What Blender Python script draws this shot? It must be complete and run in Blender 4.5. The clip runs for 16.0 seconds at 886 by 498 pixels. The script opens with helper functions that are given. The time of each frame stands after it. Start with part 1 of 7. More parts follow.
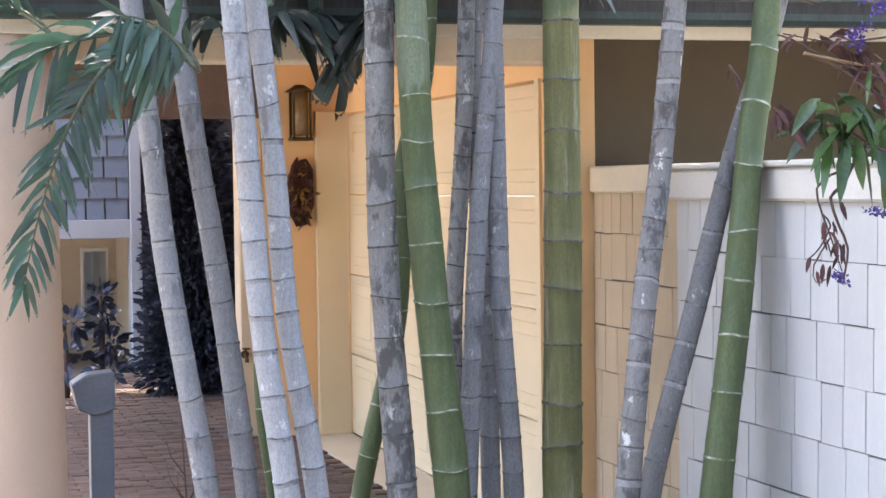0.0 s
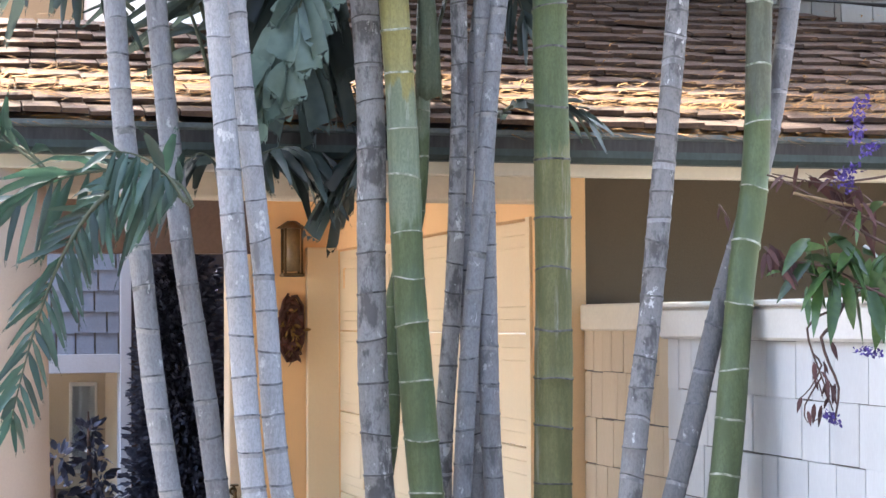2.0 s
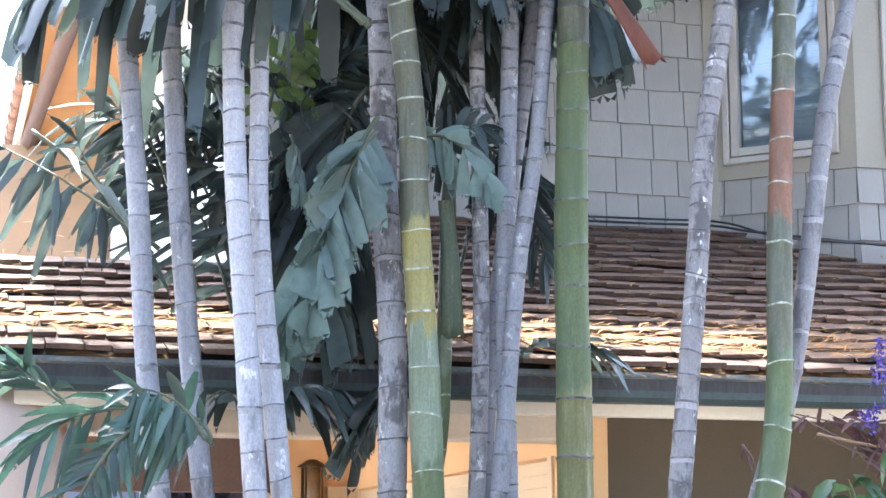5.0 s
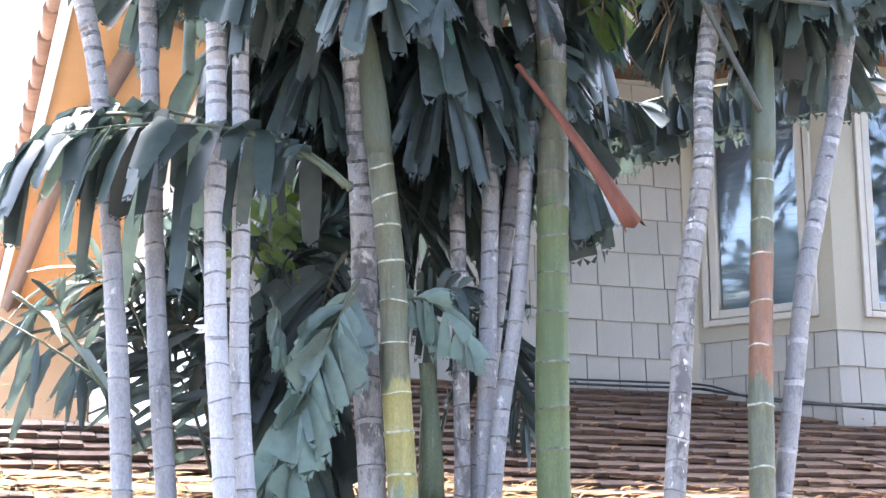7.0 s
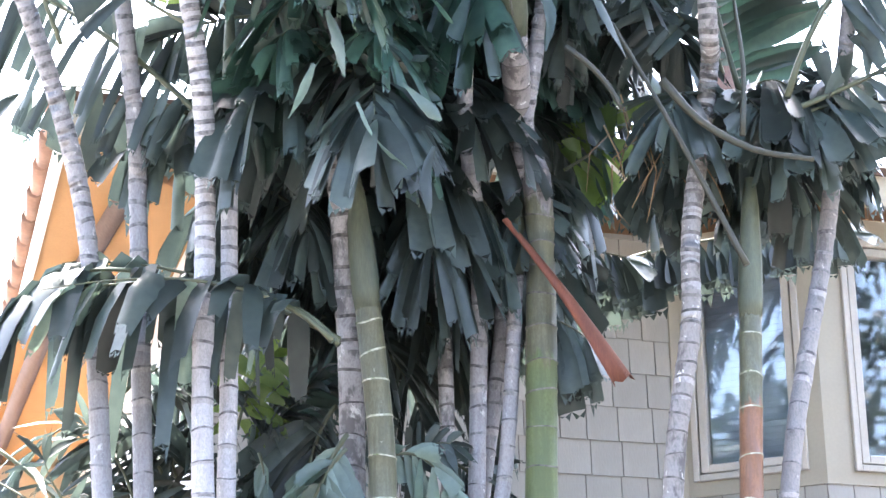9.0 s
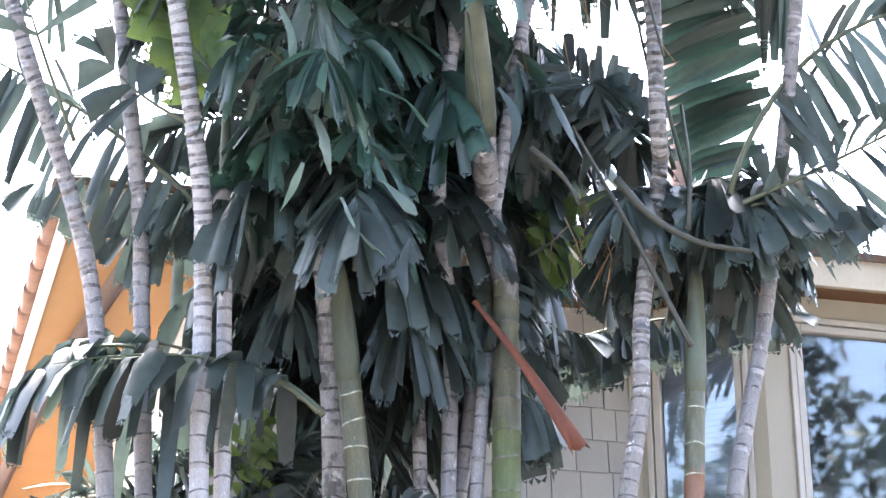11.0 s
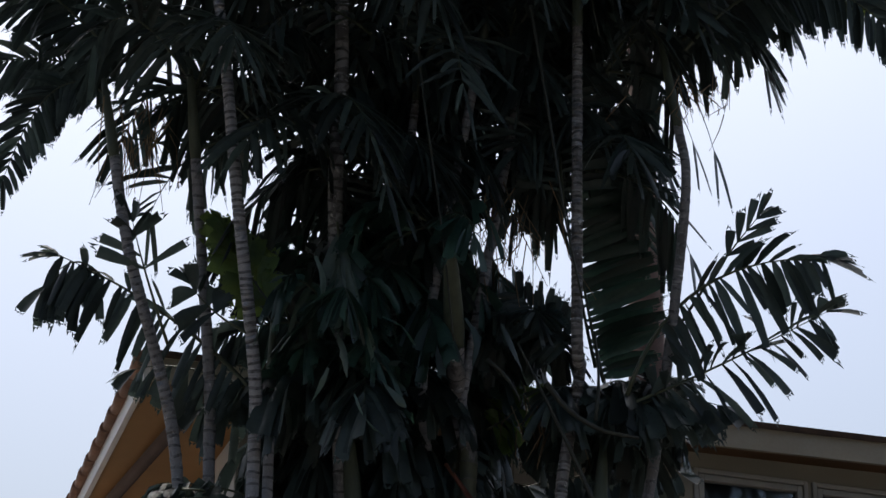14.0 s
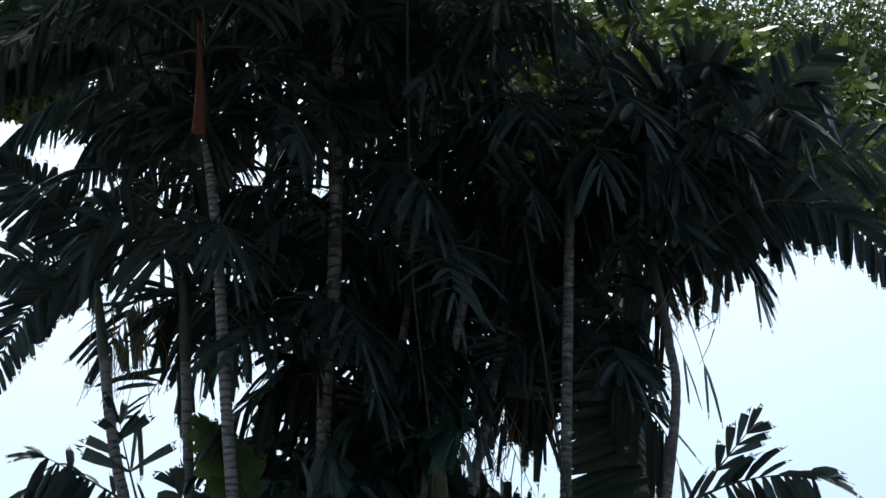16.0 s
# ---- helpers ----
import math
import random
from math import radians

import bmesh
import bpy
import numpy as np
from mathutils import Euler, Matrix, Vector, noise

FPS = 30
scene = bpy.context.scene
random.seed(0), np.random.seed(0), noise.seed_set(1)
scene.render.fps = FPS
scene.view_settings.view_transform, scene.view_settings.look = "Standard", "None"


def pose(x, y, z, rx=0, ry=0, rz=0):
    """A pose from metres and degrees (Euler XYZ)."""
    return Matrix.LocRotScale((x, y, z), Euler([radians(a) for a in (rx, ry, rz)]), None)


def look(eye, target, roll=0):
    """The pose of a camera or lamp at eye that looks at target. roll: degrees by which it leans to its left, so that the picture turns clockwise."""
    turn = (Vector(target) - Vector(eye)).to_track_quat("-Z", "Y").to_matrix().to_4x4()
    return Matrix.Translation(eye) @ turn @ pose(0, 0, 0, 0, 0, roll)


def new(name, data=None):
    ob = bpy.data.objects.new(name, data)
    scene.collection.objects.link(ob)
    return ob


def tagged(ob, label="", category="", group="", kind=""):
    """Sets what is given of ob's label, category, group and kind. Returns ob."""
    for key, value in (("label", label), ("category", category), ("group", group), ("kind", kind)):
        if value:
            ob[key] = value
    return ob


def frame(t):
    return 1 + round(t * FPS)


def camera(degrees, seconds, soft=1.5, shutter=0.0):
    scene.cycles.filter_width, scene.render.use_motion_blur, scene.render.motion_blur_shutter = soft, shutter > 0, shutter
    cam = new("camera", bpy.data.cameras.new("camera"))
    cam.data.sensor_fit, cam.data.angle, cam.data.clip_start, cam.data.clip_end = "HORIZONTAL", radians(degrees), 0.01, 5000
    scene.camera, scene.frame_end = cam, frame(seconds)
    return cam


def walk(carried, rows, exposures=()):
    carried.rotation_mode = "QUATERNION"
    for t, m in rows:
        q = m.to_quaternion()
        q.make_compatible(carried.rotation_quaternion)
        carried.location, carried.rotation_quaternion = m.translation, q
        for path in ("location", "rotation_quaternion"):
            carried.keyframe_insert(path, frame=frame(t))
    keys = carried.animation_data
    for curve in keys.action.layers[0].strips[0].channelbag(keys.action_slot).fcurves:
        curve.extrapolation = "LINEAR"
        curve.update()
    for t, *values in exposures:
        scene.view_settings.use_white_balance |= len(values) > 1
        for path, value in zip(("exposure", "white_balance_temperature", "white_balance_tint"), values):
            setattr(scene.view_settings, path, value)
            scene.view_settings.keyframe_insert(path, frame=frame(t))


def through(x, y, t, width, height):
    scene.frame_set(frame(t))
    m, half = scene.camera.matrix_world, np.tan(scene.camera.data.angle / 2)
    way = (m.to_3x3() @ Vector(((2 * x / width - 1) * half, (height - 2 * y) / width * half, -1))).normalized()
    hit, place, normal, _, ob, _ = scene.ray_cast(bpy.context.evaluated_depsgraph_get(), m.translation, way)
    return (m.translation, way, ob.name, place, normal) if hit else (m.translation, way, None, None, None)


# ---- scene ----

# camera and walk
cam = camera(26.73, 16.0)
PATH = [
    (0.0, pose(0.000, 0.000, 1.650, 88.004, 0, -15.900) @ pose(0, 0, 0, 0, 0, -0.762)),
    (0.5, pose(0.000, 0.000, 1.650, 89.303, 0, -16.105) @ pose(0, 0, 0, 0, 0, -0.499)),
    (1.0, pose(0.000, 0.000, 1.650, 90.472, 0, -16.106) @ pose(0, 0, 0, 0, 0, -0.258)),
    (1.5, pose(0.000, 0.000, 1.650, 91.465, 0, -15.927) @ pose(0, 0, 0, 0, 0, -0.217)),
    (2.0, pose(0.000, 0.000, 1.650, 92.206, 0, -16.221) @ pose(0, 0, 0, 0, 0, -0.344)),
    (2.5, pose(0.000, 0.000, 1.650, 93.085, 0, -16.058) @ pose(0, 0, 0, 0, 0, -0.457)),
    (3.0, pose(0.000, 0.000, 1.650, 94.519, 0, -16.058) @ pose(0, 0, 0, 0, 0, -0.340)),
    (3.5, pose(0.000, 0.000, 1.650, 95.689, 0, -15.801) @ pose(0, 0, 0, 0, 0, 0.087)),
    (4.0, pose(0.000, 0.000, 1.650, 96.215, 0, -15.647) @ pose(0, 0, 0, 0, 0, 0.295)),
    (4.5, pose(0.000, 0.000, 1.650, 97.848, 0, -15.528) @ pose(0, 0, 0, 0, 0, 0.079)),
    (6.8, pose(0.000, 0.000, 1.650, 104.060, 0, -16.100) @ pose(0, 0, 0, 0, 0, -0.180)),
    (7.0, pose(0.000, 0.000, 1.650, 104.522, 0, -16.186) @ pose(0, 0, 0, 0, 0, -0.182)),
    (7.5, pose(0.000, 0.000, 1.650, 105.257, 0, -16.325) @ pose(0, 0, 0, 0, 0, 1.040)),
    (8.0, pose(0.000, 0.000, 1.650, 106.267, 0, -15.851) @ pose(0, 0, 0, 0, 0, -0.030)),
    (8.5, pose(0.000, 0.000, 1.650, 107.539, 0, -15.671) @ pose(0, 0, 0, 0, 0, 0.278)),
    (9.0, pose(0.000, 0.000, 1.650, 109.259, 0, -16.592) @ pose(0, 0, 0, 0, 0, -0.475)),
    (9.2, pose(0.000, 0.000, 1.650, 109.960, 0, -16.745) @ pose(0, 0, 0, 0, 0, -0.475)),
    (11.3, pose(-0.278, -0.977, 1.427, 111.040, 0, -17.362) @ pose(0, 0, 0, 0, 0, -0.275)),
    (11.5, pose(-0.350, -1.232, 1.368, 110.636, 0, -17.169) @ pose(0, 0, 0, 0, 0, -0.132)),
    (12.0, pose(-0.575, -2.020, 1.188, 110.785, 0, -16.832) @ pose(0, 0, 0, 0, 0, 0.590)),
    (12.5, pose(-0.733, -2.575, 1.061, 111.798, 0, -16.620) @ pose(0, 0, 0, 0, 0, 0.598)),
    (13.0, pose(-0.905, -3.181, 0.922, 112.568, 0, -16.452) @ pose(0, 0, 0, 0, 0, 1.223)),
    (13.5, pose(-1.011, -3.555, 0.837, 113.358, 0, -16.552) @ pose(0, 0, 0, 0, 0, 1.504)),
    (14.0, pose(-1.034, -3.636, 0.818, 113.954, 0, -17.355) @ pose(0, 0, 0, 0, 0, 1.528)),
    (14.5, pose(-1.034, -3.636, 0.818, 115.289, 0, -17.387) @ pose(0, 0, 0, 0, 0, 1.642)),
    (15.0, pose(-1.034, -3.636, 0.818, 116.971, 0, -17.143) @ pose(0, 0, 0, 0, 0, 2.440)),
    (15.5, pose(-1.034, -3.636, 0.818, 118.895, 0, -17.114) @ pose(0, 0, 0, 0, 0, 2.431)),
    (16.0, pose(-1.034, -3.636, 0.818, 120.355, 0, -17.426) @ pose(0, 0, 0, 0, 0, 2.622)),
]
EXPOSURES = [(0.0, 3.5, 6150, 11), (3.5, 3.6, 5650, 10), (4.5, 3.85, 5500, 10), (7.0, 4.15, 5700, 12), (9.0, 4.38, 5800, 12), (11.5, 3.82, 5850, 13),
             (12.0, 3.02, 5850, 13), (12.5, 1.65, 5950, 12), (13.0, 0.72, 5900, 10), (13.5, 0.15, 5900, 9), (15.0, 0.18, 5650, 5), (16.0, 0.38, 5400, -3)]

walk(cam, PATH, EXPOSURES)

# sky, sun
world = bpy.data.worlds.new("sky")
scene.world = world
world.use_nodes = True
wn = world.node_tree
sky = wn.nodes.new("ShaderNodeTexSky")
sky.sky_type = "NISHITA"
sky.sun_disc = False
SUN_TO = Vector((0.03, 0.335, 0.93)).normalized()
sky.sun_elevation = math.asin(SUN_TO.z)
sky.sun_rotation = math.atan2(SUN_TO.x, SUN_TO.y)
sky.air_density, sky.dust_density, sky.ozone_density = 1.2, 9.0, 0.8
wn.nodes["Background"].inputs["Strength"].default_value = 0.15
wn.links.new(sky.outputs[0], wn.nodes["Background"].inputs["Color"])
sun_data = bpy.data.lights.new("sun", "SUN")
sun_data.energy, sun_data.angle, sun_data.color = 2.2, radians(0.6), (1.0, 0.88, 0.70)
sun_ob = new("sun", sun_data)
sun_ob.matrix_world = look(SUN_TO * 40, (0, 0, 0))


# materials
def material(name, base, other=None, rough=0.7, metal=0.0, scale=6.0, fine=60.0, amount=0.5, bump=0.2, vary=0.0,
             stretch=(1, 1, 1), through=0.0, spec=0.5, third=None, third_at=0.62):
    """Paint, bark, leaf or stone: a base colour mottled with a second one at a coarse and a fine scale, with relief."""
    m = bpy.data.materials.new(name)
    m.use_nodes = True
    t = m.node_tree
    n, l = t.nodes, t.links
    b = n["Principled BSDF"]
    b.inputs["Roughness"].default_value = rough
    b.inputs["Metallic"].default_value = metal
    b.inputs["Specular IOR Level"].default_value = spec
    co = n.new("ShaderNodeTexCoord")
    mp = n.new("ShaderNodeMapping")
    mp.inputs["Scale"].default_value = stretch
    l.new(co.outputs["Object"], mp.inputs["Vector"])
    na = n.new("ShaderNodeTexNoise")
    na.inputs["Scale"].default_value, na.inputs["Detail"].default_value = scale, 5
    nb = n.new("ShaderNodeTexNoise")
    nb.inputs["Scale"].default_value, nb.inputs["Detail"].default_value = fine, 4
    for k in (na, nb):
        l.new(mp.outputs[0], k.inputs["Vector"])
    add = n.new("ShaderNodeMath")
    add.operation = "MULTIPLY_ADD"
    add.inputs[1].default_value = 0.45
    l.new(nb.outputs["Fac"], add.inputs[0])
    mul = n.new("ShaderNodeMath")
    mul.operation = "MULTIPLY"
    mul.inputs[1].default_value = 0.55
    l.new(na.outputs["Fac"], mul.inputs[0])
    l.new(mul.outputs[0], add.inputs[2])
    ramp = n.new("ShaderNodeValToRGB")
    other = other or tuple(c * 0.72 for c in base)
    e = ramp.color_ramp.elements
    e[0].position, e[1].position = 0.5 - 0.22 * (1 - amount * 0.6), 0.5 + 0.22 * (1 - amount * 0.6)
    e[0].color, e[1].color = (*other, 1), (*base, 1)
    if third:
        k = ramp.color_ramp.elements.new(third_at)
        k.color = (*third, 1)
    l.new(add.outputs[0], ramp.inputs["Fac"])
    out = ramp.outputs["Color"]
    if vary:
        info = n.new("ShaderNodeObjectInfo")
        geo = n.new("ShaderNodeNewGeometry")
        both = n.new("ShaderNodeMath")
        both.operation = "ADD"
        l.new(info.outputs["Random"], both.inputs[0])
        l.new(geo.outputs["Random Per Island"], both.inputs[1])
        frac = n.new("ShaderNodeMath")
        frac.operation = "FRACT"
        l.new(both.outputs[0], frac.inputs[0])
        rng = n.new("ShaderNodeMapRange")
        rng.inputs["To Min"].default_value, rng.inputs["To Max"].default_value = 1 - vary, 1 + vary
        l.new(frac.outputs[0], rng.inputs["Value"])
        hsv = n.new("ShaderNodeHueSaturation")
        l.new(rng.outputs[0], hsv.inputs["Value"])
        l.new(out, hsv.inputs["Color"])
        out = hsv.outputs["Color"]
    l.new(out, b.inputs["Base Color"])
    if bump:
        bp = n.new("ShaderNodeBump")
        bp.inputs["Strength"].default_value, bp.inputs["Distance"].default_value = bump, 0.01
        l.new(add.outputs[0], bp.inputs["Height"])
        l.new(bp.outputs[0], b.inputs["Normal"])
    if through:
        tr = n.new("ShaderNodeBsdfTranslucent")
        mix = n.new("ShaderNodeMixShader")
        mix.inputs[0].default_value = through
        bright = n.new("ShaderNodeHueSaturation")
        bright.inputs["Hue"].default_value, bright.inputs["Value"].default_value = 0.47, 2.2
        l.new(out, bright.inputs["Color"])
        l.new(bright.outputs[0], tr.inputs["Color"])
        l.new(b.outputs[0], mix.inputs[1])
        l.new(tr.outputs[0], mix.inputs[2])
        l.new(mix.outputs[0], n["Material Output"].inputs["Surface"])
    return m


# pale only as a reflector, to light leaf undersides and soffits from below
M_EARTH = material("pale_bounce_ground", (0.20, 0.185, 0.165), (0.14, 0.13, 0.115), rough=0.95, scale=3, fine=40, bump=0.5)
M_BRICK = material("paver_brick", (0.125, 0.08, 0.065), (0.07, 0.05, 0.045), rough=0.9, scale=9, fine=90, bump=0.4, vary=0.25)
M_JOINT = material("paver_sand", (0.19, 0.16, 0.135), rough=0.95)
# tan taken far down so that the eave's shade sits in the colour
M_STUCCO = material("shade_dark_tan_stucco", (0.112, 0.090, 0.058), (0.092, 0.073, 0.047), rough=0.9, scale=3, fine=180, amount=0.2, bump=0.35)
M_ORANGE = material("orange_stucco", (0.80, 0.54, 0.28), (0.73, 0.48, 0.245), rough=0.9, scale=2.5, fine=160, amount=0.2, bump=0.3)
# white paint tinted cream in place of warm light bounced round the carport
M_DOOR = material("warm_tinted_door_paint", (0.74, 0.62, 0.42), (0.69, 0.57, 0.38), rough=0.55, scale=2, fine=60, amount=0.2, bump=0.05)
M_TRIM = material("cream_trim_paint", (0.64, 0.57, 0.44), (0.56, 0.49, 0.38), rough=0.6, scale=4, fine=50, amount=0.3, bump=0.08)
M_WHITE = material("white_paint", (0.80, 0.79, 0.76), (0.70, 0.69, 0.66), rough=0.6, scale=4, fine=70, amount=0.3, bump=0.1)
M_CAP = material("pale_cap_paint", (0.60, 0.575, 0.53), (0.52, 0.495, 0.455), rough=0.6, scale=4, fine=70, amount=0.4, bump=0.12)
M_SHINGLE = material("white_shingle_paint", (0.53, 0.53, 0.525), (0.45, 0.45, 0.45), rough=0.7, scale=5, fine=60, amount=0.3,
                     bump=0.25, vary=0.06, stretch=(3, 3, 0.6))
# tan here is orange bounce light on the white wall, put into the paint
M_SHINGLE_WARM = material("warm_lit_shingle_paint", (0.52, 0.41, 0.28), (0.44, 0.345, 0.23), rough=0.75, scale=5, fine=60, amount=0.3,
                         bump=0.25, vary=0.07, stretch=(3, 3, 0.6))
M_SHINGLE_BLUE = material("grey_blue_shingle_paint", (0.20, 0.235, 0.31), (0.155, 0.18, 0.24), rough=0.75, scale=5, fine=60,
                          amount=0.3, bump=0.25, vary=0.08)
M_SHINGLE_UP = material("cream_shingle_paint", (0.29, 0.282, 0.257), (0.25, 0.24, 0.22), rough=0.75, scale=5, fine=60, amount=0.3,
                        bump=0.25, vary=0.06, stretch=(3, 3, 0.6))
M_BAY = material("cream_window_paint", (0.28, 0.26, 0.205), (0.245, 0.225, 0.18), rough=0.6, scale=3, fine=60, amount=0.3, bump=0.08)
M_BACKING = material("shingle_joint", (0.13, 0.12, 0.11), rough=0.95)
M_ROOF = material("weathered_roof_shake", (0.115, 0.066, 0.038), (0.040, 0.025, 0.019), rough=0.9, scale=7, fine=70, amount=0.6,
                  bump=0.5, vary=0.2, stretch=(1, 4, 1))
M_STRAW = material("dry_straw", (0.30, 0.15, 0.035), (0.16, 0.078, 0.02), rough=0.85, vary=0.3)
M_GUTTER = material("teal_gutter_paint", (0.032, 0.052, 0.050), (0.015, 0.025, 0.025), rough=0.55, scale=8, fine=60, amount=0.5, bump=0.2, stretch=(1, 1, 0.4))
M_GUTTER_STAIN = material("stained_gutter_paint", (0.030, 0.029, 0.028), (0.009, 0.008, 0.008), rough=0.6, scale=14, fine=70, amount=0.75, bump=0.25, stretch=(1, 1, 0.18))
# grey lip set lighter to paint the highlight along the rim
M_GUTTER_LIP = material("highlit_gutter_lip", (0.10, 0.12, 0.12), (0.05, 0.06, 0.063), rough=0.5, scale=10, fine=60, amount=0.5)
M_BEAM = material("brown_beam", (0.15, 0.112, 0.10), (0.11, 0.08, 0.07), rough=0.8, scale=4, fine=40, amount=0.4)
M_SOFFIT = material("orange_soffit", (0.40, 0.235, 0.10), (0.33, 0.19, 0.08), rough=0.85, scale=3, fine=90, amount=0.3)
# near-black brown: the passage's deep shade is in the colour
M_PASSAGE = material("shade_dark_passage_wall", (0.055, 0.04, 0.04), (0.04, 0.03, 0.032), rough=0.85, scale=3, fine=90, amount=0.4)
M_TILE = material("clay_edge_tile", (0.30, 0.175, 0.115), (0.20, 0.115, 0.08), rough=0.8, scale=9, fine=60, vary=0.2)
M_WING = material("tan_wing_paint", (0.38, 0.29, 0.19), (0.32, 0.245, 0.16), rough=0.85, scale=3, fine=60, amount=0.3)
M_LAMP_GLASS = material("dull_amber_glass", (0.30, 0.22, 0.12), (0.20, 0.15, 0.09), rough=0.25, scale=9)
# the cream trim colour, set darker for the upper fascia
M_TRIM_UP = material("darker_cream_paint", (0.37, 0.33, 0.25), (0.32, 0.28, 0.21), rough=0.65, scale=3, fine=50, amount=0.4, bump=0.1)
M_FRAME = material("white_window_frame_paint", (0.37, 0.355, 0.315), (0.315, 0.30, 0.265), rough=0.5, scale=4, fine=70, amount=0.3, bump=0.08)
# the orange soffit again, browned where less light bounces up
M_SOFFIT_SHADED = material("shaded_soffit", (0.27, 0.155, 0.08), (0.20, 0.11, 0.055), rough=0.85, scale=3, fine=90, amount=0.4)
M_COLUMN = material("column_plaster", (0.60, 0.45, 0.33), (0.54, 0.40, 0.30), rough=0.8, scale=2, fine=120, amount=0.2, bump=0.15)
M_METAL = material("grey_painted_metal", (0.16, 0.18, 0.22), (0.12, 0.135, 0.17), rough=0.5, scale=8, fine=70, amount=0.4)
M_BRONZE = material("dark_bronze", (0.10, 0.065, 0.03), rough=0.45, metal=0.7)
M_WREATH = material("dried_vine", (0.09, 0.035, 0.025), (0.05, 0.02, 0.015), rough=0.9, scale=20, vary=0.4)
M_BERRY = material("gold_leaf", (0.30, 0.18, 0.04), rough=0.7, vary=0.4)
M_CABLE = material("black_cable", (0.02, 0.02, 0.02), rough=0.6)
M_LEAF = material("palm_leaf", (0.047, 0.063, 0.055), (0.026, 0.038, 0.036), rough=0.4, scale=3, fine=25, amount=0.4, bump=0.1,
                  vary=0.65, through=0.22, spec=0.38)
# leaf copy with the light that shines through from behind coloured in
M_LEAF_BACKLIT = material("backlit_yellow_green_leaf", (0.085, 0.14, 0.03), (0.05, 0.09, 0.02), rough=0.4, scale=3, fine=25, amount=0.4,
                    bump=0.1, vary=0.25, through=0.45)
M_LEAF_PALE = material("pale_teal_palm_leaf", (0.12, 0.165, 0.135), (0.075, 0.11, 0.09), rough=0.4, scale=5, fine=30, amount=0.4, bump=0.15,
                       vary=0.35, through=0.25)
M_LEAF_FRESH = material("fresh_green_palm_leaf", (0.034, 0.070, 0.050), (0.018, 0.042, 0.034), rough=0.42, scale=4, fine=30, amount=0.4, bump=0.12,
                        vary=0.55, through=0.2, spec=0.6)
M_DRY = material("dry_palm_leaf", (0.23, 0.16, 0.08), (0.14, 0.09, 0.05), rough=0.8, scale=6, fine=50, vary=0.3, through=0.1)
M_RACHIS = material("leaf_rib", (0.065, 0.075, 0.04), (0.045, 0.055, 0.03), rough=0.5)
M_STALK = material("bare_leaf_rib", (0.034, 0.036, 0.024), (0.02, 0.022, 0.015), rough=0.6, scale=8, fine=50)
M_SHEATH = material("red_brown_sheath", (0.30, 0.115, 0.07), (0.20, 0.08, 0.055), rough=0.65, scale=5, fine=60, stretch=(4, 4, 0.5))
M_SHAFT = material("grey_green_crownshaft", (0.085, 0.098, 0.062), (0.052, 0.062, 0.042), rough=0.6, scale=4, fine=50, amount=0.5,
                   bump=0.15, stretch=(5, 5, 0.6))
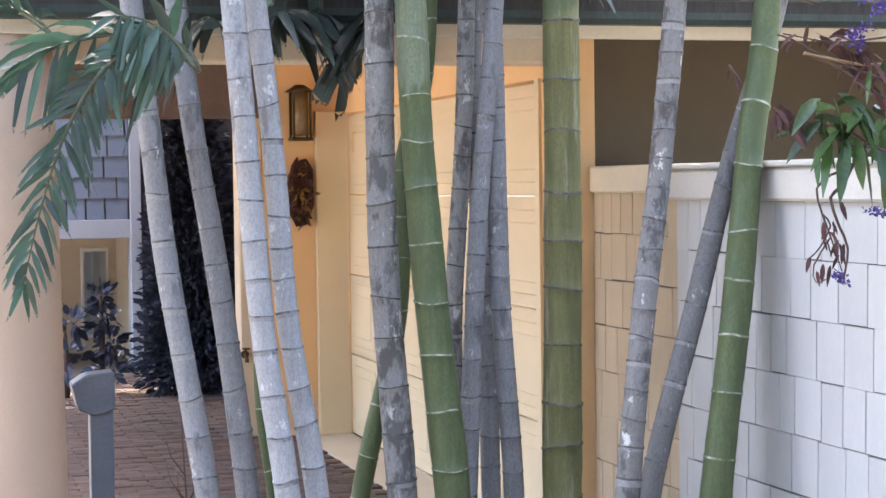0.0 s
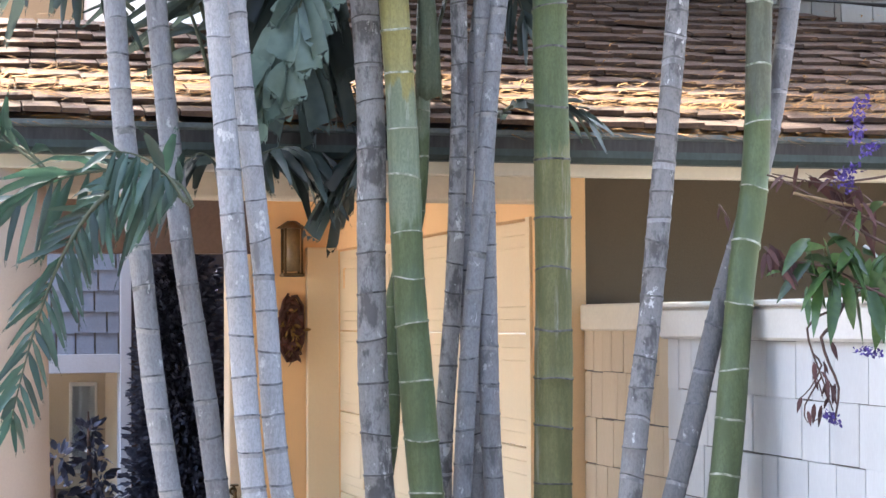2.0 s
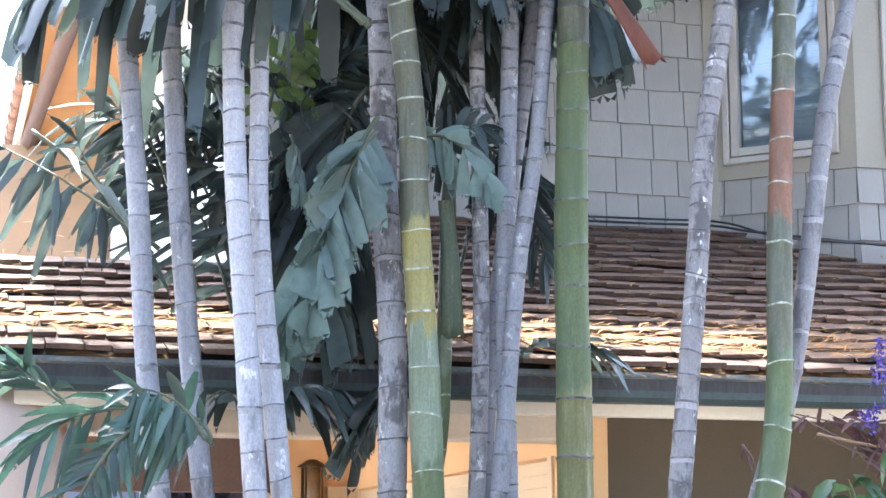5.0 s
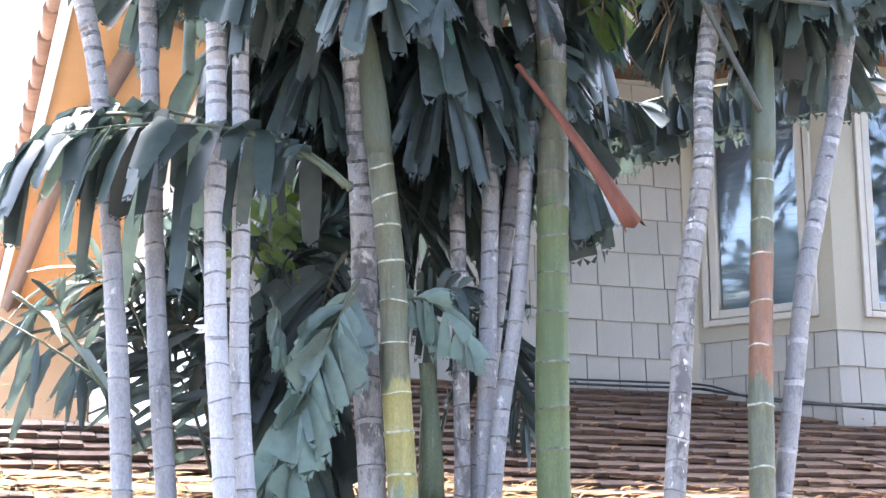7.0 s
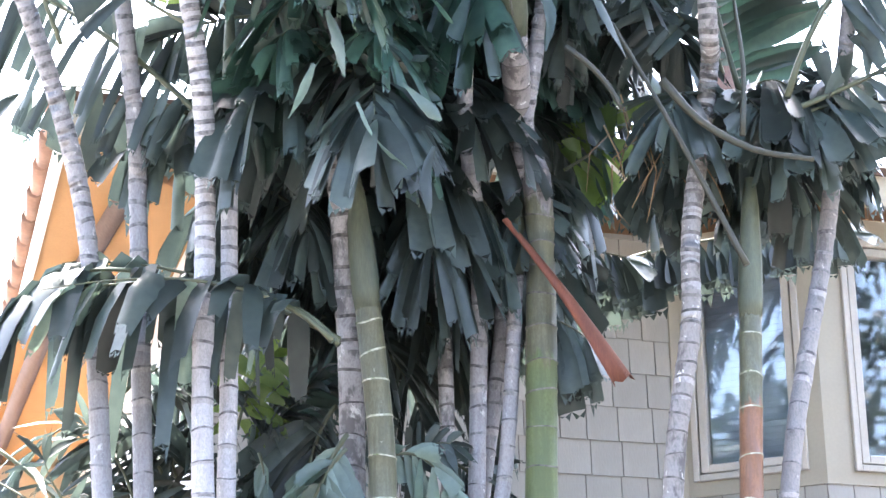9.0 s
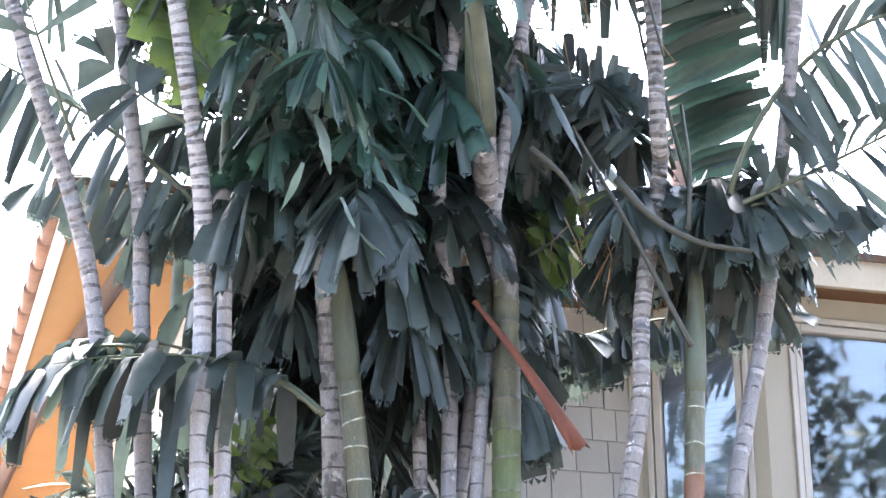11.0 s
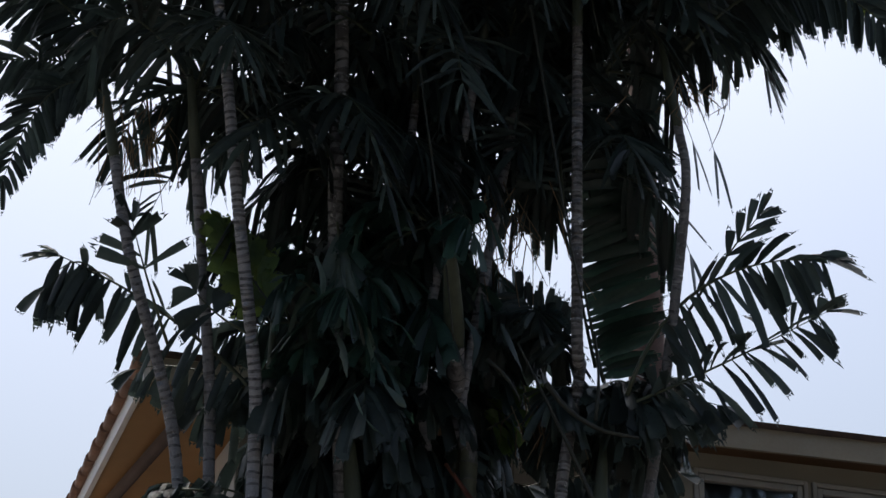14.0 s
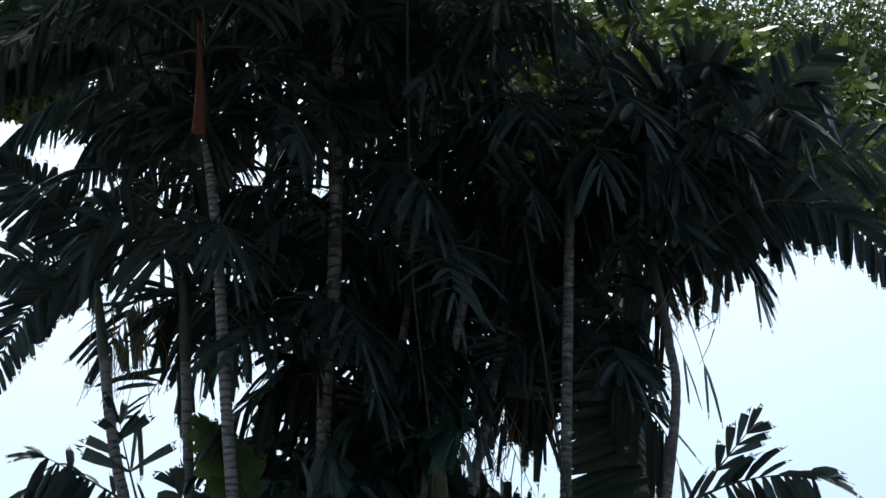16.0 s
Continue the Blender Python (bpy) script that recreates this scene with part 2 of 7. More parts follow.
def bark(name, spec, zones=()):
    """Stem skin of a spec: a base colour with dark stains and pale scurf, each of an extent from 0 to 1, and upright fibres;
    zones: heights from which the skin turns into that of another spec, with an uneven edge."""
    m = bpy.data.materials.new(name)
    m.use_nodes = True
    t = m.node_tree
    n, l = t.nodes, t.links
    b = n["Principled BSDF"]
    b.inputs["Roughness"].default_value = spec["rough"]
    b.inputs["Specular IOR Level"].default_value = 0.3
    co = n.new("ShaderNodeTexCoord")

    def noise(scale, stretch, detail=5.0, rough_=0.6):
        mp = n.new("ShaderNodeMapping")
        mp.inputs["Scale"].default_value = stretch
        l.new(co.outputs["Object"], mp.inputs["Vector"])
        k = n.new("ShaderNodeTexNoise")
        k.inputs["Scale"].default_value, k.inputs["Detail"].default_value, k.inputs["Roughness"].default_value = scale, detail, rough_
        l.new(mp.outputs[0], k.inputs["Vector"])
        return k.outputs["Fac"]

    def band(fac, lo, hi, top=1.0):
        r = n.new("ShaderNodeMapRange")
        r.inputs["From Min"].default_value, r.inputs["From Max"].default_value = lo, hi
        r.inputs["To Max"].default_value = top
        l.new(fac, r.inputs["Value"])
        return r.outputs[0]

    def mix(fac, x, y):
        k = n.new("ShaderNodeMix")
        k.data_type = "RGBA"
        l.new(fac, k.inputs["Factor"])
        for v, sock in ((x, k.inputs["A"]), (y, k.inputs["B"])):
            if isinstance(v, tuple):
                sock.default_value = (*v, 1)
            else:
                l.new(v, sock)
        return k.outputs["Result"]

    def total(x, y):
        k = n.new("ShaderNodeMath")
        k.operation = "ADD"
        l.new(x, k.inputs[0])
        l.new(y, k.inputs[1])
        return k.outputs[0]

    fine = noise(150, (1, 1, 0.5), 6, 0.7)
    fibres = noise(55, (1, 1, 0.07), 3)

    def skin(q):
        base, soft = q["base"], q["soft"]
        coarse = noise(13, (1, 1, q["tall"]), 8, 0.68)
        patch = noise(24 if soft else 20, (1, 1, 0.1 if soft else 0.6), 8, 0.72)
        c = mix(band(fibres, 0.35, 0.65, q["fibre"]), base, tuple(v * 0.55 for v in base))
        c = mix(band(fine, 0.46, 0.58, 0.55), c, tuple(v * 0.6 for v in base))
        lo = 0.72 - 0.34 * q["blotch"]
        c = mix(band(coarse, lo, lo + 0.08, 0.85), c, q["dark"])
        lo = 0.74 - 0.34 * q["scurf"]
        return mix(band(patch, lo, lo + (0.16 if soft else 0.035), 0.75 if soft else 0.9), c, q["pale"]), coarse

    c, coarse = skin(spec)
    if zones:
        sep = n.new("ShaderNodeSeparateXYZ")
        l.new(co.outputs["Object"], sep.inputs[0])
        wave = noise(16, (1, 1, 0.25), 4, 0.6)
        height = total(sep.outputs["Z"], band(wave, 0.3, 0.7, 0.16))
        for z, other in zones:
            c = mix(band(height, z + 0.06, z + 0.10), c, skin(other)[0])
    l.new(c, b.inputs["Base Color"])
    bp = n.new("ShaderNodeBump")
    bp.inputs["Strength"].default_value, bp.inputs["Distance"].default_value = spec["relief"], 0.006
    l.new(total(fine, coarse), bp.inputs["Height"])
    l.new(bp.outputs[0], b.inputs["Normal"])
    return m


def skin_of(base, dark, pale, blotch, scurf, rough=0.85, tall=0.35, fibre=0.3, relief=0.35, soft=False):
    return dict(base=base, dark=dark, pale=pale, blotch=blotch, scurf=scurf, rough=rough, tall=tall, fibre=fibre, relief=relief, soft=soft)


SKIN = {
    "pale": skin_of((0.265, 0.265, 0.28), (0.12, 0.12, 0.128), (0.44, 0.44, 0.445), 0.42, 0.38),
    "white": skin_of((0.375, 0.375, 0.39), (0.185, 0.185, 0.195), (0.54, 0.54, 0.545), 0.36, 0.42),
    "blotched": skin_of((0.31, 0.30, 0.295), (0.095, 0.09, 0.09), (0.56, 0.55, 0.53), 0.66, 0.42, tall=0.5),
    "dim": skin_of((0.205, 0.20, 0.202), (0.09, 0.088, 0.09), (0.44, 0.43, 0.42), 0.5, 0.34),
    "dark": skin_of((0.22, 0.21, 0.205), (0.07, 0.066, 0.066), (0.55, 0.54, 0.52), 0.62, 0.40, tall=0.5),
    "green": skin_of((0.105, 0.135, 0.062), (0.072, 0.095, 0.045), (0.30, 0.29, 0.22), 0.6, 0.18, 0.45, 0.12, 0.5, 0.08, True),
    "olive": skin_of((0.165, 0.165, 0.07), (0.105, 0.112, 0.048), (0.38, 0.36, 0.30), 0.5, 0.56, 0.55, 0.2, 0.6, 0.15, True),
    "red": skin_of((0.20, 0.105, 0.06), (0.14, 0.08, 0.055), (0.33, 0.25, 0.19), 0.5, 0.25, 0.7, 0.1, 0.7, 0.2),
    "yellow": skin_of((0.25, 0.225, 0.08), (0.17, 0.16, 0.065), (0.40, 0.37, 0.24), 0.5, 0.25, 0.5, 0.12, 0.4, 0.1, True),
    "shaft": skin_of((0.115, 0.12, 0.08), (0.06, 0.062, 0.042), (0.22, 0.22, 0.17), 0.5, 0.3, 0.75, 0.12, 0.7, 0.25),
    "scurfy": skin_of((0.18, 0.215, 0.14), (0.115, 0.15, 0.08), (0.44, 0.44, 0.39), 0.45, 0.5, 0.6, 0.15, 0.5, 0.15, True),
}
M_BARK = {k: bark(k + "_bark", q) for k, q in SKIN.items()}
M_SMUDGE = bark("stained_bark", skin_of((0.31, 0.305, 0.305), (0.13, 0.128, 0.128), (0.48, 0.48, 0.48), 0.6, 0.4, tall=0.8))
M_SCAR_GREY = material("grey_leaf_scar", (0.22, 0.22, 0.23), (0.06, 0.06, 0.065), rough=0.95, scale=22, fine=60, amount=0.9)
M_SCAR = material("leaf_scar", (0.16, 0.15, 0.14), (0.04, 0.04, 0.04), rough=0.95, scale=22, fine=60, amount=0.8)
M_SCAR_PALE = material("pale_leaf_scar", (0.44, 0.44, 0.37), (0.10, 0.12, 0.06), rough=0.9, scale=26, fine=60, amount=0.8)
# dark foliage, lifted and blued to imitate haze
M_JUNIPER = material("hazed_dark_conifer", (0.068, 0.076, 0.112), (0.045, 0.052, 0.08), rough=0.95, vary=0.3, spec=0.1)
M_SHRUB = material("shrub_leaf", (0.055, 0.105, 0.03), (0.028, 0.06, 0.02), rough=0.3, vary=0.6, through=0.22)
M_TREE = material("sunlit_tree_leaf", (0.075, 0.112, 0.026), (0.035, 0.06, 0.017), rough=0.5, vary=0.6, through=0.3)
M_TWIG = material("brown_twig", (0.10, 0.06, 0.045), (0.06, 0.035, 0.03), rough=0.9, scale=20)
M_DEAD = material("withered_leaf", (0.085, 0.035, 0.03), (0.05, 0.02, 0.02), rough=0.85, vary=0.3)
M_FLOWER = material("violet_flower", (0.085, 0.05, 0.27), (0.05, 0.03, 0.16), rough=0.7, vary=0.35)
M_BEIGE = material("beige_wall_paint", (0.62, 0.53, 0.40), (0.56, 0.47, 0.35), rough=0.85, scale=2, fine=80, amount=0.2)
# white boards, with the blue-grey of their shade put into the paint
M_BAND = material("shaded_white_band_paint", (0.42, 0.44, 0.50), (0.36, 0.38, 0.43), rough=0.65, scale=4, fine=60, amount=0.3, bump=0.08)
# the blue imitates sky mirrored in the pane
M_BLIND = material("sky_tinted_blind", (0.36, 0.42, 0.50), rough=0.7)
# near-black board in place of an unlit room's darkness
M_DARKROOM = material("dark_room_board", (0.03, 0.028, 0.026), rough=0.9)
M_GLASS = bpy.data.materials.new("window_glass")
M_GLASS.use_nodes = True
gb = M_GLASS.node_tree.nodes["Principled BSDF"]
gb.inputs["Base Color"].default_value = (0.75, 0.82, 0.88, 1)
gb.inputs["Roughness"].default_value = 0.02
gb.inputs["Transmission Weight"].default_value = 1.0
gb.inputs["Specular IOR Level"].default_value = 0.6
gb.inputs["IOR"].default_value = 1.5
gloss = M_GLASS.node_tree.nodes.new("ShaderNodeBsdfGlossy")
gloss.inputs["Roughness"].default_value = 0.02
gmix = M_GLASS.node_tree.nodes.new("ShaderNodeMixShader")
gmix.inputs[0].default_value = 0.05
M_GLASS.node_tree.links.new(gb.outputs[0], gmix.inputs[1])
M_GLASS.node_tree.links.new(gloss.outputs[0], gmix.inputs[2])
M_GLASS.node_tree.links.new(gmix.outputs[0], M_GLASS.node_tree.nodes["Material Output"].inputs["Surface"])


# helpers for building
def finish(name, bm, mats, parent=None, label="", smooth=False):
    me = bpy.data.meshes.new(name)
    bm.normal_update()
    bm.to_mesh(me)
    bm.free()
    for m in mats if isinstance(mats, (list, tuple)) else [mats]:
        me.materials.append(m)
    if smooth:
        for p in me.polygons:
            p.use_smooth = True
    ob = new(name, me)
    if parent:
        ob.parent = parent
    if label:
        ob["label"] = label
    return ob


def part(name, bm, mats, parent, label="", smooth=False):
    return finish(name, bm, mats, parent, label, smooth)


def thing(name, at, label, category, group="", kind=""):
    ob = new(name)
    ob.location = at
    ob.empty_display_size = 0.1
    bpy.context.view_layer.update()
    return tagged(ob, label, category, group, kind)


def box(lo, hi, bm=None, bevel=0.0):
    bm = bm or bmesh.new()
    r = bmesh.ops.create_cube(bm, size=1)
    for v in r["verts"]:
        v.co = Vector([lo[i] + (v.co[i] + 0.5) * (hi[i] - lo[i]) for i in range(3)])
    if bevel:
        es = list({e for v in r["verts"] for e in v.link_edges})
        bmesh.ops.bevel(bm, geom=es, offset=bevel, segments=1, affect="EDGES", clamp_overlap=True)
    return bm


def local(bm, parent):
    bmesh.ops.translate(bm, verts=bm.verts, vec=-parent.location)
    return bm


def tube(points, radii, sides=8, bm=None, cap=True, mat=None, slide=None):
    """A tube along points; mat(i) gives the material of the ring of faces after point i;
    slide(i, angle) shifts a corner of ring i along the tube."""
    bm = bm or bmesh.new()
    rings, ref = [], None
    pts = [Vector(p) for p in points]
    for i, p in enumerate(pts):
        t = (pts[min(i + 1, len(pts) - 1)] - pts[max(i - 1, 0)]).normalized()
        ref = ref or (Vector((0, 1, 0)) if abs(t.y) < 0.8 else Vector((1, 0, 0)))
        a = (ref - t * ref.dot(t)).normalized()
        ref = a
        b = t.cross(a)
        rings.append([bm.verts.new(p + (a * math.cos(k) + b * math.sin(k)) * radii[i] + t * (slide(i, k) if slide else 0.0))
                      for k in (2 * math.pi * j / sides for j in range(sides))])
    for i in range(len(rings) - 1):
        for j in range(sides):
            f = bm.faces.new((rings[i][j], rings[i][(j + 1) % sides], rings[i + 1][(j + 1) % sides], rings[i + 1][j]))
            f.smooth = True
            if mat:
                f.material_index = mat(i)
    if cap:
        bm.faces.new(rings[0][::-1])
        bm.faces.new(rings[-1])
    return bm


def spline(points, step):
    """Even points along a smooth curve through the given ones."""
    p = [Vector(q) for q in points]
    p = [p[0] * 2 - p[1]] + p + [p[-1] * 2 - p[-2]]
    out = []
    for i in range(1, len(p) - 2):
        n = max(2, int((p[i + 1] - p[i]).length / step))
        for k in range(n):
            u = k / n
            out.append(0.5 * ((2 * p[i]) + (p[i + 1] - p[i - 1]) * u + (2 * p[i - 1] - 5 * p[i] + 4 * p[i + 1] - p[i + 2]) * u * u
                              + (3 * p[i] - p[i - 1] - 3 * p[i + 1] + p[i + 2]) * u ** 3))
    out.append(p[-2])
    return out


# ground and paving
bm = bmesh.new()
bmesh.ops.create_grid(bm, x_segments=1, y_segments=1, size=1500)
ground = tagged(finish("ground", bm, M_EARTH), "unseen front yard ground made pale to bounce light upward", "ground", kind="structure")
ground.location.z = -0.06
driveway = tagged(finish("driveway", box((-9, 6.6, -0.055), (2.7, 24, -0.012)), M_JOINT), "brick-paved driveway with sandy joints",
                  "pavement", kind="structure")

# garage: side wall with the door opening, back wall, front wall
garage = thing("garage_wall", (2.75, 7.4, 0), "garage walls in orange and tan stucco", "wall", kind="structure")
part("side_wall", local(box((2.75, 7.4, 0), (2.95, 8.0, 2.60)), garage), M_ORANGE, garage)
part("side_wall", local(box((2.75, 8.0, 2.12), (2.95, 12.06, 2.60)), garage), M_ORANGE, garage)
part("front_wall", local(box((2.772, 7.38, 0), (11, 7.56, 2.6)), garage), M_STUCCO, garage, "tan stucco front wall darkened for eave shade")
part("corner_trim", local(box((2.69, 7.36, 0), (2.768, 7.47, 2.30), bevel=0.006), garage), M_ORANGE, garage, "orange corner board")
back_wall = thing("back_wall", (2.3, 12.1, 0), "orange stucco wall at the end of the carport", "wall", kind="structure")
part("plaster", local(box((2.22, 12.1, 0), (2.95, 12.3, 2.60)), back_wall), M_ORANGE, back_wall)
part("casing", local(box((2.57, 12.05, 0), (2.785, 12.097, 2.14), bevel=0.006), back_wall), M_DOOR, back_wall, "painted casing board tinted cream for warm bounce")

# sectional garage door, panel by panel
gdoor = thing("garage_door", (2.83, 10.0, 0), "closed sectional garage door with raised panels, tinted cream for warm bounce", "garage door", kind="structure")
for r in range(4):
    sec = part("section", local(box((2.79, 8.02, 0.01 + r * 0.527), (2.83, 12.04, 0.53 + r * 0.527), bevel=0.004), gdoor), M_DOOR, gdoor)
    for c in range(6):
        y0 = 8.10 + c * 0.655
        z0 = 0.07 + r * 0.527
        b2 = box((2.781, y0, z0), (2.793, y0 + 0.55, z0 + 0.40), bevel=0.005)
        box((2.774, y0 + 0.06, z0 + 0.06), (2.785, y0 + 0.49, z0 + 0.34), b2, bevel=0.006)
        part("panel", local(b2, gdoor), M_DOOR, sec)
part("jamb", local(box((2.735, 8.0, 0), (2.79, 8.06, 2.12)), gdoor), M_DOOR, gdoor)
part("keypad", local(box((2.77, 11.82, 1.86), (2.80, 11.87, 2.0), bevel=0.01), gdoor), M_ORANGE, gdoor, "small brass keypad")
apron = tagged(finish("door_threshold", box((2.45, 7.9, -0.012), (2.79, 12.06, 0.0)), M_TRIM), "pale concrete strip along the garage door",
               "threshold", kind="structure")

# carport: header, ceiling, beam over the passage, column
header = tagged(finish("porch_header", box((-0.2, 7.40, 2.15), (2.688, 7.62, 2.42), bevel=0.008), M_TRIM), "cream painted header beam under the eave",
                "beam", kind="structure")
# ceiling run far back, out of view, to keep the yard shaded
ceiling = tagged(finish("carport_ceiling", box((-0.2, 7.62, 2.60), (2.95, 15.2, 2.66)), M_SOFFIT), "orange plaster carport ceiling lengthened to shade the yard", "ceiling",
                 kind="structure")
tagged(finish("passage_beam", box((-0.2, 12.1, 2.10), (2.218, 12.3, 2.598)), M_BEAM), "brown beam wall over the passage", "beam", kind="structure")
tagged(finish("passage_end_wall", box((2.06, 12.1, 0), (2.217, 12.3, 2.097), bevel=0.008), M_BEIGE), "narrow beige wall end beside the passage", "wall", kind="structure")
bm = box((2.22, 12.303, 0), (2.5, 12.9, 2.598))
# unseen side wall, added to stop light from the right
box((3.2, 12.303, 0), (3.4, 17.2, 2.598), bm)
# dark backdrop added in front of the bright far wall
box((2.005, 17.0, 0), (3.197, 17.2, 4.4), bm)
tagged(finish("passage_wall", bm, M_PASSAGE), "dark brown passage walls, two of them added to hold the shade", "wall", kind="structure")
column = thing("column", (0.26, 7.05, 0), "smooth round cream plaster porch column", "column", kind="structure")
part("shaft", tube([(0, 0, 0), (0, 0, 0.5), (0, 0, 1.3), (0, 0, 2.26)], [0.285, 0.28, 0.27, 0.255], 40), M_COLUMN, column)

# eave: fascia, gutter
tagged(finish("fascia", box((-0.2, 6.80, 2.205), (11, 6.84, 2.34), bevel=0.004), M_TRIM), "cream fascia board below the gutter", "fascia",
       kind="structure")
tagged(finish("soffit", box((-0.2, 6.84, 2.26), (11, 7.38, 2.28)), M_SOFFIT), "orange soffit of the lower eave", "soffit", kind="structure")
bm = bmesh.new()
prof = [(6.80, 2.255), (6.735, 2.255), (6.715, 2.275), (6.714, 2.302), (6.712, 2.346), (6.70, 2.354), (6.70, 2.372), (6.716, 2.372), (6.722, 2.285),
        (6.74, 2.268), (6.798, 2.268)]
ends = [[bm.verts.new((x, y, z)) for y, z in prof] for x in (-0.2, 11)]
for i in range(len(prof)):
    j = (i + 1) % len(prof)
    bm.faces.new((ends[0][i], ends[0][j], ends[1][j], ends[1][i])).material_index = (0, 0, 0, 1, 2, 2, 2, 1, 1, 1, 1)[i]
tagged(finish("gutter", bm, [M_GUTTER, M_GUTTER_STAIN, M_GUTTER_LIP]), "weathered dark teal metal gutter with brown stains", "gutter", kind="structure")

# lower roof: deck below the shakes
ROOF_Y, ROOF_Z, PITCH = 6.70, 2.40, 0.432
roof = thing("lower_roof", (3, 6.7, 2.4), "brown weathered shake roof strewn with straw", "roof", kind="structure")
bm = bmesh.new()
v = [bm.verts.new(q) for q in ((1.3, 6.73, 2.37), (11, 6.73, 2.37), (11, 9.2, 2.37 + 2.47 * PITCH), (1.3, 9.2, 2.37 + 2.47 * PITCH))]
bm.faces.new(v)
v = [bm.verts.new(q) for q in ((-0.2, 6.73, 2.37), (1.3, 6.73, 2.37), (1.3, 8.0, 2.37 + 1.27 * PITCH), (-0.2, 8.0, 2.37 + 1.27 * PITCH))]
bm.faces.new(v)
v = [bm.verts.new(q) for q in ((-0.2, 8.0, 2.37 + 1.27 * PITCH), (1.3, 8.0, 2.37 + 1.27 * PITCH), (1.3, 12, 2.74), (-0.2, 12, 2.74))]
bm.faces.new(v)
bmesh.ops.solidify(bm, geom=bm.faces[:], thickness=0.03)
part("deck", local(bm, roof), M_BACKING, roof)

# upper storey: front wall, bay, side wall
upper = thing("upper_wall", (2.7, 9.0, 2.8), "upper storey walls clad in white shingles", "wall", kind="structure")
part("front_backing", local(box((1.42, 9.012, 2.6), (4.02, 9.2, 5.2)), upper), M_BACKING, upper)
part("side_backing", local(box((1.412, 9.02, 2.6), (1.60, 16, 5.05)), upper), M_SHINGLE, upper)
bay = thing("bay", (4.6, 8.45, 3.0), "white bay with shingled apron below its windows", "bay window", kind="structure")
BAY_A, BAY_B = Vector((4.02, 9.0, 0)), Vector((4.565, 8.455, 0))
bay_u = (BAY_B - BAY_A).normalized()
bay_n = Vector((-bay_u.y, bay_u.x, 0)) * -1


def slab(a, u, n, lo, hi, z0, z1, d0, d1, bm=None, bevel=0.0):
    """A box along u from lo to hi, proud of the face by d0 to d1 along n."""
    bm = bm or bmesh.new()
    r = bmesh.ops.create_cube(bm, size=1)
    for w in r["verts"]:
        c = w.co + Vector((0.5, 0.5, 0.5))
        w.co = a + u * (lo + c.x * (hi - lo)) + n * (d0 + c.y * (d1 - d0)) + Vector((0, 0, z0 + c.z * (z1 - z0)))
    bmesh.ops.recalc_face_normals(bm, faces=list({f for w in r["verts"] for f in w.link_faces}))
    if bevel:
        bmesh.ops.bevel(bm, geom=list({e for w in r["verts"] for e in w.link_edges}), offset=bevel, segments=1, affect="EDGES")
    return bm


U, N_ = Vector((1, 0, 0)), Vector((0, -1, 0))
L_A = (BAY_B - BAY_A).length
part("angled_apron", local(slab(BAY_A, bay_u, bay_n, 0.0, L_A, 2.7, 3.655, -0.16, -0.012), bay), M_BACKING, bay)
part("corner_board", local(box((3.96, 8.99, 2.75), (4.075, 9.19, 5.19), bevel=0.004), bay), M_BAY, bay, "cream corner board")
part("front_apron", local(slab(BAY_B, U, N_, 0.0, 6, 2.7, 3.655, -0.16, -0.012), bay), M_BACKING, bay)


def window(a, u, n, lo, hi, z0, z1, wall_lo, wall_hi, blind, name):
    """A window in a white wall panel: the panel round the opening, frame, sash and glass with a blind or a dark board
    for the unlit room.
    """
    w = thing(name, a + u * ((lo + hi) / 2) + Vector((0, 0, z0)), "white framed fixed window reflecting sky and trees", "window", kind="structure")
    pb = slab(a, u, n, wall_lo, lo, 3.65, 5.2, -0.14, 0)
    slab(a, u, n, hi, wall_hi, 3.65, 5.2, -0.14, 0, pb)
    slab(a, u, n, lo, hi, 3.65, z0, -0.14, 0, pb)
    slab(a, u, n, lo, hi, z1, 5.2, -0.14, 0, pb)
    part("surround", local(pb, w), M_BAY, w)
    for nm, i0, i1, wd, dp in (("frame", 0.0, 0.0, 0.035, 0.022), ("sash", 0.042, 0.042, 0.045, 0.012)):
        fb = slab(a, u, n, lo + i0, lo + i0 + wd, z0 + i1, z1 - i1, -0.06, dp, bevel=0.004)
        slab(a, u, n, hi - i0 - wd, hi - i0, z0 + i1, z1 - i1, -0.06, dp, fb, bevel=0.004)
        slab(a, u, n, lo + i0 + wd, hi - i0 - wd, z0 + i1, z0 + i1 + wd, -0.06, dp, fb, bevel=0.004)
        slab(a, u, n, lo + i0 + wd, hi - i0 - wd, z1 - i1 - wd, z1 - i1, -0.06, dp, fb, bevel=0.004)
        part(nm, local(fb, w), M_FRAME, w)
    part("pane", local(slab(a, u, n, lo + 0.08, hi - 0.08, z0 + 0.08, z1 - 0.08, -0.03, -0.024), w), M_GLASS, w)
    part("room", local(slab(a, u, n, lo + 0.02, hi - 0.02, z0 + 0.02, z1 - 0.02, -0.13, -0.10), w), M_BLIND if blind else M_DARKROOM, w,
         "closed blind blued for mirrored sky" if blind else "dark board for the unlit room")
    if blind:
        for k in range(int((z1 - z0 - 0.2) / 0.035)):
            z = z0 + 0.1 + k * 0.035
            part("slat", local(slab(a, u, n, lo + 0.08, hi - 0.08, z, z + 0.026, -0.10, -0.094), w), M_BLIND, w)
    return w


window(BAY_A, bay_u, bay_n, 0.05, 0.68, 3.73, 4.97, 0.0, L_A, True, "window_1")
window(BAY_B, U, N_, 0.16, 1.10, 3.72, 4.99, 0.0, 1.12, False, "window_2")
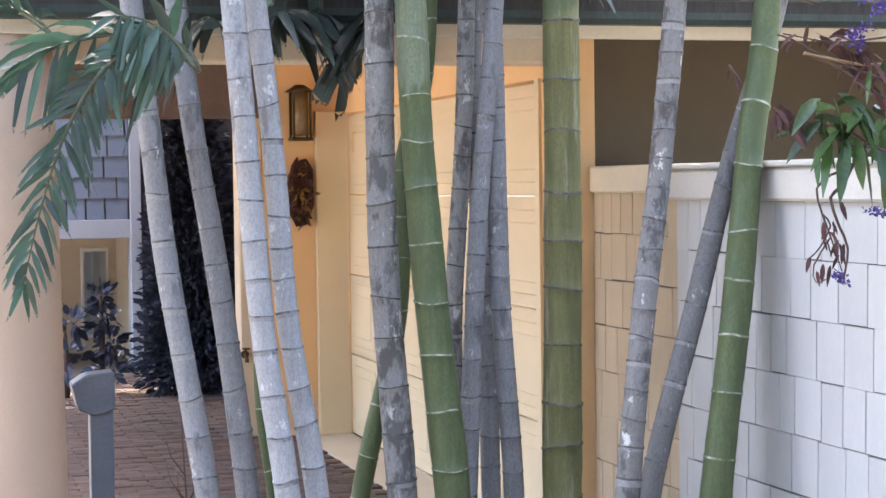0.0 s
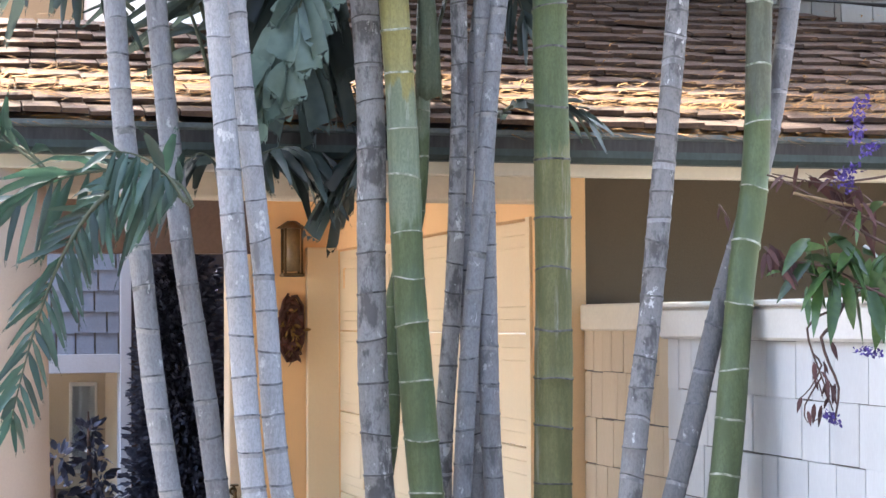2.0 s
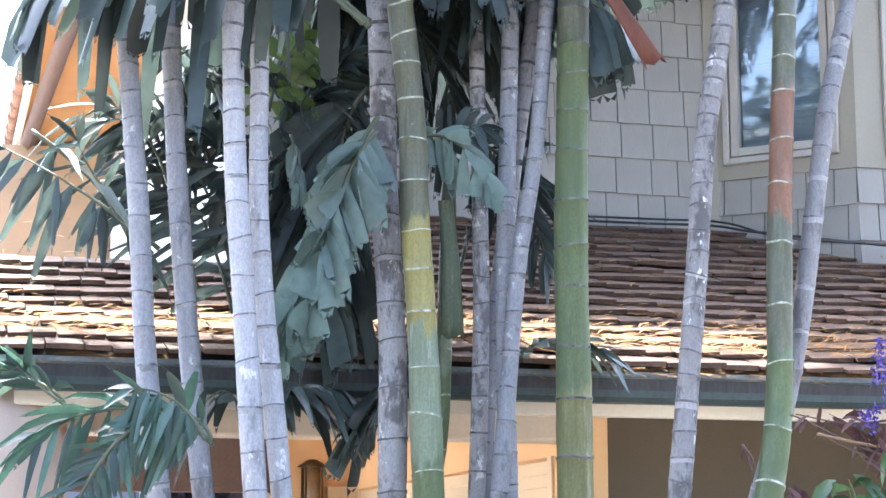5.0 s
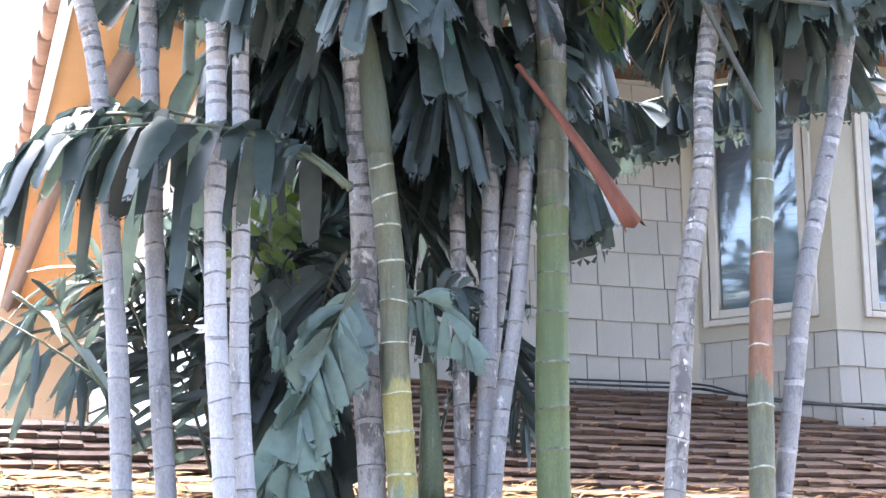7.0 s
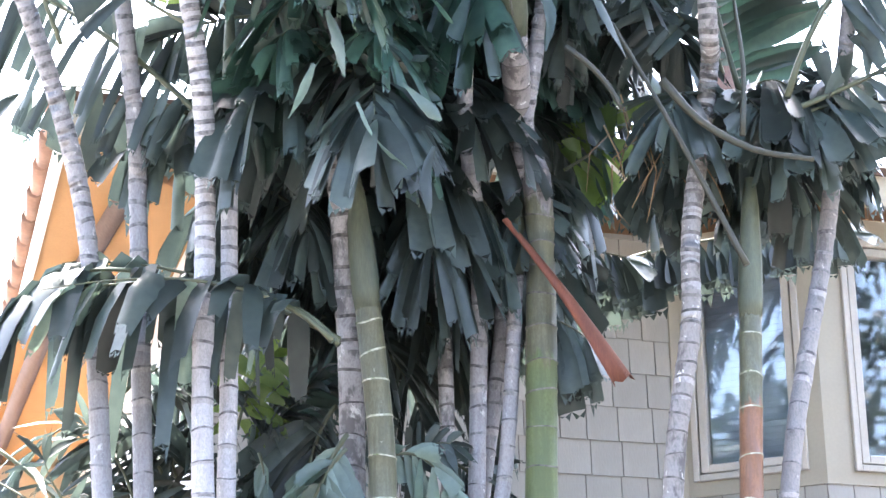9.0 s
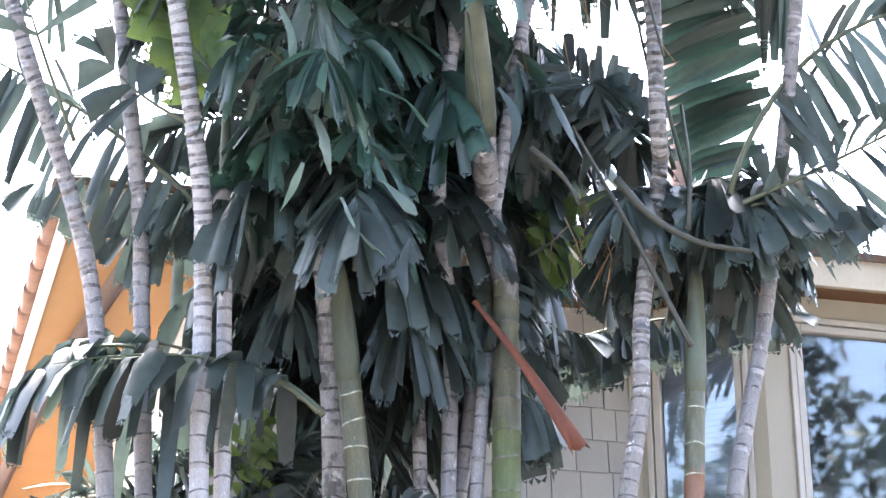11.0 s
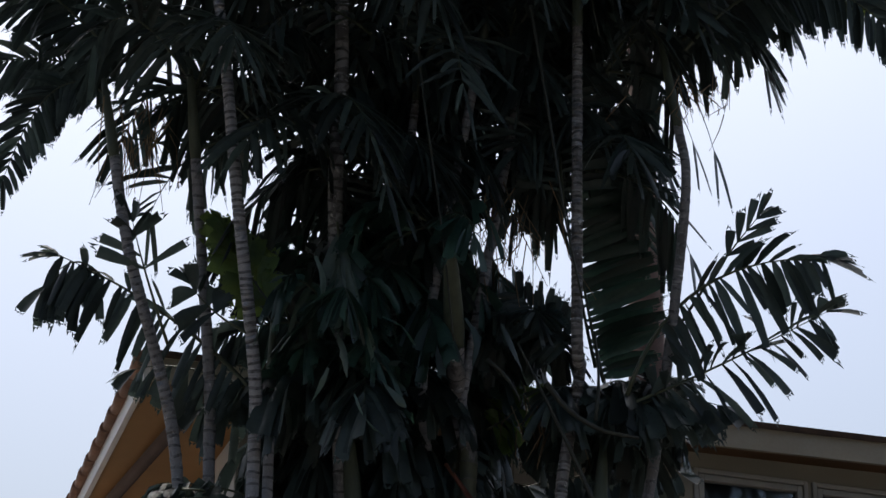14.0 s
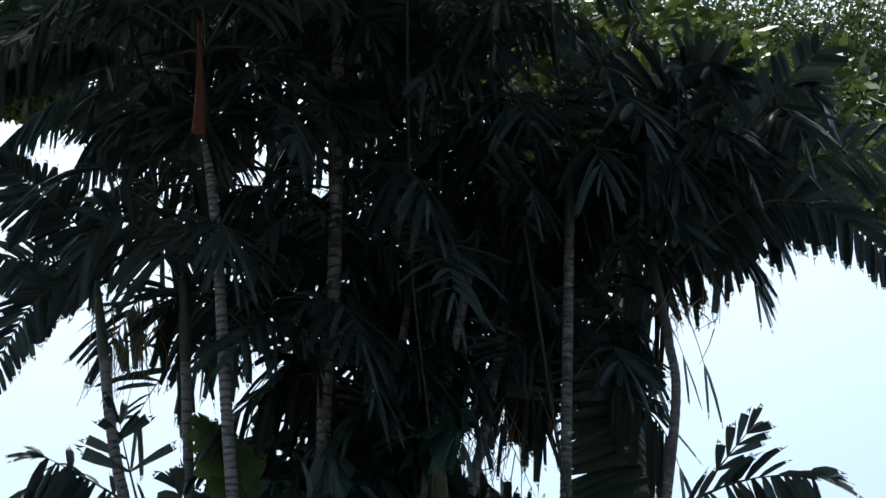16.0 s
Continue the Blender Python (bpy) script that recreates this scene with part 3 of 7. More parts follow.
window(BAY_B, U, N_, 1.14, 2.08, 3.72, 4.99, 1.12, 2.10, False, "window_3")
window(BAY_B, U, N_, 2.12, 3.06, 3.72, 4.99, 2.10, 3.3, False, "window_4")

# upper eave: soffit, fascia, roof
EX, EY, EZ, TURN = 0.63, 8.2, 5.05, 0.05
soff = thing("upper_soffit", (EX, EY, EZ), "orange boarded soffit of the upper eave", "soffit", kind="structure")
bm = bmesh.new()
v = [bm.verts.new(q) for q in ((EX, EY, EZ), (11, EY, EZ + 0.14), (11, 9.1, EZ + 0.17), (1.45, 9.1, EZ + 0.03), (1.45, 17, EZ + 0.03), (EX + TURN, 17, EZ))]
bm.faces.new((v[0], v[1], v[2], v[3]))
bmesh.ops.solidify(bm, geom=bm.faces[:], thickness=0.02)
part("front_boarding", local(bm, soff), M_SOFFIT_SHADED, soff, "boarded front soffit browned for shade")
bm = bmesh.new()
v = [bm.verts.new(q) for q in ((EX, EY, EZ), (1.45, 9.1, EZ + 0.03), (1.45, 17, EZ + 0.03), (EX + TURN, 17, EZ))]
bm.faces.new(v)
bmesh.ops.recalc_face_normals(bm, faces=bm.faces)
bmesh.ops.solidify(bm, geom=bm.faces[:], thickness=0.02)
part("side_boarding", local(bm, soff), M_SOFFIT, soff)
bm = tube([(1.02, 8.3, 5.02), (0.80, 11.4, 5.02), (0.70, 16.5, 5.02)], [0.06, 0.06, 0.06], 4)
part("beam", local(bm, soff), M_BEAM, soff, "brown outrigger beam under the soffit")
ufas = thing("upper_fascia", (EX, EY, EZ), "cream fascia boards of the upper eave", "fascia", kind="structure")
bm = bmesh.new()
q = [(EX, EY - 0.03, EZ - 0.02), (11, EY - 0.03, EZ + 0.12), (11, EY - 0.03, EZ + 0.33), (EX, EY - 0.03, EZ + 0.19)]
v = [bm.verts.new(k) for k in q] + [bm.verts.new((k[0], k[1] + 0.04, k[2])) for k in q]
for f in ((0, 1, 2, 3), (7, 6, 5, 4), (0, 4, 5, 1), (1, 5, 6, 2), (2, 6, 7, 3), (3, 7, 4, 0)):
    bm.faces.new([v[k] for k in f])
part("front_board", local(bm, ufas), M_TRIM_UP, ufas)
bm = bmesh.new()
q = [(EX - 0.04, EY + 0.01, EZ - 0.02), (EX - 0.04 + TURN, 17, EZ - 0.02), (EX - 0.04 + TURN, 17, EZ + 0.19), (EX - 0.04, EY + 0.01, EZ + 0.19)]
v = [bm.verts.new(k) for k in q] + [bm.verts.new((k[0] + 0.04, k[1], k[2])) for k in q]
for f in ((3, 2, 1, 0), (4, 5, 6, 7), (1, 5, 4, 0), (2, 6, 5, 1), (3, 7, 6, 2), (0, 4, 7, 3)):
    bm.faces.new([v[k] for k in f])
part("side_board", local(bm, ufas), M_WHITE, ufas)
uroof = thing("upper_roof", (3, 9, 5.3), "brown tiled hip roof with a thin dark edge", "roof", kind="structure")
bm = bmesh.new()
v = [bm.verts.new(q) for q in ((EX - 0.07, EY - 0.06, EZ + 0.19), (11, EY - 0.06, EZ + 0.33), (11, 13, EZ + 1.2), (4.2, 13, EZ + 1.1),
                               (4.2, 17, EZ + 1.1), (EX - 0.07 + TURN, 17, EZ + 0.19))]
bm.faces.new((v[0], v[1], v[2], v[3]))
bm.faces.new((v[0], v[3], v[4], v[5]))
bmesh.ops.recalc_face_normals(bm, faces=bm.faces)
bmesh.ops.solidify(bm, geom=bm.faces[:], thickness=0.045)
part("covering", local(bm, uroof), M_ROOF, uroof)
for k in range(22):
    y = EY + k * 0.40
    x = EX - 0.075 + TURN * k * 0.4 / 8.8
    part("edge_tile", local(tube([(x, y, EZ + 0.15), (x + 0.013, y + 0.38, EZ + 0.15)], [0.046, 0.04], 8), uroof), M_TILE, uroof)

# wing behind the carport, grey-blue gable wall, beige wall with a window
wing = thing("rear_wing", (0.5, 15.2, 2.6), "tan painted rear wing wall", "wall", kind="structure")
part("backing", local(box((0.5, 15.2, 2.67), (1.40, 15.4, 5.0)), wing), M_WING, wing)
gable = thing("grey_house", (1.2, 17, 0), "grey-blue shingled wall over a pale band and beige recess", "wall", kind="structure")
# raised above the clad courses to block sun from the yard
part("shingle_backing", local(box((-5, 17.01, 1.37), (1.90, 17.2, 4.4)), gable), M_BACKING, gable)
part("band", local(box((-3, 16.96, 1.20), (2.0, 17.2, 1.37), bevel=0.006), gable), M_BAND, gable, "white band board greyed for shade")
part("corner_board", local(box((1.90, 16.95, 0), (2.0, 17.2, 4.4), bevel=0.006), gable), M_BAND, gable, "white corner board greyed for shade")
part("recess_wall", local(box((-3, 19.0, 0), (2.2, 19.2, 2.7)), gable), M_BEIGE, gable, "beige stucco recess wall")
part("recess_side", local(box((1.98, 17.2, 0), (2.2, 19.0, 2.7)), gable), M_BEIGE, gable)
# ceiling added to keep the sun off the recess wall
part("recess_ceiling", local(box((-5, 17.2, 2.705), (2.2, 19.4, 2.8)), gable), M_BEIGE, gable)
rw = part("window", local(box((1.62, 18.96, 0.15), (1.90, 18.999, 1.06), bevel=0.01), gable), M_WHITE, gable, "white framed window")
part("pane", local(box((1.65, 18.95, 0.19), (1.87, 18.958, 1.02)), gable), M_GLASS, rw)
tagged(finish("far_wall", box((-9, 24, 0), (12, 24.2, 5.2)), M_BEIGE), "plain beige far wall closing the yard", "wall", kind="structure")

# garden wall
gwall = thing("garden_wall", (2.8, 6.0, 0), "white shingled garden wall with a painted cap", "wall", kind="structure")
part("core", local(box((2.765, 6.35, 0), (2.92, 7.355, 1.61)), gwall), M_BACKING, gwall)
part("core", local(box((2.715, 3.2, 0), (2.92, 6.35, 1.58)), gwall), M_BACKING, gwall)
# cream instead of white: the warm bounce is in the cap's colour too
part("cap", local(box((2.735, 6.36, 1.605), (2.95, 7.355, 1.715), bevel=0.008), gwall), M_TRIM, gwall, "cap board tinted cream for warm bounce")
part("cap", local(box((2.672, 3.2, 1.58), (2.96, 6.36, 1.69), bevel=0.01), gwall), M_CAP, gwall, "white cap board")
part("cap_top", local(box((2.655, 3.2, 1.691), (2.975, 6.37, 1.712), bevel=0.006), gwall), M_CAP, gwall)


# palms: ringed stems, crownshafts, fronds of jagged wedge leaflets
PALM_LABEL = {
    "pale": "slender pale grey ringed palm stem with jagged leaves",
    "white": "whitish ringed palm stem with drooping fronds",
    "blotched": "grey palm stem blotched with dark lichen",
    "dim": "leaning dull grey ringed palm stem",
    "dark": "slim palm stem mottled dark grey and white",
    "olive": "thick olive-green ringed palm stem with whitish scurf",
    "green": "thick green ringed palm stem with pale scars",
}


def palm(look_name, radius, points, ring, shaft, zones=(), tighten=0.55):
    """A palm from the ground up: points along its stem, ring: the distance between leaf scars, shaft: the crownshaft's length,
    zones: heights from which the stem changes its look."""
    rnd = random.Random(int(points[0][0] * 977 + points[-1][2] * 131))
    p = thing("palm_tree", points[0], PALM_LABEL[look_name], "palm tree", "clump of palms in front of the house")
    base = Vector(points[0])
    line = spline(points, 0.03)
    run = [0.0]
    for i in range(len(line) - 1):
        run.append(run[-1] + (line[i + 1] - line[i]).length)
    length = run[-1]

    def at(s):
        i = max(0, min(len(run) - 2, int(np.searchsorted(run, s)) - 1))
        u = (s - run[i]) / max(1e-6, run[i + 1] - run[i])
        return line[i].lerp(line[i + 1], u)

    rows, s, tipped = [], 0.0, {}
    nxt = ring * rnd.uniform(0.5, 0.9)
    while s < length:
        if s >= nxt:
            w = 0.0028 + 0.0022 * rnd.random() + (0.007 * min(1.0, max(0.0, (at(s).z - 3.1) / 1.0)) if look_name not in ("green", "olive") else 0.0)
            lip = rnd.uniform(1.015, 1.06)
            lean = (rnd.uniform(0.0, 0.24) * radius, rnd.uniform(0, 6.28), rnd.uniform(0.0, 0.05) * radius, rnd.uniform(0, 6.28))
            for k in (-6, -2.2, -1, 0.6, 2, 4):
                tipped[round(nxt + k * w, 4)] = lean
            stain = 0
            if look_name not in ("green", "olive") and rnd.random() < 0.4:
                below = nxt - rnd.uniform(3.4, 6) * w
                tipped[round(below, 4)] = lean
                rows.append((below, 0.995, 2))
                stain = 2
            rows += [(nxt - 2.2 * w, 0.992, stain), (nxt - w, lip, 1), (nxt + w * 0.6, lip, 0), (nxt + 2 * w, 0.98, 0)]
            high = min(1.0, max(0.0, (at(s).z - 2.5) / 1.8))
            s = nxt + 2.2 * w
            nxt += ring * rnd.uniform(0.8, 1.15) * (1 - tighten * high)
        else:
            rows.append((s, 1.0 + rnd.uniform(-0.012, 0.012), 0))
        s = min(nxt, s + 0.045) if nxt - s < 0.045 + 0.012 and nxt > s else s + 0.045
    rows.append((length, 1.0, 0))
    rings = sorted(tipped)
    rows = [q for q in rows if round(q[0], 4) in tipped or not rings or min(abs(q[0] - k) for k in rings) > 0.016]
    rows = sorted({round(q[0], 4): q for q in rows}.values())
    pts = [at(q[0]) - base for q in rows]
    rad = [radius * (1.12 - 0.34 * q[0] / length) * (1 + 0.02 * math.sin(q[0] * 9)) * q[1] for q in rows]
    scar = [q[2] for q in rows]
    sm = {"pale": M_SCAR_GREY, "white": M_SCAR_GREY, "blotched": M_SCAR, "dim": M_SCAR_GREY, "dark": M_SCAR, "green": M_SCAR_PALE, "olive": M_SCAR}[look_name]

    skin = bark("zoned_bark", SKIN[look_name], [(z - base.z, SKIN[w]) for z, w in zones]) if zones else M_BARK[look_name]

    def slide(i, angle):
        k = tipped.get(round(rows[i][0], 4))
        return k[0] * math.cos(angle - k[1]) + k[2] * math.sin(3 * angle + k[3]) if k else 0.0

    part("stem", tube(pts, rad, 14, mat=lambda i: scar[i], slide=slide), [skin, sm, M_SMUDGE], p)
    if shaft:
        d = (line[-1] - line[-8]).normalized()
        e = line[-1] - base - d * 0.02
        rr = rad[-1]
        part("crownshaft", tube([e, e + d * shaft * 0.12, e + d * shaft * 0.4, e + d * shaft * 0.8, e + d * shaft],
                                [rr * 1.0, rr * 1.14, rr * 1.08, rr * 0.8, rr * 0.5], 12), M_SHAFT, p, "grey-green crownshaft")
    return p


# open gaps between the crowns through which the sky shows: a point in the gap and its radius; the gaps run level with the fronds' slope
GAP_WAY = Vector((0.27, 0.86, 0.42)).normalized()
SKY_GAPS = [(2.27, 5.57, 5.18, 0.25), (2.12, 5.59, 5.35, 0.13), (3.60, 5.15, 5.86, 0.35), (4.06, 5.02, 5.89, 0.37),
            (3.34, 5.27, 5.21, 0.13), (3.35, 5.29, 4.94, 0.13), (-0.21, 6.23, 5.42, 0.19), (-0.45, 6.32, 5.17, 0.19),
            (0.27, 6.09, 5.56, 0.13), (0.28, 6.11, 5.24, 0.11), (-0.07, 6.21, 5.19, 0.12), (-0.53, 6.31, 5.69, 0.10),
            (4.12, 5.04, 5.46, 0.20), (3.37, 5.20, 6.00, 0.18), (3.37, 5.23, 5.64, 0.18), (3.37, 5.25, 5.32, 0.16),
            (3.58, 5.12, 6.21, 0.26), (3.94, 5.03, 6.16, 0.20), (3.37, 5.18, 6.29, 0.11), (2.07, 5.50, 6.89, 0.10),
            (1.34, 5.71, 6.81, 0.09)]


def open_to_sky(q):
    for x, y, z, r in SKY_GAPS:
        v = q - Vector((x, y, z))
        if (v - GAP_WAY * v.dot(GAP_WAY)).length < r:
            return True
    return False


LEAF_LOOK = {"leaf": M_LEAF, "backlit": M_LEAF_BACKLIT, "dry": M_DRY, "pale": M_LEAF_PALE, "fresh": M_LEAF_FRESH}


def leaflet(bm, p0, way, wide, length, width, droop, rnd, mat, form="strap"):
    """One leaflet folded along its middle: a wedge or strap with a ragged end, or a pointed lance."""
    up = way.cross(wide).normalized()
    rows = []
    for k, w in LEAF_FORM[form]:
        c = p0 + way * (length * k) + Vector((0, 0, -1)) * (droop * length * k * k)
        h = wide * (width * 0.5 * w)
        rows.append([bm.verts.new(c - h), bm.verts.new(c - up * (width * 0.2 * w)), bm.verts.new(c + h)])
    for a, b in zip(rows, rows[1:]):
        for j in (0, 1):
            f = bm.faces.new((a[j], a[j + 1], b[j + 1], b[j]))
            f.material_index = mat
            f.smooth = True
    last = rows[-1]
    ahead = (way + Vector((0, 0, -1.6 * droop))).normalized() * length
    slant = rnd.uniform(-0.14, 0.14)
    for j, (a, b) in enumerate(((last[0], last[1]), (last[1], last[2]))):
        s1, s2 = (max(0.02, 0.09 + slant * (k + j - 0.75) * 1.6 + rnd.uniform(-0.04, 0.05)) for k in (0.0, 0.5))
        t1, t2 = bm.verts.new(a.co * 0.75 + b.co * 0.25 + ahead * s1), bm.verts.new(a.co * 0.25 + b.co * 0.75 + ahead * s2)
        m = bm.verts.new((a.co + b.co) / 2 + ahead * min(s1, s2) * rnd.uniform(0.3, 0.8))
        for tri in ((a, m, t1), (m, b, t2)):
            bm.faces.new(tri).material_index = mat


LEAF_FORM = {"wedge": ((0.0, 0.18), (0.3, 0.62), (0.6, 0.95), (0.86, 1.0)), "strap": ((0.0, 0.35), (0.25, 0.95), (0.6, 1.0), (0.88, 0.7)),
             "lance": ((0.0, 0.2), (0.3, 1.0), (0.62, 0.8), (0.88, 0.38))}


def frond(p, base, mid, tip, n=20, length=0.4, width=0.06, droop=0.4, petiole=0.15, look="leaf", up=(0, 0, 1), sides=(1, -1), roll=0.0, gaps=0.06, hang=0.0, airy=False, loose=True,
          mess=1.0, sweep=(14, 54), form="", bare=False, turn=0.2):
    """A pinnate frond: a rib from base over mid to tip with n pairs of leaflets; sweep: their lean towards the tip in degrees,
    near the base and near the tip; mess: how unevenly they stand; hang: how far they droop."""
    base, mid, tip = Vector(base), Vector(mid), Vector(tip)
    rnd = random.Random(int(base.x * 1000 + tip.z * 333 + mid.y * 77))
    ctrl = mid * 2 - (base + tip) * 0.5
    o = p.location
    bm = bmesh.new()
    form = form or ("wedge" if width >= 0.058 else "strap")

    def at(t):
        return base * (1 - t) ** 2 + ctrl * (2 * t * (1 - t)) + tip * t * t

    ts = [i / 14 for i in range(15)]
    blades = []
    tube([at(t) - o for t in ts], [(0.004 + 0.007 * min(1.0, (tip - base).length / 1.3)) * (1 - t) + 0.002 for t in ts], 6, bm, mat=lambda i: 1)
    up = Vector(up)
    for i in range(n):
        t = petiole + (1 - petiole) * (i + 0.5 + rnd.uniform(-0.3, 0.3) * mess) / n
        q = at(t)
        d = (at(min(1, t + 0.02)) - at(t - 0.02)).normalized()
        u = (up - d * up.dot(d)).normalized()
        u = Matrix.Rotation(roll, 3, d) @ u
        s = d.cross(u)
        size = length * (0.62 + 0.5 * math.sin(math.pi * min(1, (t - petiole) / (1 - petiole) * 0.85 + 0.12)))
        for side in sides:
            if rnd.random() < gaps:
                continue
            a = radians(sweep[0] + (sweep[1] - sweep[0]) * t + rnd.gauss(0, 11) * mess)
            lift = rnd.uniform(-0.1, 0.45) * mess
            way = (s * side * math.cos(a) + d * math.sin(a) + u * lift).normalized()
            way = (way * (1 - hang) + Vector((0, 0, -hang * (1 + rnd.uniform(-0.3, 0.3) * mess)))).normalized()
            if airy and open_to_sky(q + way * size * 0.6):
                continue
            wide = (d - way * d.dot(way)).normalized()
            wide = (wide + u * rnd.gauss(0, 0.6) * mess + u * turn).normalized()
            wide = (wide - way * wide.dot(way)).normalized()
            if loose:
                blades.append(bmesh.new())
            leaflet(blades[-1] if loose else bm, q - o, way, wide, size * rnd.uniform(0.9 - 0.25 * mess, 1.05 + 0.1 * mess), width * rnd.uniform(0.85 - 0.3 * mess, 1.1 + 0.15 * mess), droop * rnd.uniform(0.4, 1.7), rnd, 0, form)
    way = (tip - at(0.95)).normalized()
    for k in () if bare else (-0.4, 0.4):
        w2 = (way + way.orthogonal() * k).normalized()
        leaflet(bm, tip - o, w2, w2.orthogonal().normalized(), length * 0.7, width * 1.2, droop, rnd, 0, form)
    fr = part("frond", bm, [LEAF_LOOK[look], M_RACHIS], p)
    for b2 in blades:
        part("leaflet", b2, LEAF_LOOK[look], fr)
    return fr


def ribbon(p, points, width, look):
    """A single curled leaflet that hangs loose, folded and twisted along its length."""
    q = spline([Vector(v) - p.location for v in points], 0.03)
    rnd = random.Random(int(q[0].x * 1000 + q[-1].z * 777))
    bm = bmesh.new()
    rows = []
    a, twist = rnd.uniform(-0.5, 0.5), rnd.uniform(0.6, 1.8) * rnd.choice((-1, 1))
    for i, c in enumerate(q):
        u = i / (len(q) - 1)
        d = (q[min(i + 1, len(q) - 1)] - q[max(i - 1, 0)]).normalized()
        side = d.cross(Vector((0, -1, 0.2))).normalized()
        side = Matrix.Rotation(a + twist * u, 3, d) @ side
        w = width * 0.5 * (0.3 + 1.3 * u if u < 0.5 else 0.95) * (1 - 0.75 * max(0, u - 0.8) / 0.2)
        rows.append([bm.verts.new(c - side * w), bm.verts.new(c + side.cross(d) * w * 0.35), bm.verts.new(c + side * w * rnd.uniform(0.8, 1.1))])
    for x, y in zip(rows, rows[1:]):
        for j in (0, 1):
            f = bm.faces.new((x[j], x[j + 1], y[j + 1], y[j]))
            f.smooth = True
    return part("leaflet", bm, LEAF_LOOK[look], p)


def crown(p, at, n, reach, seed, length=0.40, width=0.045, low=-0.5, high=1.1, droop=0.45, look="leaf", pairs=(17, 22)):
    """A head of n fronds that spring from one point in all directions, the older ones lower."""
    rnd = random.Random(seed)
    at = Vector(at)
    for i in range(n):
        a = 2.4 * i + rnd.uniform(-0.4, 0.4)
        e = low + (high - low) * ((i + 0.5) / n) + rnd.uniform(-0.15, 0.15)
        r = reach * rnd.uniform(0.75, 1.1)
        d = Vector((math.cos(a) * math.cos(e), math.sin(a) * math.cos(e), math.sin(e)))
        mid = at + d * r * 0.55 + Vector((0, 0, 0.06 * r))
        tip = at + d * r * 0.9 + Vector((0, 0, -0.28 * r - 0.1 * r * rnd.random()))
        back = 6.85 if at.z < 3.2 else 7.6
        for v in (mid, tip):
            v.y = min(v.y, back + 0.1 * rnd.random())
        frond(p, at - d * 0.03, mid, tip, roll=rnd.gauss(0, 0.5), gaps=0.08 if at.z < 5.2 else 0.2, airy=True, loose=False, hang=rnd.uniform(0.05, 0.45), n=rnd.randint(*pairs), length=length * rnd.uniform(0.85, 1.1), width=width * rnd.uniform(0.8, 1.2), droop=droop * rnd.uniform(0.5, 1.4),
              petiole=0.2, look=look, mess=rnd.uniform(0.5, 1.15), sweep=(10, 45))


def stalk(p, points, r):
    """A long bare leaf rib."""
    q = spline([Vector(v) - p.location for v in points], 0.06)
    return part("leaf_rib", tube(q, [r * (1 - 0.5 * i / len(q)) for i in range(len(q))], 6), M_STALK, p)


palm_a = palm('pale', 0.0385, [(1.02, 6.27, -0.12), (0.95, 6.29, 0.59), (0.83, 6.32, 1.37), (0.78, 6.35, 1.86), (0.72, 6.36, 2.36), (0.67, 6.38, 3.03), (0.54, 6.41, 4.09), (0.15, 6.06, 5.01), (0.01, 6.07, 5.60)], 0.139, 0.54, tighten=0.7)
palm_b = palm('pale', 0.0385, [(1.14, 6.35, -0.12), (1.10, 6.37, 0.58), (1.01, 6.39, 1.36), (0.94, 6.41, 1.84), (0.88, 6.43, 2.37), (0.82, 6.44, 3.05), (0.76, 6.46, 4.04), (0.71, 6.35, 4.42), (0.47, 6.03, 5.66)], 0.150, 0.54)
palm_c = palm('white', 0.0396, [(1.24, 6.10, -0.12), (1.19, 6.11, 0.61), (1.12, 6.13, 1.15), (1.08, 6.14, 1.70), (1.02, 6.16, 2.54), (0.98, 6.17, 3.12), (0.96, 6.18, 4.05), (0.91, 6.07, 4.42), (0.70, 5.80, 5.27), (0.54, 5.77, 6.26), (0.40, 5.76, 6.99)], 0.139, 0.64, tighten=0.68)
palm_d = palm('white', 0.0385, [(1.36, 6.17, -0.12), (1.31, 6.20, 0.59), (1.22, 6.22, 1.21), (1.18, 6.23, 1.80), (1.09, 6.25, 2.74), (1.08, 6.26, 3.37), (1.06, 6.26, 4.09)], 0.128, 0.75)
palm_e = palm('blotched', 0.0492, [(1.66, 6.31, -0.12), (1.64, 6.32, 0.55), (1.59, 6.33, 1.31), (1.58, 6.33, 1.80), (1.58, 6.33, 2.38), (1.55, 6.35, 3.01), (1.53, 6.35, 3.67), (1.29, 5.92, 5.43), (1.27, 5.86, 6.31), (1.15, 5.77, 8.01)], 0.161, 0.00)
palm_f = palm('green', 0.0599, [(1.82, 6.16, -0.12), (1.78, 6.16, 0.56), (1.72, 6.18, 1.21), (1.68, 6.20, 1.80), (1.66, 6.21, 2.37), (1.63, 6.22, 2.87), (1.62, 6.22, 3.19), (1.57, 6.23, 3.68)], 0.182, 0.54, [(2.00, 'scurfy'), (2.47, 'yellow'), (2.82, 'shaft')])
palm_g = palm('blotched', 0.0310, [(1.90, 6.46, -0.12), (1.89, 6.47, 0.51), (1.88, 6.47, 1.17), (1.92, 6.46, 1.80), (1.94, 6.45, 2.41), (1.94, 6.45, 2.85), (1.92, 6.46, 3.82), (1.85, 6.44, 4.32), (1.69, 6.03, 5.05), (1.76, 5.93, 6.23)], 0.128, 0.32, tighten=0.7)
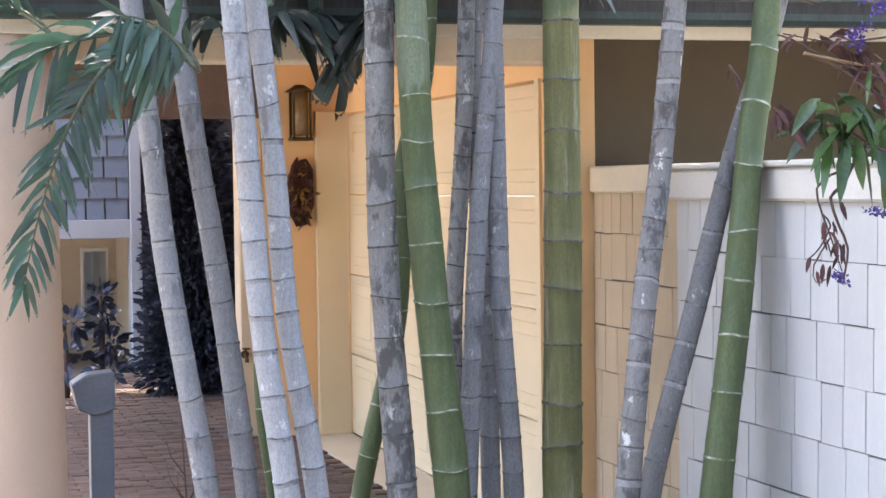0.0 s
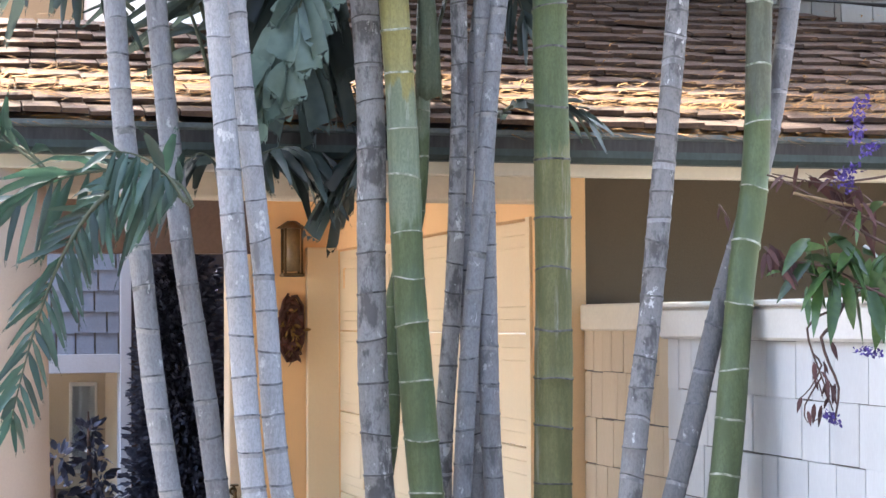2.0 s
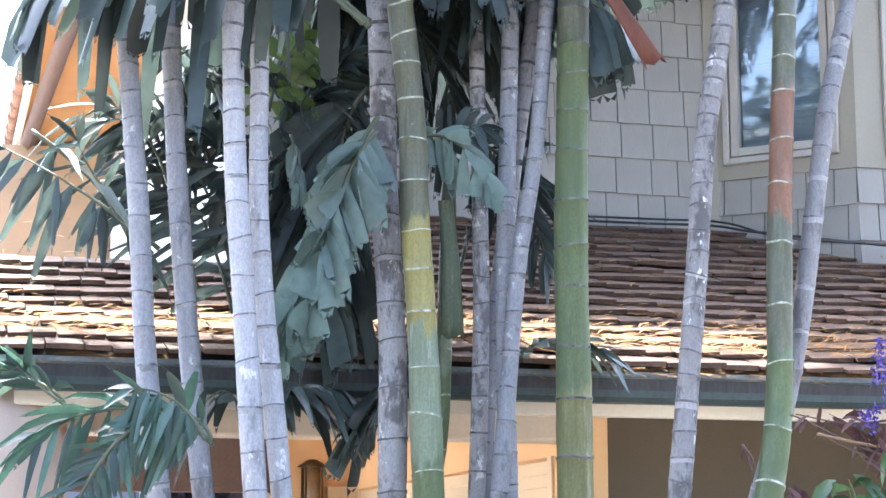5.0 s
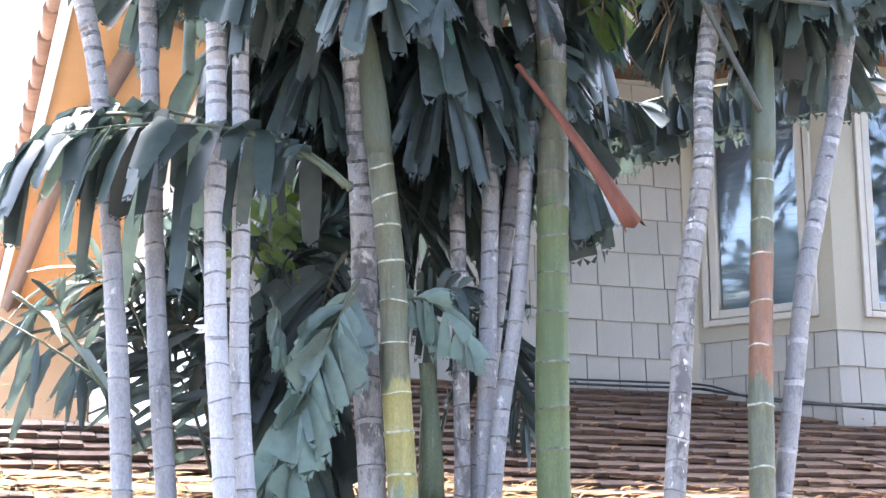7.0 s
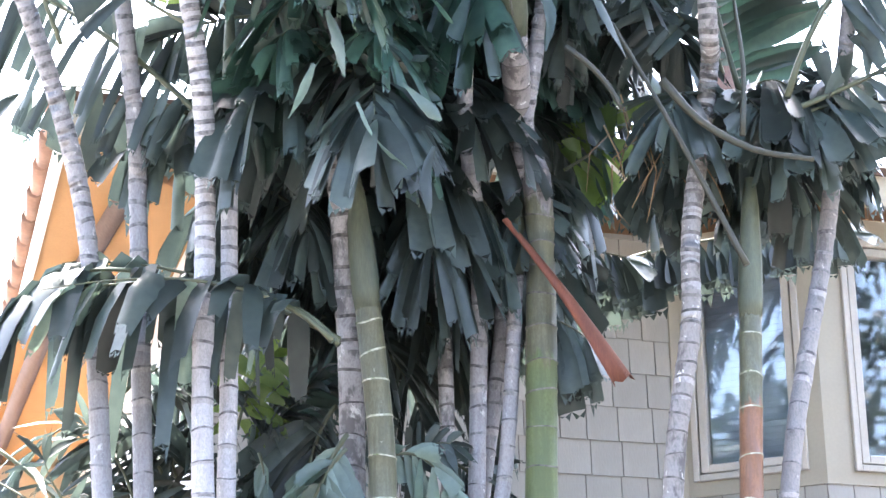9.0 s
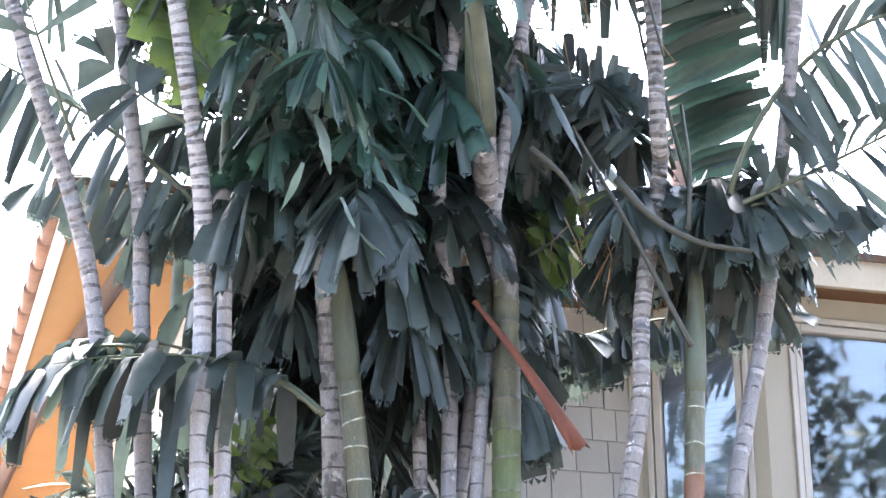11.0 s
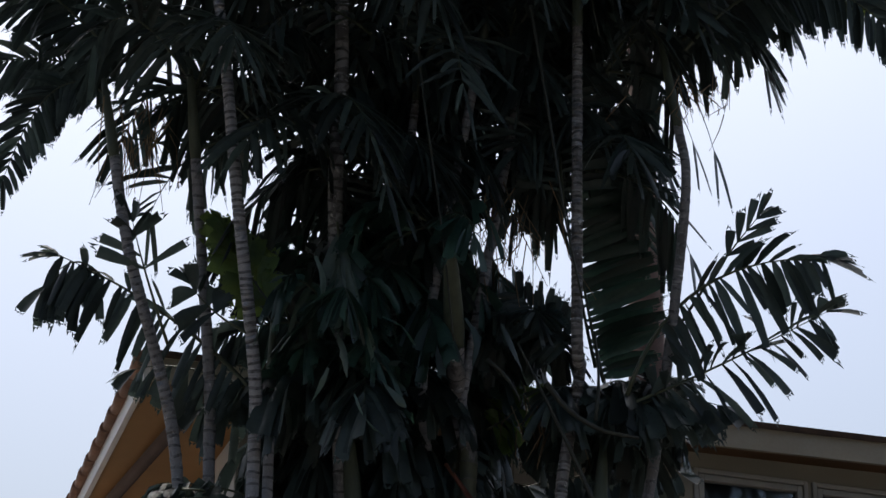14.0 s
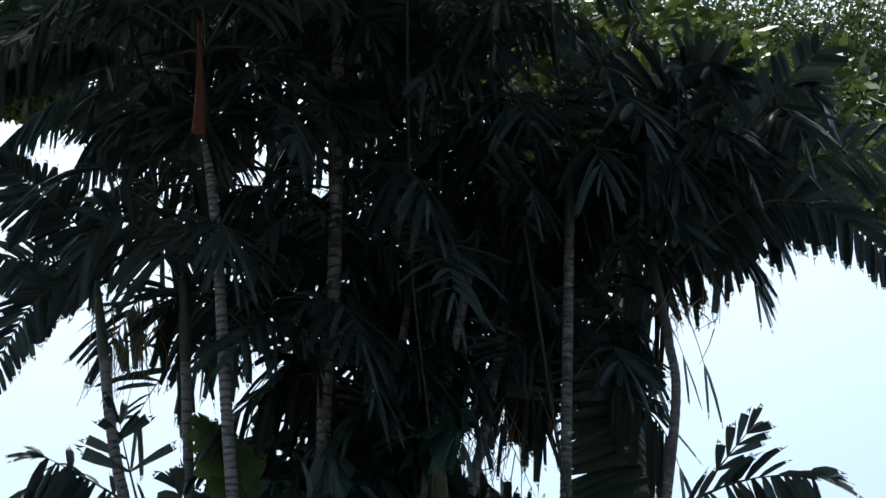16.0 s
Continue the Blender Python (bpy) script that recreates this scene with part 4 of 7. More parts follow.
palm_h = palm('pale', 0.0342, [(1.87, 6.37, -0.12), (1.89, 6.36, 0.53), (1.94, 6.35, 1.50), (1.99, 6.33, 2.10), (2.04, 6.31, 2.70), (2.11, 6.29, 3.18), (2.16, 6.28, 3.88)], 0.128, 0.43)
palm_i = palm('pale', 0.0342, [(2.08, 6.37, -0.12), (2.07, 6.37, 0.52), (2.03, 6.38, 1.25), (2.02, 6.38, 1.91), (2.01, 6.38, 2.60), (2.04, 6.37, 3.92), (1.88, 5.97, 4.67), (2.11, 5.76, 6.56)], 0.128, 0.54)
palm_j = palm('pale', 0.0332, [(2.03, 6.48, -0.12), (2.02, 6.49, 0.51), (2.01, 6.49, 1.17), (1.98, 6.51, 1.80), (1.98, 6.51, 2.21), (2.07, 6.47, 3.06), (2.15, 6.45, 3.65), (2.17, 6.45, 4.03), (2.16, 5.98, 4.70), (2.52, 5.69, 7.43)], 0.128, 0.43)
palm_k = palm('olive', 0.0663, [(2.20, 6.22, -0.12), (2.20, 6.22, 0.54), (2.21, 6.21, 1.50), (2.21, 6.21, 2.29), (2.21, 6.22, 2.79), (2.23, 6.21, 4.10), (2.15, 6.16, 4.37), (2.01, 5.83, 4.65)], 0.182, 0.64, [(2.25, 'green'), (3.51, 'shaft'), (4.13, 'dark')])
palm_l = palm('dark', 0.0376, [(2.10, 5.52, -0.23), (2.18, 5.54, 0.65), (2.26, 5.57, 1.29), (2.33, 5.61, 1.68), (2.43, 5.63, 2.52), (2.50, 5.67, 3.07), (2.59, 5.69, 3.53), (2.63, 5.73, 3.91), (2.72, 5.69, 4.53), (2.60, 5.43, 4.66), (2.56, 5.30, 6.56)], 0.092, 0.57)
palm_m = palm('dim', 0.0353, [(2.15, 5.62, -0.23), (2.29, 5.63, 0.62), (2.46, 5.63, 1.24), (2.59, 5.65, 1.68), (2.78, 5.64, 2.29), (2.93, 5.65, 3.11), (3.03, 5.69, 3.46), (3.18, 5.69, 4.10), (3.19, 5.22, 5.47), (3.17, 5.24, 5.97)], 0.137, 0.68)
palm_n = palm('green', 0.0502, [(2.36, 5.44, -0.23), (2.45, 5.46, 0.64), (2.54, 5.49, 1.23), (2.62, 5.54, 1.78), (2.69, 5.57, 2.15), (2.74, 5.62, 2.81), (2.83, 5.71, 3.59)], 0.194, 0.57, [(2.36, 'shaft'), (2.80, 'red'), (3.26, 'shaft')])
palm_o = palm('green', 0.0353, [(1.49, 6.64, -0.12), (1.56, 6.62, 0.51), (1.70, 6.58, 1.17), (1.72, 6.57, 1.70), (1.81, 6.55, 2.08), (1.84, 6.54, 2.83)], 0.171, 0.32, [(2.32, 'scurfy')])
palm('green', 0.0203, [(1.28, 6.64, -0.12), (1.24, 6.66, 0.52), (1.20, 6.67, 0.89), (1.20, 6.67, 1.47)], 0.214, 0.11)
frond(palm_a, (0.46, 6.21, 2.14), (0.33, 6.25, 2.24), (0.15, 6.30, 2.19), n=7, length=0.332, width=0.037, droop=0.3, petiole=0.15, look='fresh', form='lance')
frond(palm_k, (2.09, 6.63, 2.35), (2.25, 6.59, 2.47), (2.46, 6.54, 2.41), n=14, length=0.203, width=0.044, droop=0.4, petiole=0.15, look='leaf', form='lance')
frond(palm_e, (1.43, 6.83, 3.38), (1.39, 6.84, 3.07), (1.43, 6.83, 2.75), n=20, length=0.439, width=0.129, droop=0.4, petiole=0.15, look='leaf')
frond(palm_o, (1.90, 6.69, 2.58), (2.05, 6.64, 3.07), (2.26, 6.59, 3.01), n=18, length=0.235, width=0.044, droop=0.5, petiole=0.15, look='leaf', form='lance')
frond(palm_o, (1.84, 6.60, 2.38), (1.73, 6.62, 2.36), (1.57, 6.68, 2.16), n=14, length=0.278, width=0.073, droop=0.6, petiole=0.15, look='leaf')
frond(palm_a, (0.33, 6.69, 3.18), (0.51, 6.64, 3.03), (0.67, 6.59, 2.83), n=5, length=0.310, width=0.044, droop=0.6, petiole=0.15, look='leaf', form='lance')
frond(palm_a, (0.75, 6.90, 3.42), (1.02, 6.83, 3.58), (1.33, 6.74, 3.33), n=25, length=0.277, width=0.046, droop=0.5, petiole=0.15, look='leaf', form='lance')
frond(palm_b, (0.82, 6.89, 3.17), (0.97, 6.85, 3.47), (1.12, 6.79, 3.03), n=16, length=0.262, width=0.041, droop=0.5, petiole=0.15, look='leaf', form='lance')
frond(palm_b, (0.85, 6.88, 2.99), (0.66, 6.93, 3.34), (0.43, 7.00, 3.17), n=8, length=0.310, width=0.041, droop=0.5, petiole=0.15, look='leaf', form='lance')
frond(palm_c, (0.98, 6.84, 3.07), (0.83, 6.88, 3.30), (0.65, 6.93, 3.25), n=16, length=0.239, width=0.046, droop=0.4, petiole=0.15, look='leaf', form='lance')
frond(palm_d, (1.21, 6.77, 2.86), (1.33, 6.74, 3.34), (1.53, 6.69, 3.16), n=28, length=0.277, width=0.046, droop=0.5, petiole=0.15, look='leaf', form='lance')
frond(palm_d, (1.23, 6.77, 3.12), (1.41, 6.72, 3.46), (1.66, 6.64, 3.42), n=30, length=0.277, width=0.046, droop=0.4, petiole=0.15, look='leaf', form='lance')
frond(palm_c, (1.01, 6.84, 2.79), (1.08, 6.82, 3.09), (0.94, 6.85, 3.22), n=12, length=0.257, width=0.058, droop=0.4, petiole=0.15, look='leaf', form='lance')
frond(palm_d, (1.14, 6.90, 2.73), (1.31, 6.86, 3.09), (1.59, 6.77, 3.16), n=22, length=0.223, width=0.046, droop=0.4, petiole=0.15, look='leaf', form='lance')
frond(palm_d, (0.42, 6.12, 4.52), (0.25, 6.05, 4.90), (0.15, 6.05, 5.20), n=3, length=0.296, width=0.065, droop=0.05, petiole=0.4, look='leaf', up=(-0.27, -0.96, 0.0))
frond(palm_b, (0.90, 5.97, 2.02), (0.66, 6.05, 2.14), (0.35, 6.13, 2.06), n=12, length=0.278, width=0.035, droop=0.4, petiole=0.2, look='fresh', up=(-0.27, -0.96, 0.0), hang=0.4, form='lance')
frond(palm_b, (0.88, 5.86, 2.02), (0.80, 5.89, 2.11), (0.63, 5.94, 2.09), n=7, length=0.203, width=0.037, droop=0.4, petiole=0.2, look='fresh', up=(-0.27, -0.96, 0.0), hang=0.3, form='lance')
frond(palm_a, (0.45, 6.10, 2.14), (0.36, 6.13, 2.21), (0.28, 6.15, 2.28), n=3, length=0.128, width=0.037, droop=0.05, petiole=0.5, look='fresh', up=(-0.27, -0.96, 0.0), form='lance')
frond(palm_d, (1.10, 6.58, 2.16), (1.03, 6.60, 2.25), (0.96, 6.62, 2.19), n=8, length=0.235, width=0.041, droop=0.6, petiole=0.1, look='leaf', hang=0.3, form='lance')
frond(palm_d, (1.20, 6.67, 2.22), (1.32, 6.63, 2.28), (1.43, 6.60, 2.26), n=12, length=0.214, width=0.044, droop=0.6, petiole=0.1, look='leaf', hang=0.35, form='lance')
frond(palm_f, (1.50, 6.23, 3.20), (1.36, 6.27, 2.92), (1.18, 6.32, 2.42), n=13, length=0.182, width=0.108, droop=0.4, petiole=0.1, look='pale', up=(-0.27, -0.96, 0.0), hang=0.35)
frond(palm_e, (1.54, 6.57, 3.39), (1.44, 6.60, 3.14), (1.37, 6.61, 2.61), n=16, length=0.385, width=0.079, droop=0.5, petiole=0.1, look='leaf', up=(-0.27, -0.96, 0.0), hang=0.4)
frond(palm_e, (1.62, 6.66, 3.30), (1.44, 6.71, 3.20), (1.34, 6.74, 2.77), n=24, length=0.332, width=0.036, droop=0.5, petiole=0.1, look='leaf', up=(-0.27, -0.96, 0.0), hang=0.3, form='lance')
frond(palm_o, (1.66, 6.31, 3.14), (1.79, 6.28, 3.14), (1.90, 6.25, 2.99), n=9, length=0.150, width=0.058, droop=0.4, petiole=0.1, look='pale', up=(-0.27, -0.96, 0.0), hang=0.4)
frond(palm_o, (1.69, 6.42, 3.09), (1.80, 6.39, 3.20), (1.92, 6.36, 3.22), n=8, length=0.150, width=0.032, droop=0.3, petiole=0.1, look='leaf', up=(-0.27, -0.96, 0.0))
frond(palm_g, (1.97, 6.68, 3.23), (2.11, 6.63, 3.13), (2.24, 6.59, 2.79), n=16, length=0.257, width=0.044, droop=0.4, petiole=0.1, look='leaf', up=(-0.27, -0.96, 0.0), hang=0.3, form='lance')
frond(palm_a, (0.77, 6.46, 2.73), (0.51, 6.53, 2.93), (0.24, 6.61, 3.09), n=7, length=0.223, width=0.046, droop=0.3, petiole=0.3, look='leaf', up=(-0.27, -0.96, 0.0), hang=0.6, form='lance')
frond(palm_a, (0.76, 6.57, 2.73), (0.58, 6.62, 2.97), (0.49, 6.64, 3.14), n=5, length=0.257, width=0.029, droop=0.3, petiole=0.2, look='leaf', up=(-0.27, -0.96, 0.0), hang=0.3, form='lance')
frond(palm_b, (0.88, 6.76, 2.85), (0.77, 6.79, 3.18), (0.62, 6.83, 3.27), n=7, length=0.278, width=0.036, droop=0.3, petiole=0.1, look='leaf', up=(-0.27, -0.96, 0.0), hang=0.2, form='lance')
frond(palm_b, (1.08, 6.82, 2.74), (0.96, 6.85, 3.07), (0.80, 6.89, 3.21), n=9, length=0.310, width=0.036, droop=0.3, petiole=0.1, look='leaf', up=(-0.27, -0.96, 0.0), hang=0.2, form='lance')
frond(palm_c, (1.05, 6.82, 2.91), (0.96, 6.85, 3.25), (0.88, 6.87, 3.38), n=8, length=0.278, width=0.036, droop=0.3, petiole=0.1, look='leaf', up=(-0.27, -0.96, 0.0), hang=0.2, form='lance')
frond(palm_d, (1.23, 6.72, 2.14), (1.31, 6.69, 2.26), (1.47, 6.64, 2.14), n=12, length=0.203, width=0.041, droop=0.5, petiole=0.1, look='leaf', hang=0.2, form='lance')
frond(palm_f, (1.49, 6.20, 3.14), (1.37, 6.23, 2.93), (1.27, 6.26, 2.54), n=12, length=0.182, width=0.108, droop=0.4, petiole=0.1, look='pale', up=(-0.27, -0.96, 0.0), hang=0.4)
frond(palm_b, (0.97, 6.85, 2.62), (0.85, 6.88, 2.97), (0.70, 6.92, 3.07), n=10, length=0.257, width=0.041, droop=0.4, petiole=0.1, look='leaf', up=(-0.27, -0.96, 0.0), hang=0.2, form='lance')
frond(palm_c, (1.09, 6.81, 2.56), (0.98, 6.84, 2.90), (0.88, 6.87, 3.03), n=11, length=0.257, width=0.041, droop=0.4, petiole=0.1, look='leaf', up=(-0.27, -0.96, 0.0), hang=0.2, form='lance')
frond(palm_c, (1.13, 6.85, 2.72), (1.03, 6.88, 3.08), (0.95, 6.90, 3.30), n=11, length=0.257, width=0.044, droop=0.4, petiole=0.1, look='leaf', up=(-0.27, -0.96, 0.0), hang=0.2, form='lance')
crown(palm_b, (0.43, 6.01, 6.07), 7, 1.0, 47, low=-0.1)
crown(palm_c, (0.33, 5.82, 7.69), 9, 1.2, 49, low=-0.2)
crown(palm_e, (1.11, 5.74, 8.63), 9, 1.3, 50)
crown(palm_e, (1.26, 5.94, 6.67), 9, 1.1, 51)
crown(palm_m, (3.27, 5.39, 6.85), 6, 0.9, 52, low=0.35, high=1.2)
crown(palm_g, (1.78, 6.01, 6.39), 9, 1.2, 53)
crown(palm_g, (1.80, 5.88, 8.09), 9, 1.2, 54)
crown(palm_i, (2.18, 5.97, 6.82), 8, 1.0, 55, low=0.15)
crown(palm_j, (2.53, 5.71, 7.58), 9, 1.2, 56)
crown(palm_j, (2.28, 5.72, 8.57), 8, 1.2, 57)
crown(palm_l, (2.66, 5.55, 7.00), 9, 1.2, 58)
crown(palm_c, (0.90, 6.09, 5.87), 7, 1.0, 62)
crown(palm_e, (1.30, 5.99, 5.71), 7, 0.9, 63, high=0.5)
crown(palm_g, (1.70, 6.18, 5.75), 7, 0.75, 64, high=0.6)
crown(palm_b, (0.20, 6.22, 6.85), 6, 1.0, 66, low=0.0)
crown(palm_g, (1.93, 5.99, 7.49), 8, 1.1, 67)
crown(palm_c, (0.69, 6.07, 7.07), 8, 1.1, 68)
crown(palm_i, (2.29, 5.76, 6.62), 8, 1.0, 69, low=0.0)
crown(palm_l, (2.91, 5.72, 6.53), 8, 0.9, 70, low=0.0)
crown(palm_j, (2.58, 5.75, 6.96), 8, 1.1, 71, low=-0.1)
crown(palm_e, (0.84, 6.05, 8.12), 8, 1.1, 72)
crown(palm_a, (-0.49, 6.43, 8.02), 7, 1.0, 73)
crown(palm_c, (-0.17, 6.12, 8.30), 8, 1.0, 75)
crown(palm_l, (2.90, 5.87, 5.91), 8, 0.7, 80)
crown(palm_m, (3.73, 5.32, 7.60), 8, 0.9, 84)
crown(palm_m, (3.46, 5.52, 7.22), 8, 0.8, 85, low=-0.1)
crown(palm_e, (1.53, 6.91, 3.83), 7, 0.55, 90, length=0.321, width=0.037, droop=0.7)
crown(palm_g, (1.86, 6.92, 3.86), 7, 0.5, 91, length=0.300, width=0.037, droop=0.7)
crown(palm_i, (2.13, 6.85, 4.01), 7, 0.45, 92, length=0.300, width=0.037, droop=0.7)
crown(palm_e, (1.07, 6.00, 7.96), 8, 0.9, 93)
crown(palm_g, (1.52, 6.05, 8.31), 8, 0.9, 94)
stalk(palm_g, [(1.42, 5.19, 8.11), (1.51, 5.25, 6.95), (1.59, 5.29, 6.10), (1.68, 5.31, 5.55)], 0.012)
stalk(palm_l, [(2.34, 5.14, 8.34), (2.41, 5.16, 7.75), (2.52, 5.17, 7.11), (2.65, 5.18, 6.44)], 0.012)
stalk(palm_l, [(2.24, 5.24, 6.60), (2.38, 5.26, 5.80), (2.47, 5.27, 5.26), (2.57, 5.28, 4.80)], 0.011)
stalk(palm_d, [(1.67, 5.39, 5.79), (1.79, 5.41, 5.10), (1.89, 5.48, 4.52)], 0.008)
frond(palm_f, (1.41, 5.99, 3.45), (1.03, 6.10, 3.67), (0.38, 6.29, 3.63), n=15, length=0.23, width=0.1, droop=1.5, petiole=0.2, hang=0.12, mess=1.25, gaps=0.1, sweep=(10, 40), form='strap')
# paler leaf material stands in for leaflets whose gloss catches the sky
frond(palm_f, (1.38, 5.95, 3.45), (1.00, 6.06, 3.66), (0.41, 6.23, 3.64), n=6, length=0.24, width=0.085, droop=1.5, petiole=0.25, hang=0.1, mess=1.6, gaps=0.1, look='pale', sides=(1,), form='strap', bare=True)
frond(palm_f, (1.46, 6.19, 3.53), (0.93, 6.34, 3.78), (0.50, 6.46, 3.81), n=13, length=0.24, width=0.08, droop=1.7, petiole=0.2, hang=0.1, mess=1.6, gaps=0.15, form='strap')
frond(palm_f, (0.72, 6.24, 3.74), (0.49, 6.31, 3.72), (0.33, 6.36, 3.58), n=7, length=0.22, width=0.095, droop=1.4, petiole=0.05, hang=0.1, mess=1.4, form='strap')
frond(palm_d, (0.96, 6.28, 4.36), (0.45, 6.43, 4.81), (-0.19, 6.61, 5.17), n=26, length=0.34, width=0.057, droop=0.3, petiole=0.08, up=(-0.27, -0.96, 0.0), sides=(-1,), hang=0.62, mess=0.9, sweep=(25, 45), form='strap')
frond(palm_d, (0.97, 6.33, 4.38), (0.45, 6.48, 4.84), (-0.19, 6.66, 5.19), n=12, length=0.27, width=0.05, droop=0.45, petiole=0.12, up=(-0.27, -0.96, 0.0), sides=(1,), mess=1.3, sweep=(30, 60), hang=0.15, form='strap')
frond(palm_d, (0.08, 6.58, 5.04), (-0.09, 6.63, 5.15), (-0.24, 6.67, 4.99), n=7, length=0.3, width=0.07, droop=0.4, petiole=0.05, up=(-0.27, -0.96, 0.0), hang=0.8, mess=0.5)
frond(palm_d, (0.98, 6.38, 4.40), (0.60, 6.49, 4.53), (0.31, 6.57, 4.51), n=6, length=0.22, width=0.07, droop=0.4, petiole=0.1, hang=0.6, mess=0.8)
frond(palm_d, (0.97, 6.48, 4.41), (0.84, 6.52, 4.44), (0.73, 6.55, 4.35), n=5, length=0.27, width=0.085, droop=0.5, petiole=0.1, hang=0.7)
frond(palm_d, (0.86, 5.99, 4.59), (0.65, 6.05, 4.73), (0.51, 6.09, 4.89), n=3, length=0.24, width=0.11, droop=0.3, petiole=0.3, up=(-0.27, -0.96, 0.0), hang=0.2)
frond(palm_l, (3.04, 6.10, 4.64), (2.92, 6.13, 5.30), (2.80, 6.17, 6.27), n=31, length=0.5, width=0.07, look='fresh', droop=0.08, petiole=0.02, up=(-0.27, -0.96, 0.0), sides=(1,), mess=0.4, sweep=(10, 20), gaps=0.0, form='strap', turn=0.7)
frond(palm_l, (3.09, 6.35, 4.83), (2.98, 6.38, 5.45), (2.86, 6.41, 6.34), n=26, length=0.46, width=0.06, droop=0.08, petiole=0.03, up=(-0.27, -0.96, 0.0), sides=(1,), mess=0.5, sweep=(2, 24), gaps=0.05, form='strap', turn=0.7)
frond(palm_l, (2.79, 5.86, 4.76), (2.60, 5.91, 4.90), (2.43, 5.96, 5.08), n=16, length=0.24, width=0.045, droop=0.2, petiole=0.1, up=(-0.27, -0.96, 0.0), mess=0.5)
frond(palm_l, (2.66, 5.79, 5.62), (2.62, 5.80, 6.14), (2.57, 5.82, 6.61), n=16, length=0.42, width=0.065, droop=0.1, petiole=0.05, up=(-0.27, -0.96, 0.0), mess=0.35, sweep=(10, 25))
frond(palm_n, (2.93, 5.51, 4.35), (3.35, 5.38, 5.02), (4.07, 5.18, 5.23), n=25, length=0.37, width=0.06, droop=0.3, petiole=0.25, up=(-0.27, -0.96, 0.0), sides=(1,), hang=0.6, mess=1.1, sweep=(25, 55), form='strap')
frond(palm_n, (2.95, 5.55, 4.37), (3.38, 5.43, 5.04), (4.10, 5.22, 5.26), n=10, length=0.32, width=0.055, droop=0.25, petiole=0.45, up=(-0.27, -0.96, 0.0), sides=(-1,), mess=1.0, sweep=(45, 68), form='strap')
frond(palm_n, (3.24, 5.47, 4.79), (3.50, 5.39, 5.21), (3.73, 5.33, 5.53), n=4, length=0.24, width=0.06, droop=0.05, petiole=0.5, up=(-0.27, -0.96, 0.0), mess=0.3, sweep=(50, 70))
frond(palm_n, (2.92, 5.56, 4.30), (3.41, 5.42, 4.54), (4.07, 5.23, 4.92), n=20, length=0.32, width=0.068, droop=0.3, petiole=0.15, up=(-0.27, -0.96, 0.0), hang=0.36, mess=1.1, sweep=(28, 52))
frond(palm_n, (2.90, 5.62, 4.27), (3.19, 5.53, 4.37), (3.48, 5.45, 4.34), n=10, length=0.22, width=0.1, droop=0.4, petiole=0.15, hang=0.5, mess=0.8)
frond(palm_k, (2.56, 7.07, 4.05), (3.06, 6.92, 4.27), (3.80, 6.71, 4.35), n=25, length=0.21, width=0.1, droop=0.25, petiole=0.03, hang=0.75, mess=0.55, form='wedge', sweep=(5, 25), gaps=0.0)
frond(palm_k, (2.44, 6.90, 4.23), (2.64, 6.84, 4.20), (2.82, 6.79, 4.16), n=9, length=0.2, width=0.085, droop=0.3, petiole=0.1, hang=0.7, mess=0.9)
frond(palm_k, (2.56, 6.96, 4.00), (2.60, 6.95, 3.90), (2.65, 6.94, 3.83), n=3, length=0.16, width=0.08, droop=0.2, petiole=0.1, hang=0.7, mess=0.6)
frond(palm_k, (2.23, 6.33, 3.72), (2.33, 6.30, 3.70), (2.43, 6.27, 3.63), n=7, length=0.24, width=0.09, droop=0.4, petiole=0.1, hang=0.7, mess=0.9)
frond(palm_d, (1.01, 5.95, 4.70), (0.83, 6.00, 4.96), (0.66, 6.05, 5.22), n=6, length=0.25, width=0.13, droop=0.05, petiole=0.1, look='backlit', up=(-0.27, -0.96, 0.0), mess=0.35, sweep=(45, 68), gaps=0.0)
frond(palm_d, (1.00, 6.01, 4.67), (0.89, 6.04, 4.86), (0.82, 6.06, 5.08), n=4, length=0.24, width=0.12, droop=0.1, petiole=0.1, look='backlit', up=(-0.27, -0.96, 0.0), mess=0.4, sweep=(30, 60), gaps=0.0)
frond(palm_e, (1.30, 5.82, 5.24), (1.27, 5.82, 5.02), (1.21, 5.84, 4.81), n=8, length=0.3, width=0.085, droop=0.1, petiole=0.05, look='fresh', up=(-0.27, -0.96, 0.0), mess=0.25, sweep=(35, 65), sides=(-1,), gaps=0.0)
frond(palm_e, (1.27, 5.77, 5.26), (1.31, 5.76, 5.02), (1.37, 5.74, 4.76), n=5, length=0.24, width=0.07, droop=0.5, petiole=0.05, look='pale', up=(-0.27, -0.96, 0.0), hang=0.6, mess=1.0, sweep=(30, 60))
frond(palm_e, (1.26, 6.40, 4.62), (1.13, 6.44, 5.02), (1.04, 6.46, 5.40), n=20, length=0.2, width=0.045, droop=0.1, petiole=0.05, up=(-0.27, -0.96, 0.0), mess=0.4, sweep=(25, 50))
frond(palm_e, (1.29, 6.34, 4.85), (1.05, 6.41, 4.84), (0.81, 6.48, 4.75), n=16, length=0.22, width=0.06, droop=0.3, petiole=0.1, up=(-0.27, -0.96, 0.0), mess=0.7, hang=0.2)
frond(palm_e, (1.29, 6.29, 4.47), (1.08, 6.35, 4.52), (0.87, 6.41, 4.43), n=12, length=0.27, width=0.095, droop=0.4, petiole=0.1, hang=0.35, mess=1.0)
crown(palm_f, (1.60, 6.30, 4.27), 8, 0.75, 40, low=-0.35, high=0.9, length=0.31, width=0.088, droop=0.7, pairs=(13, 16))
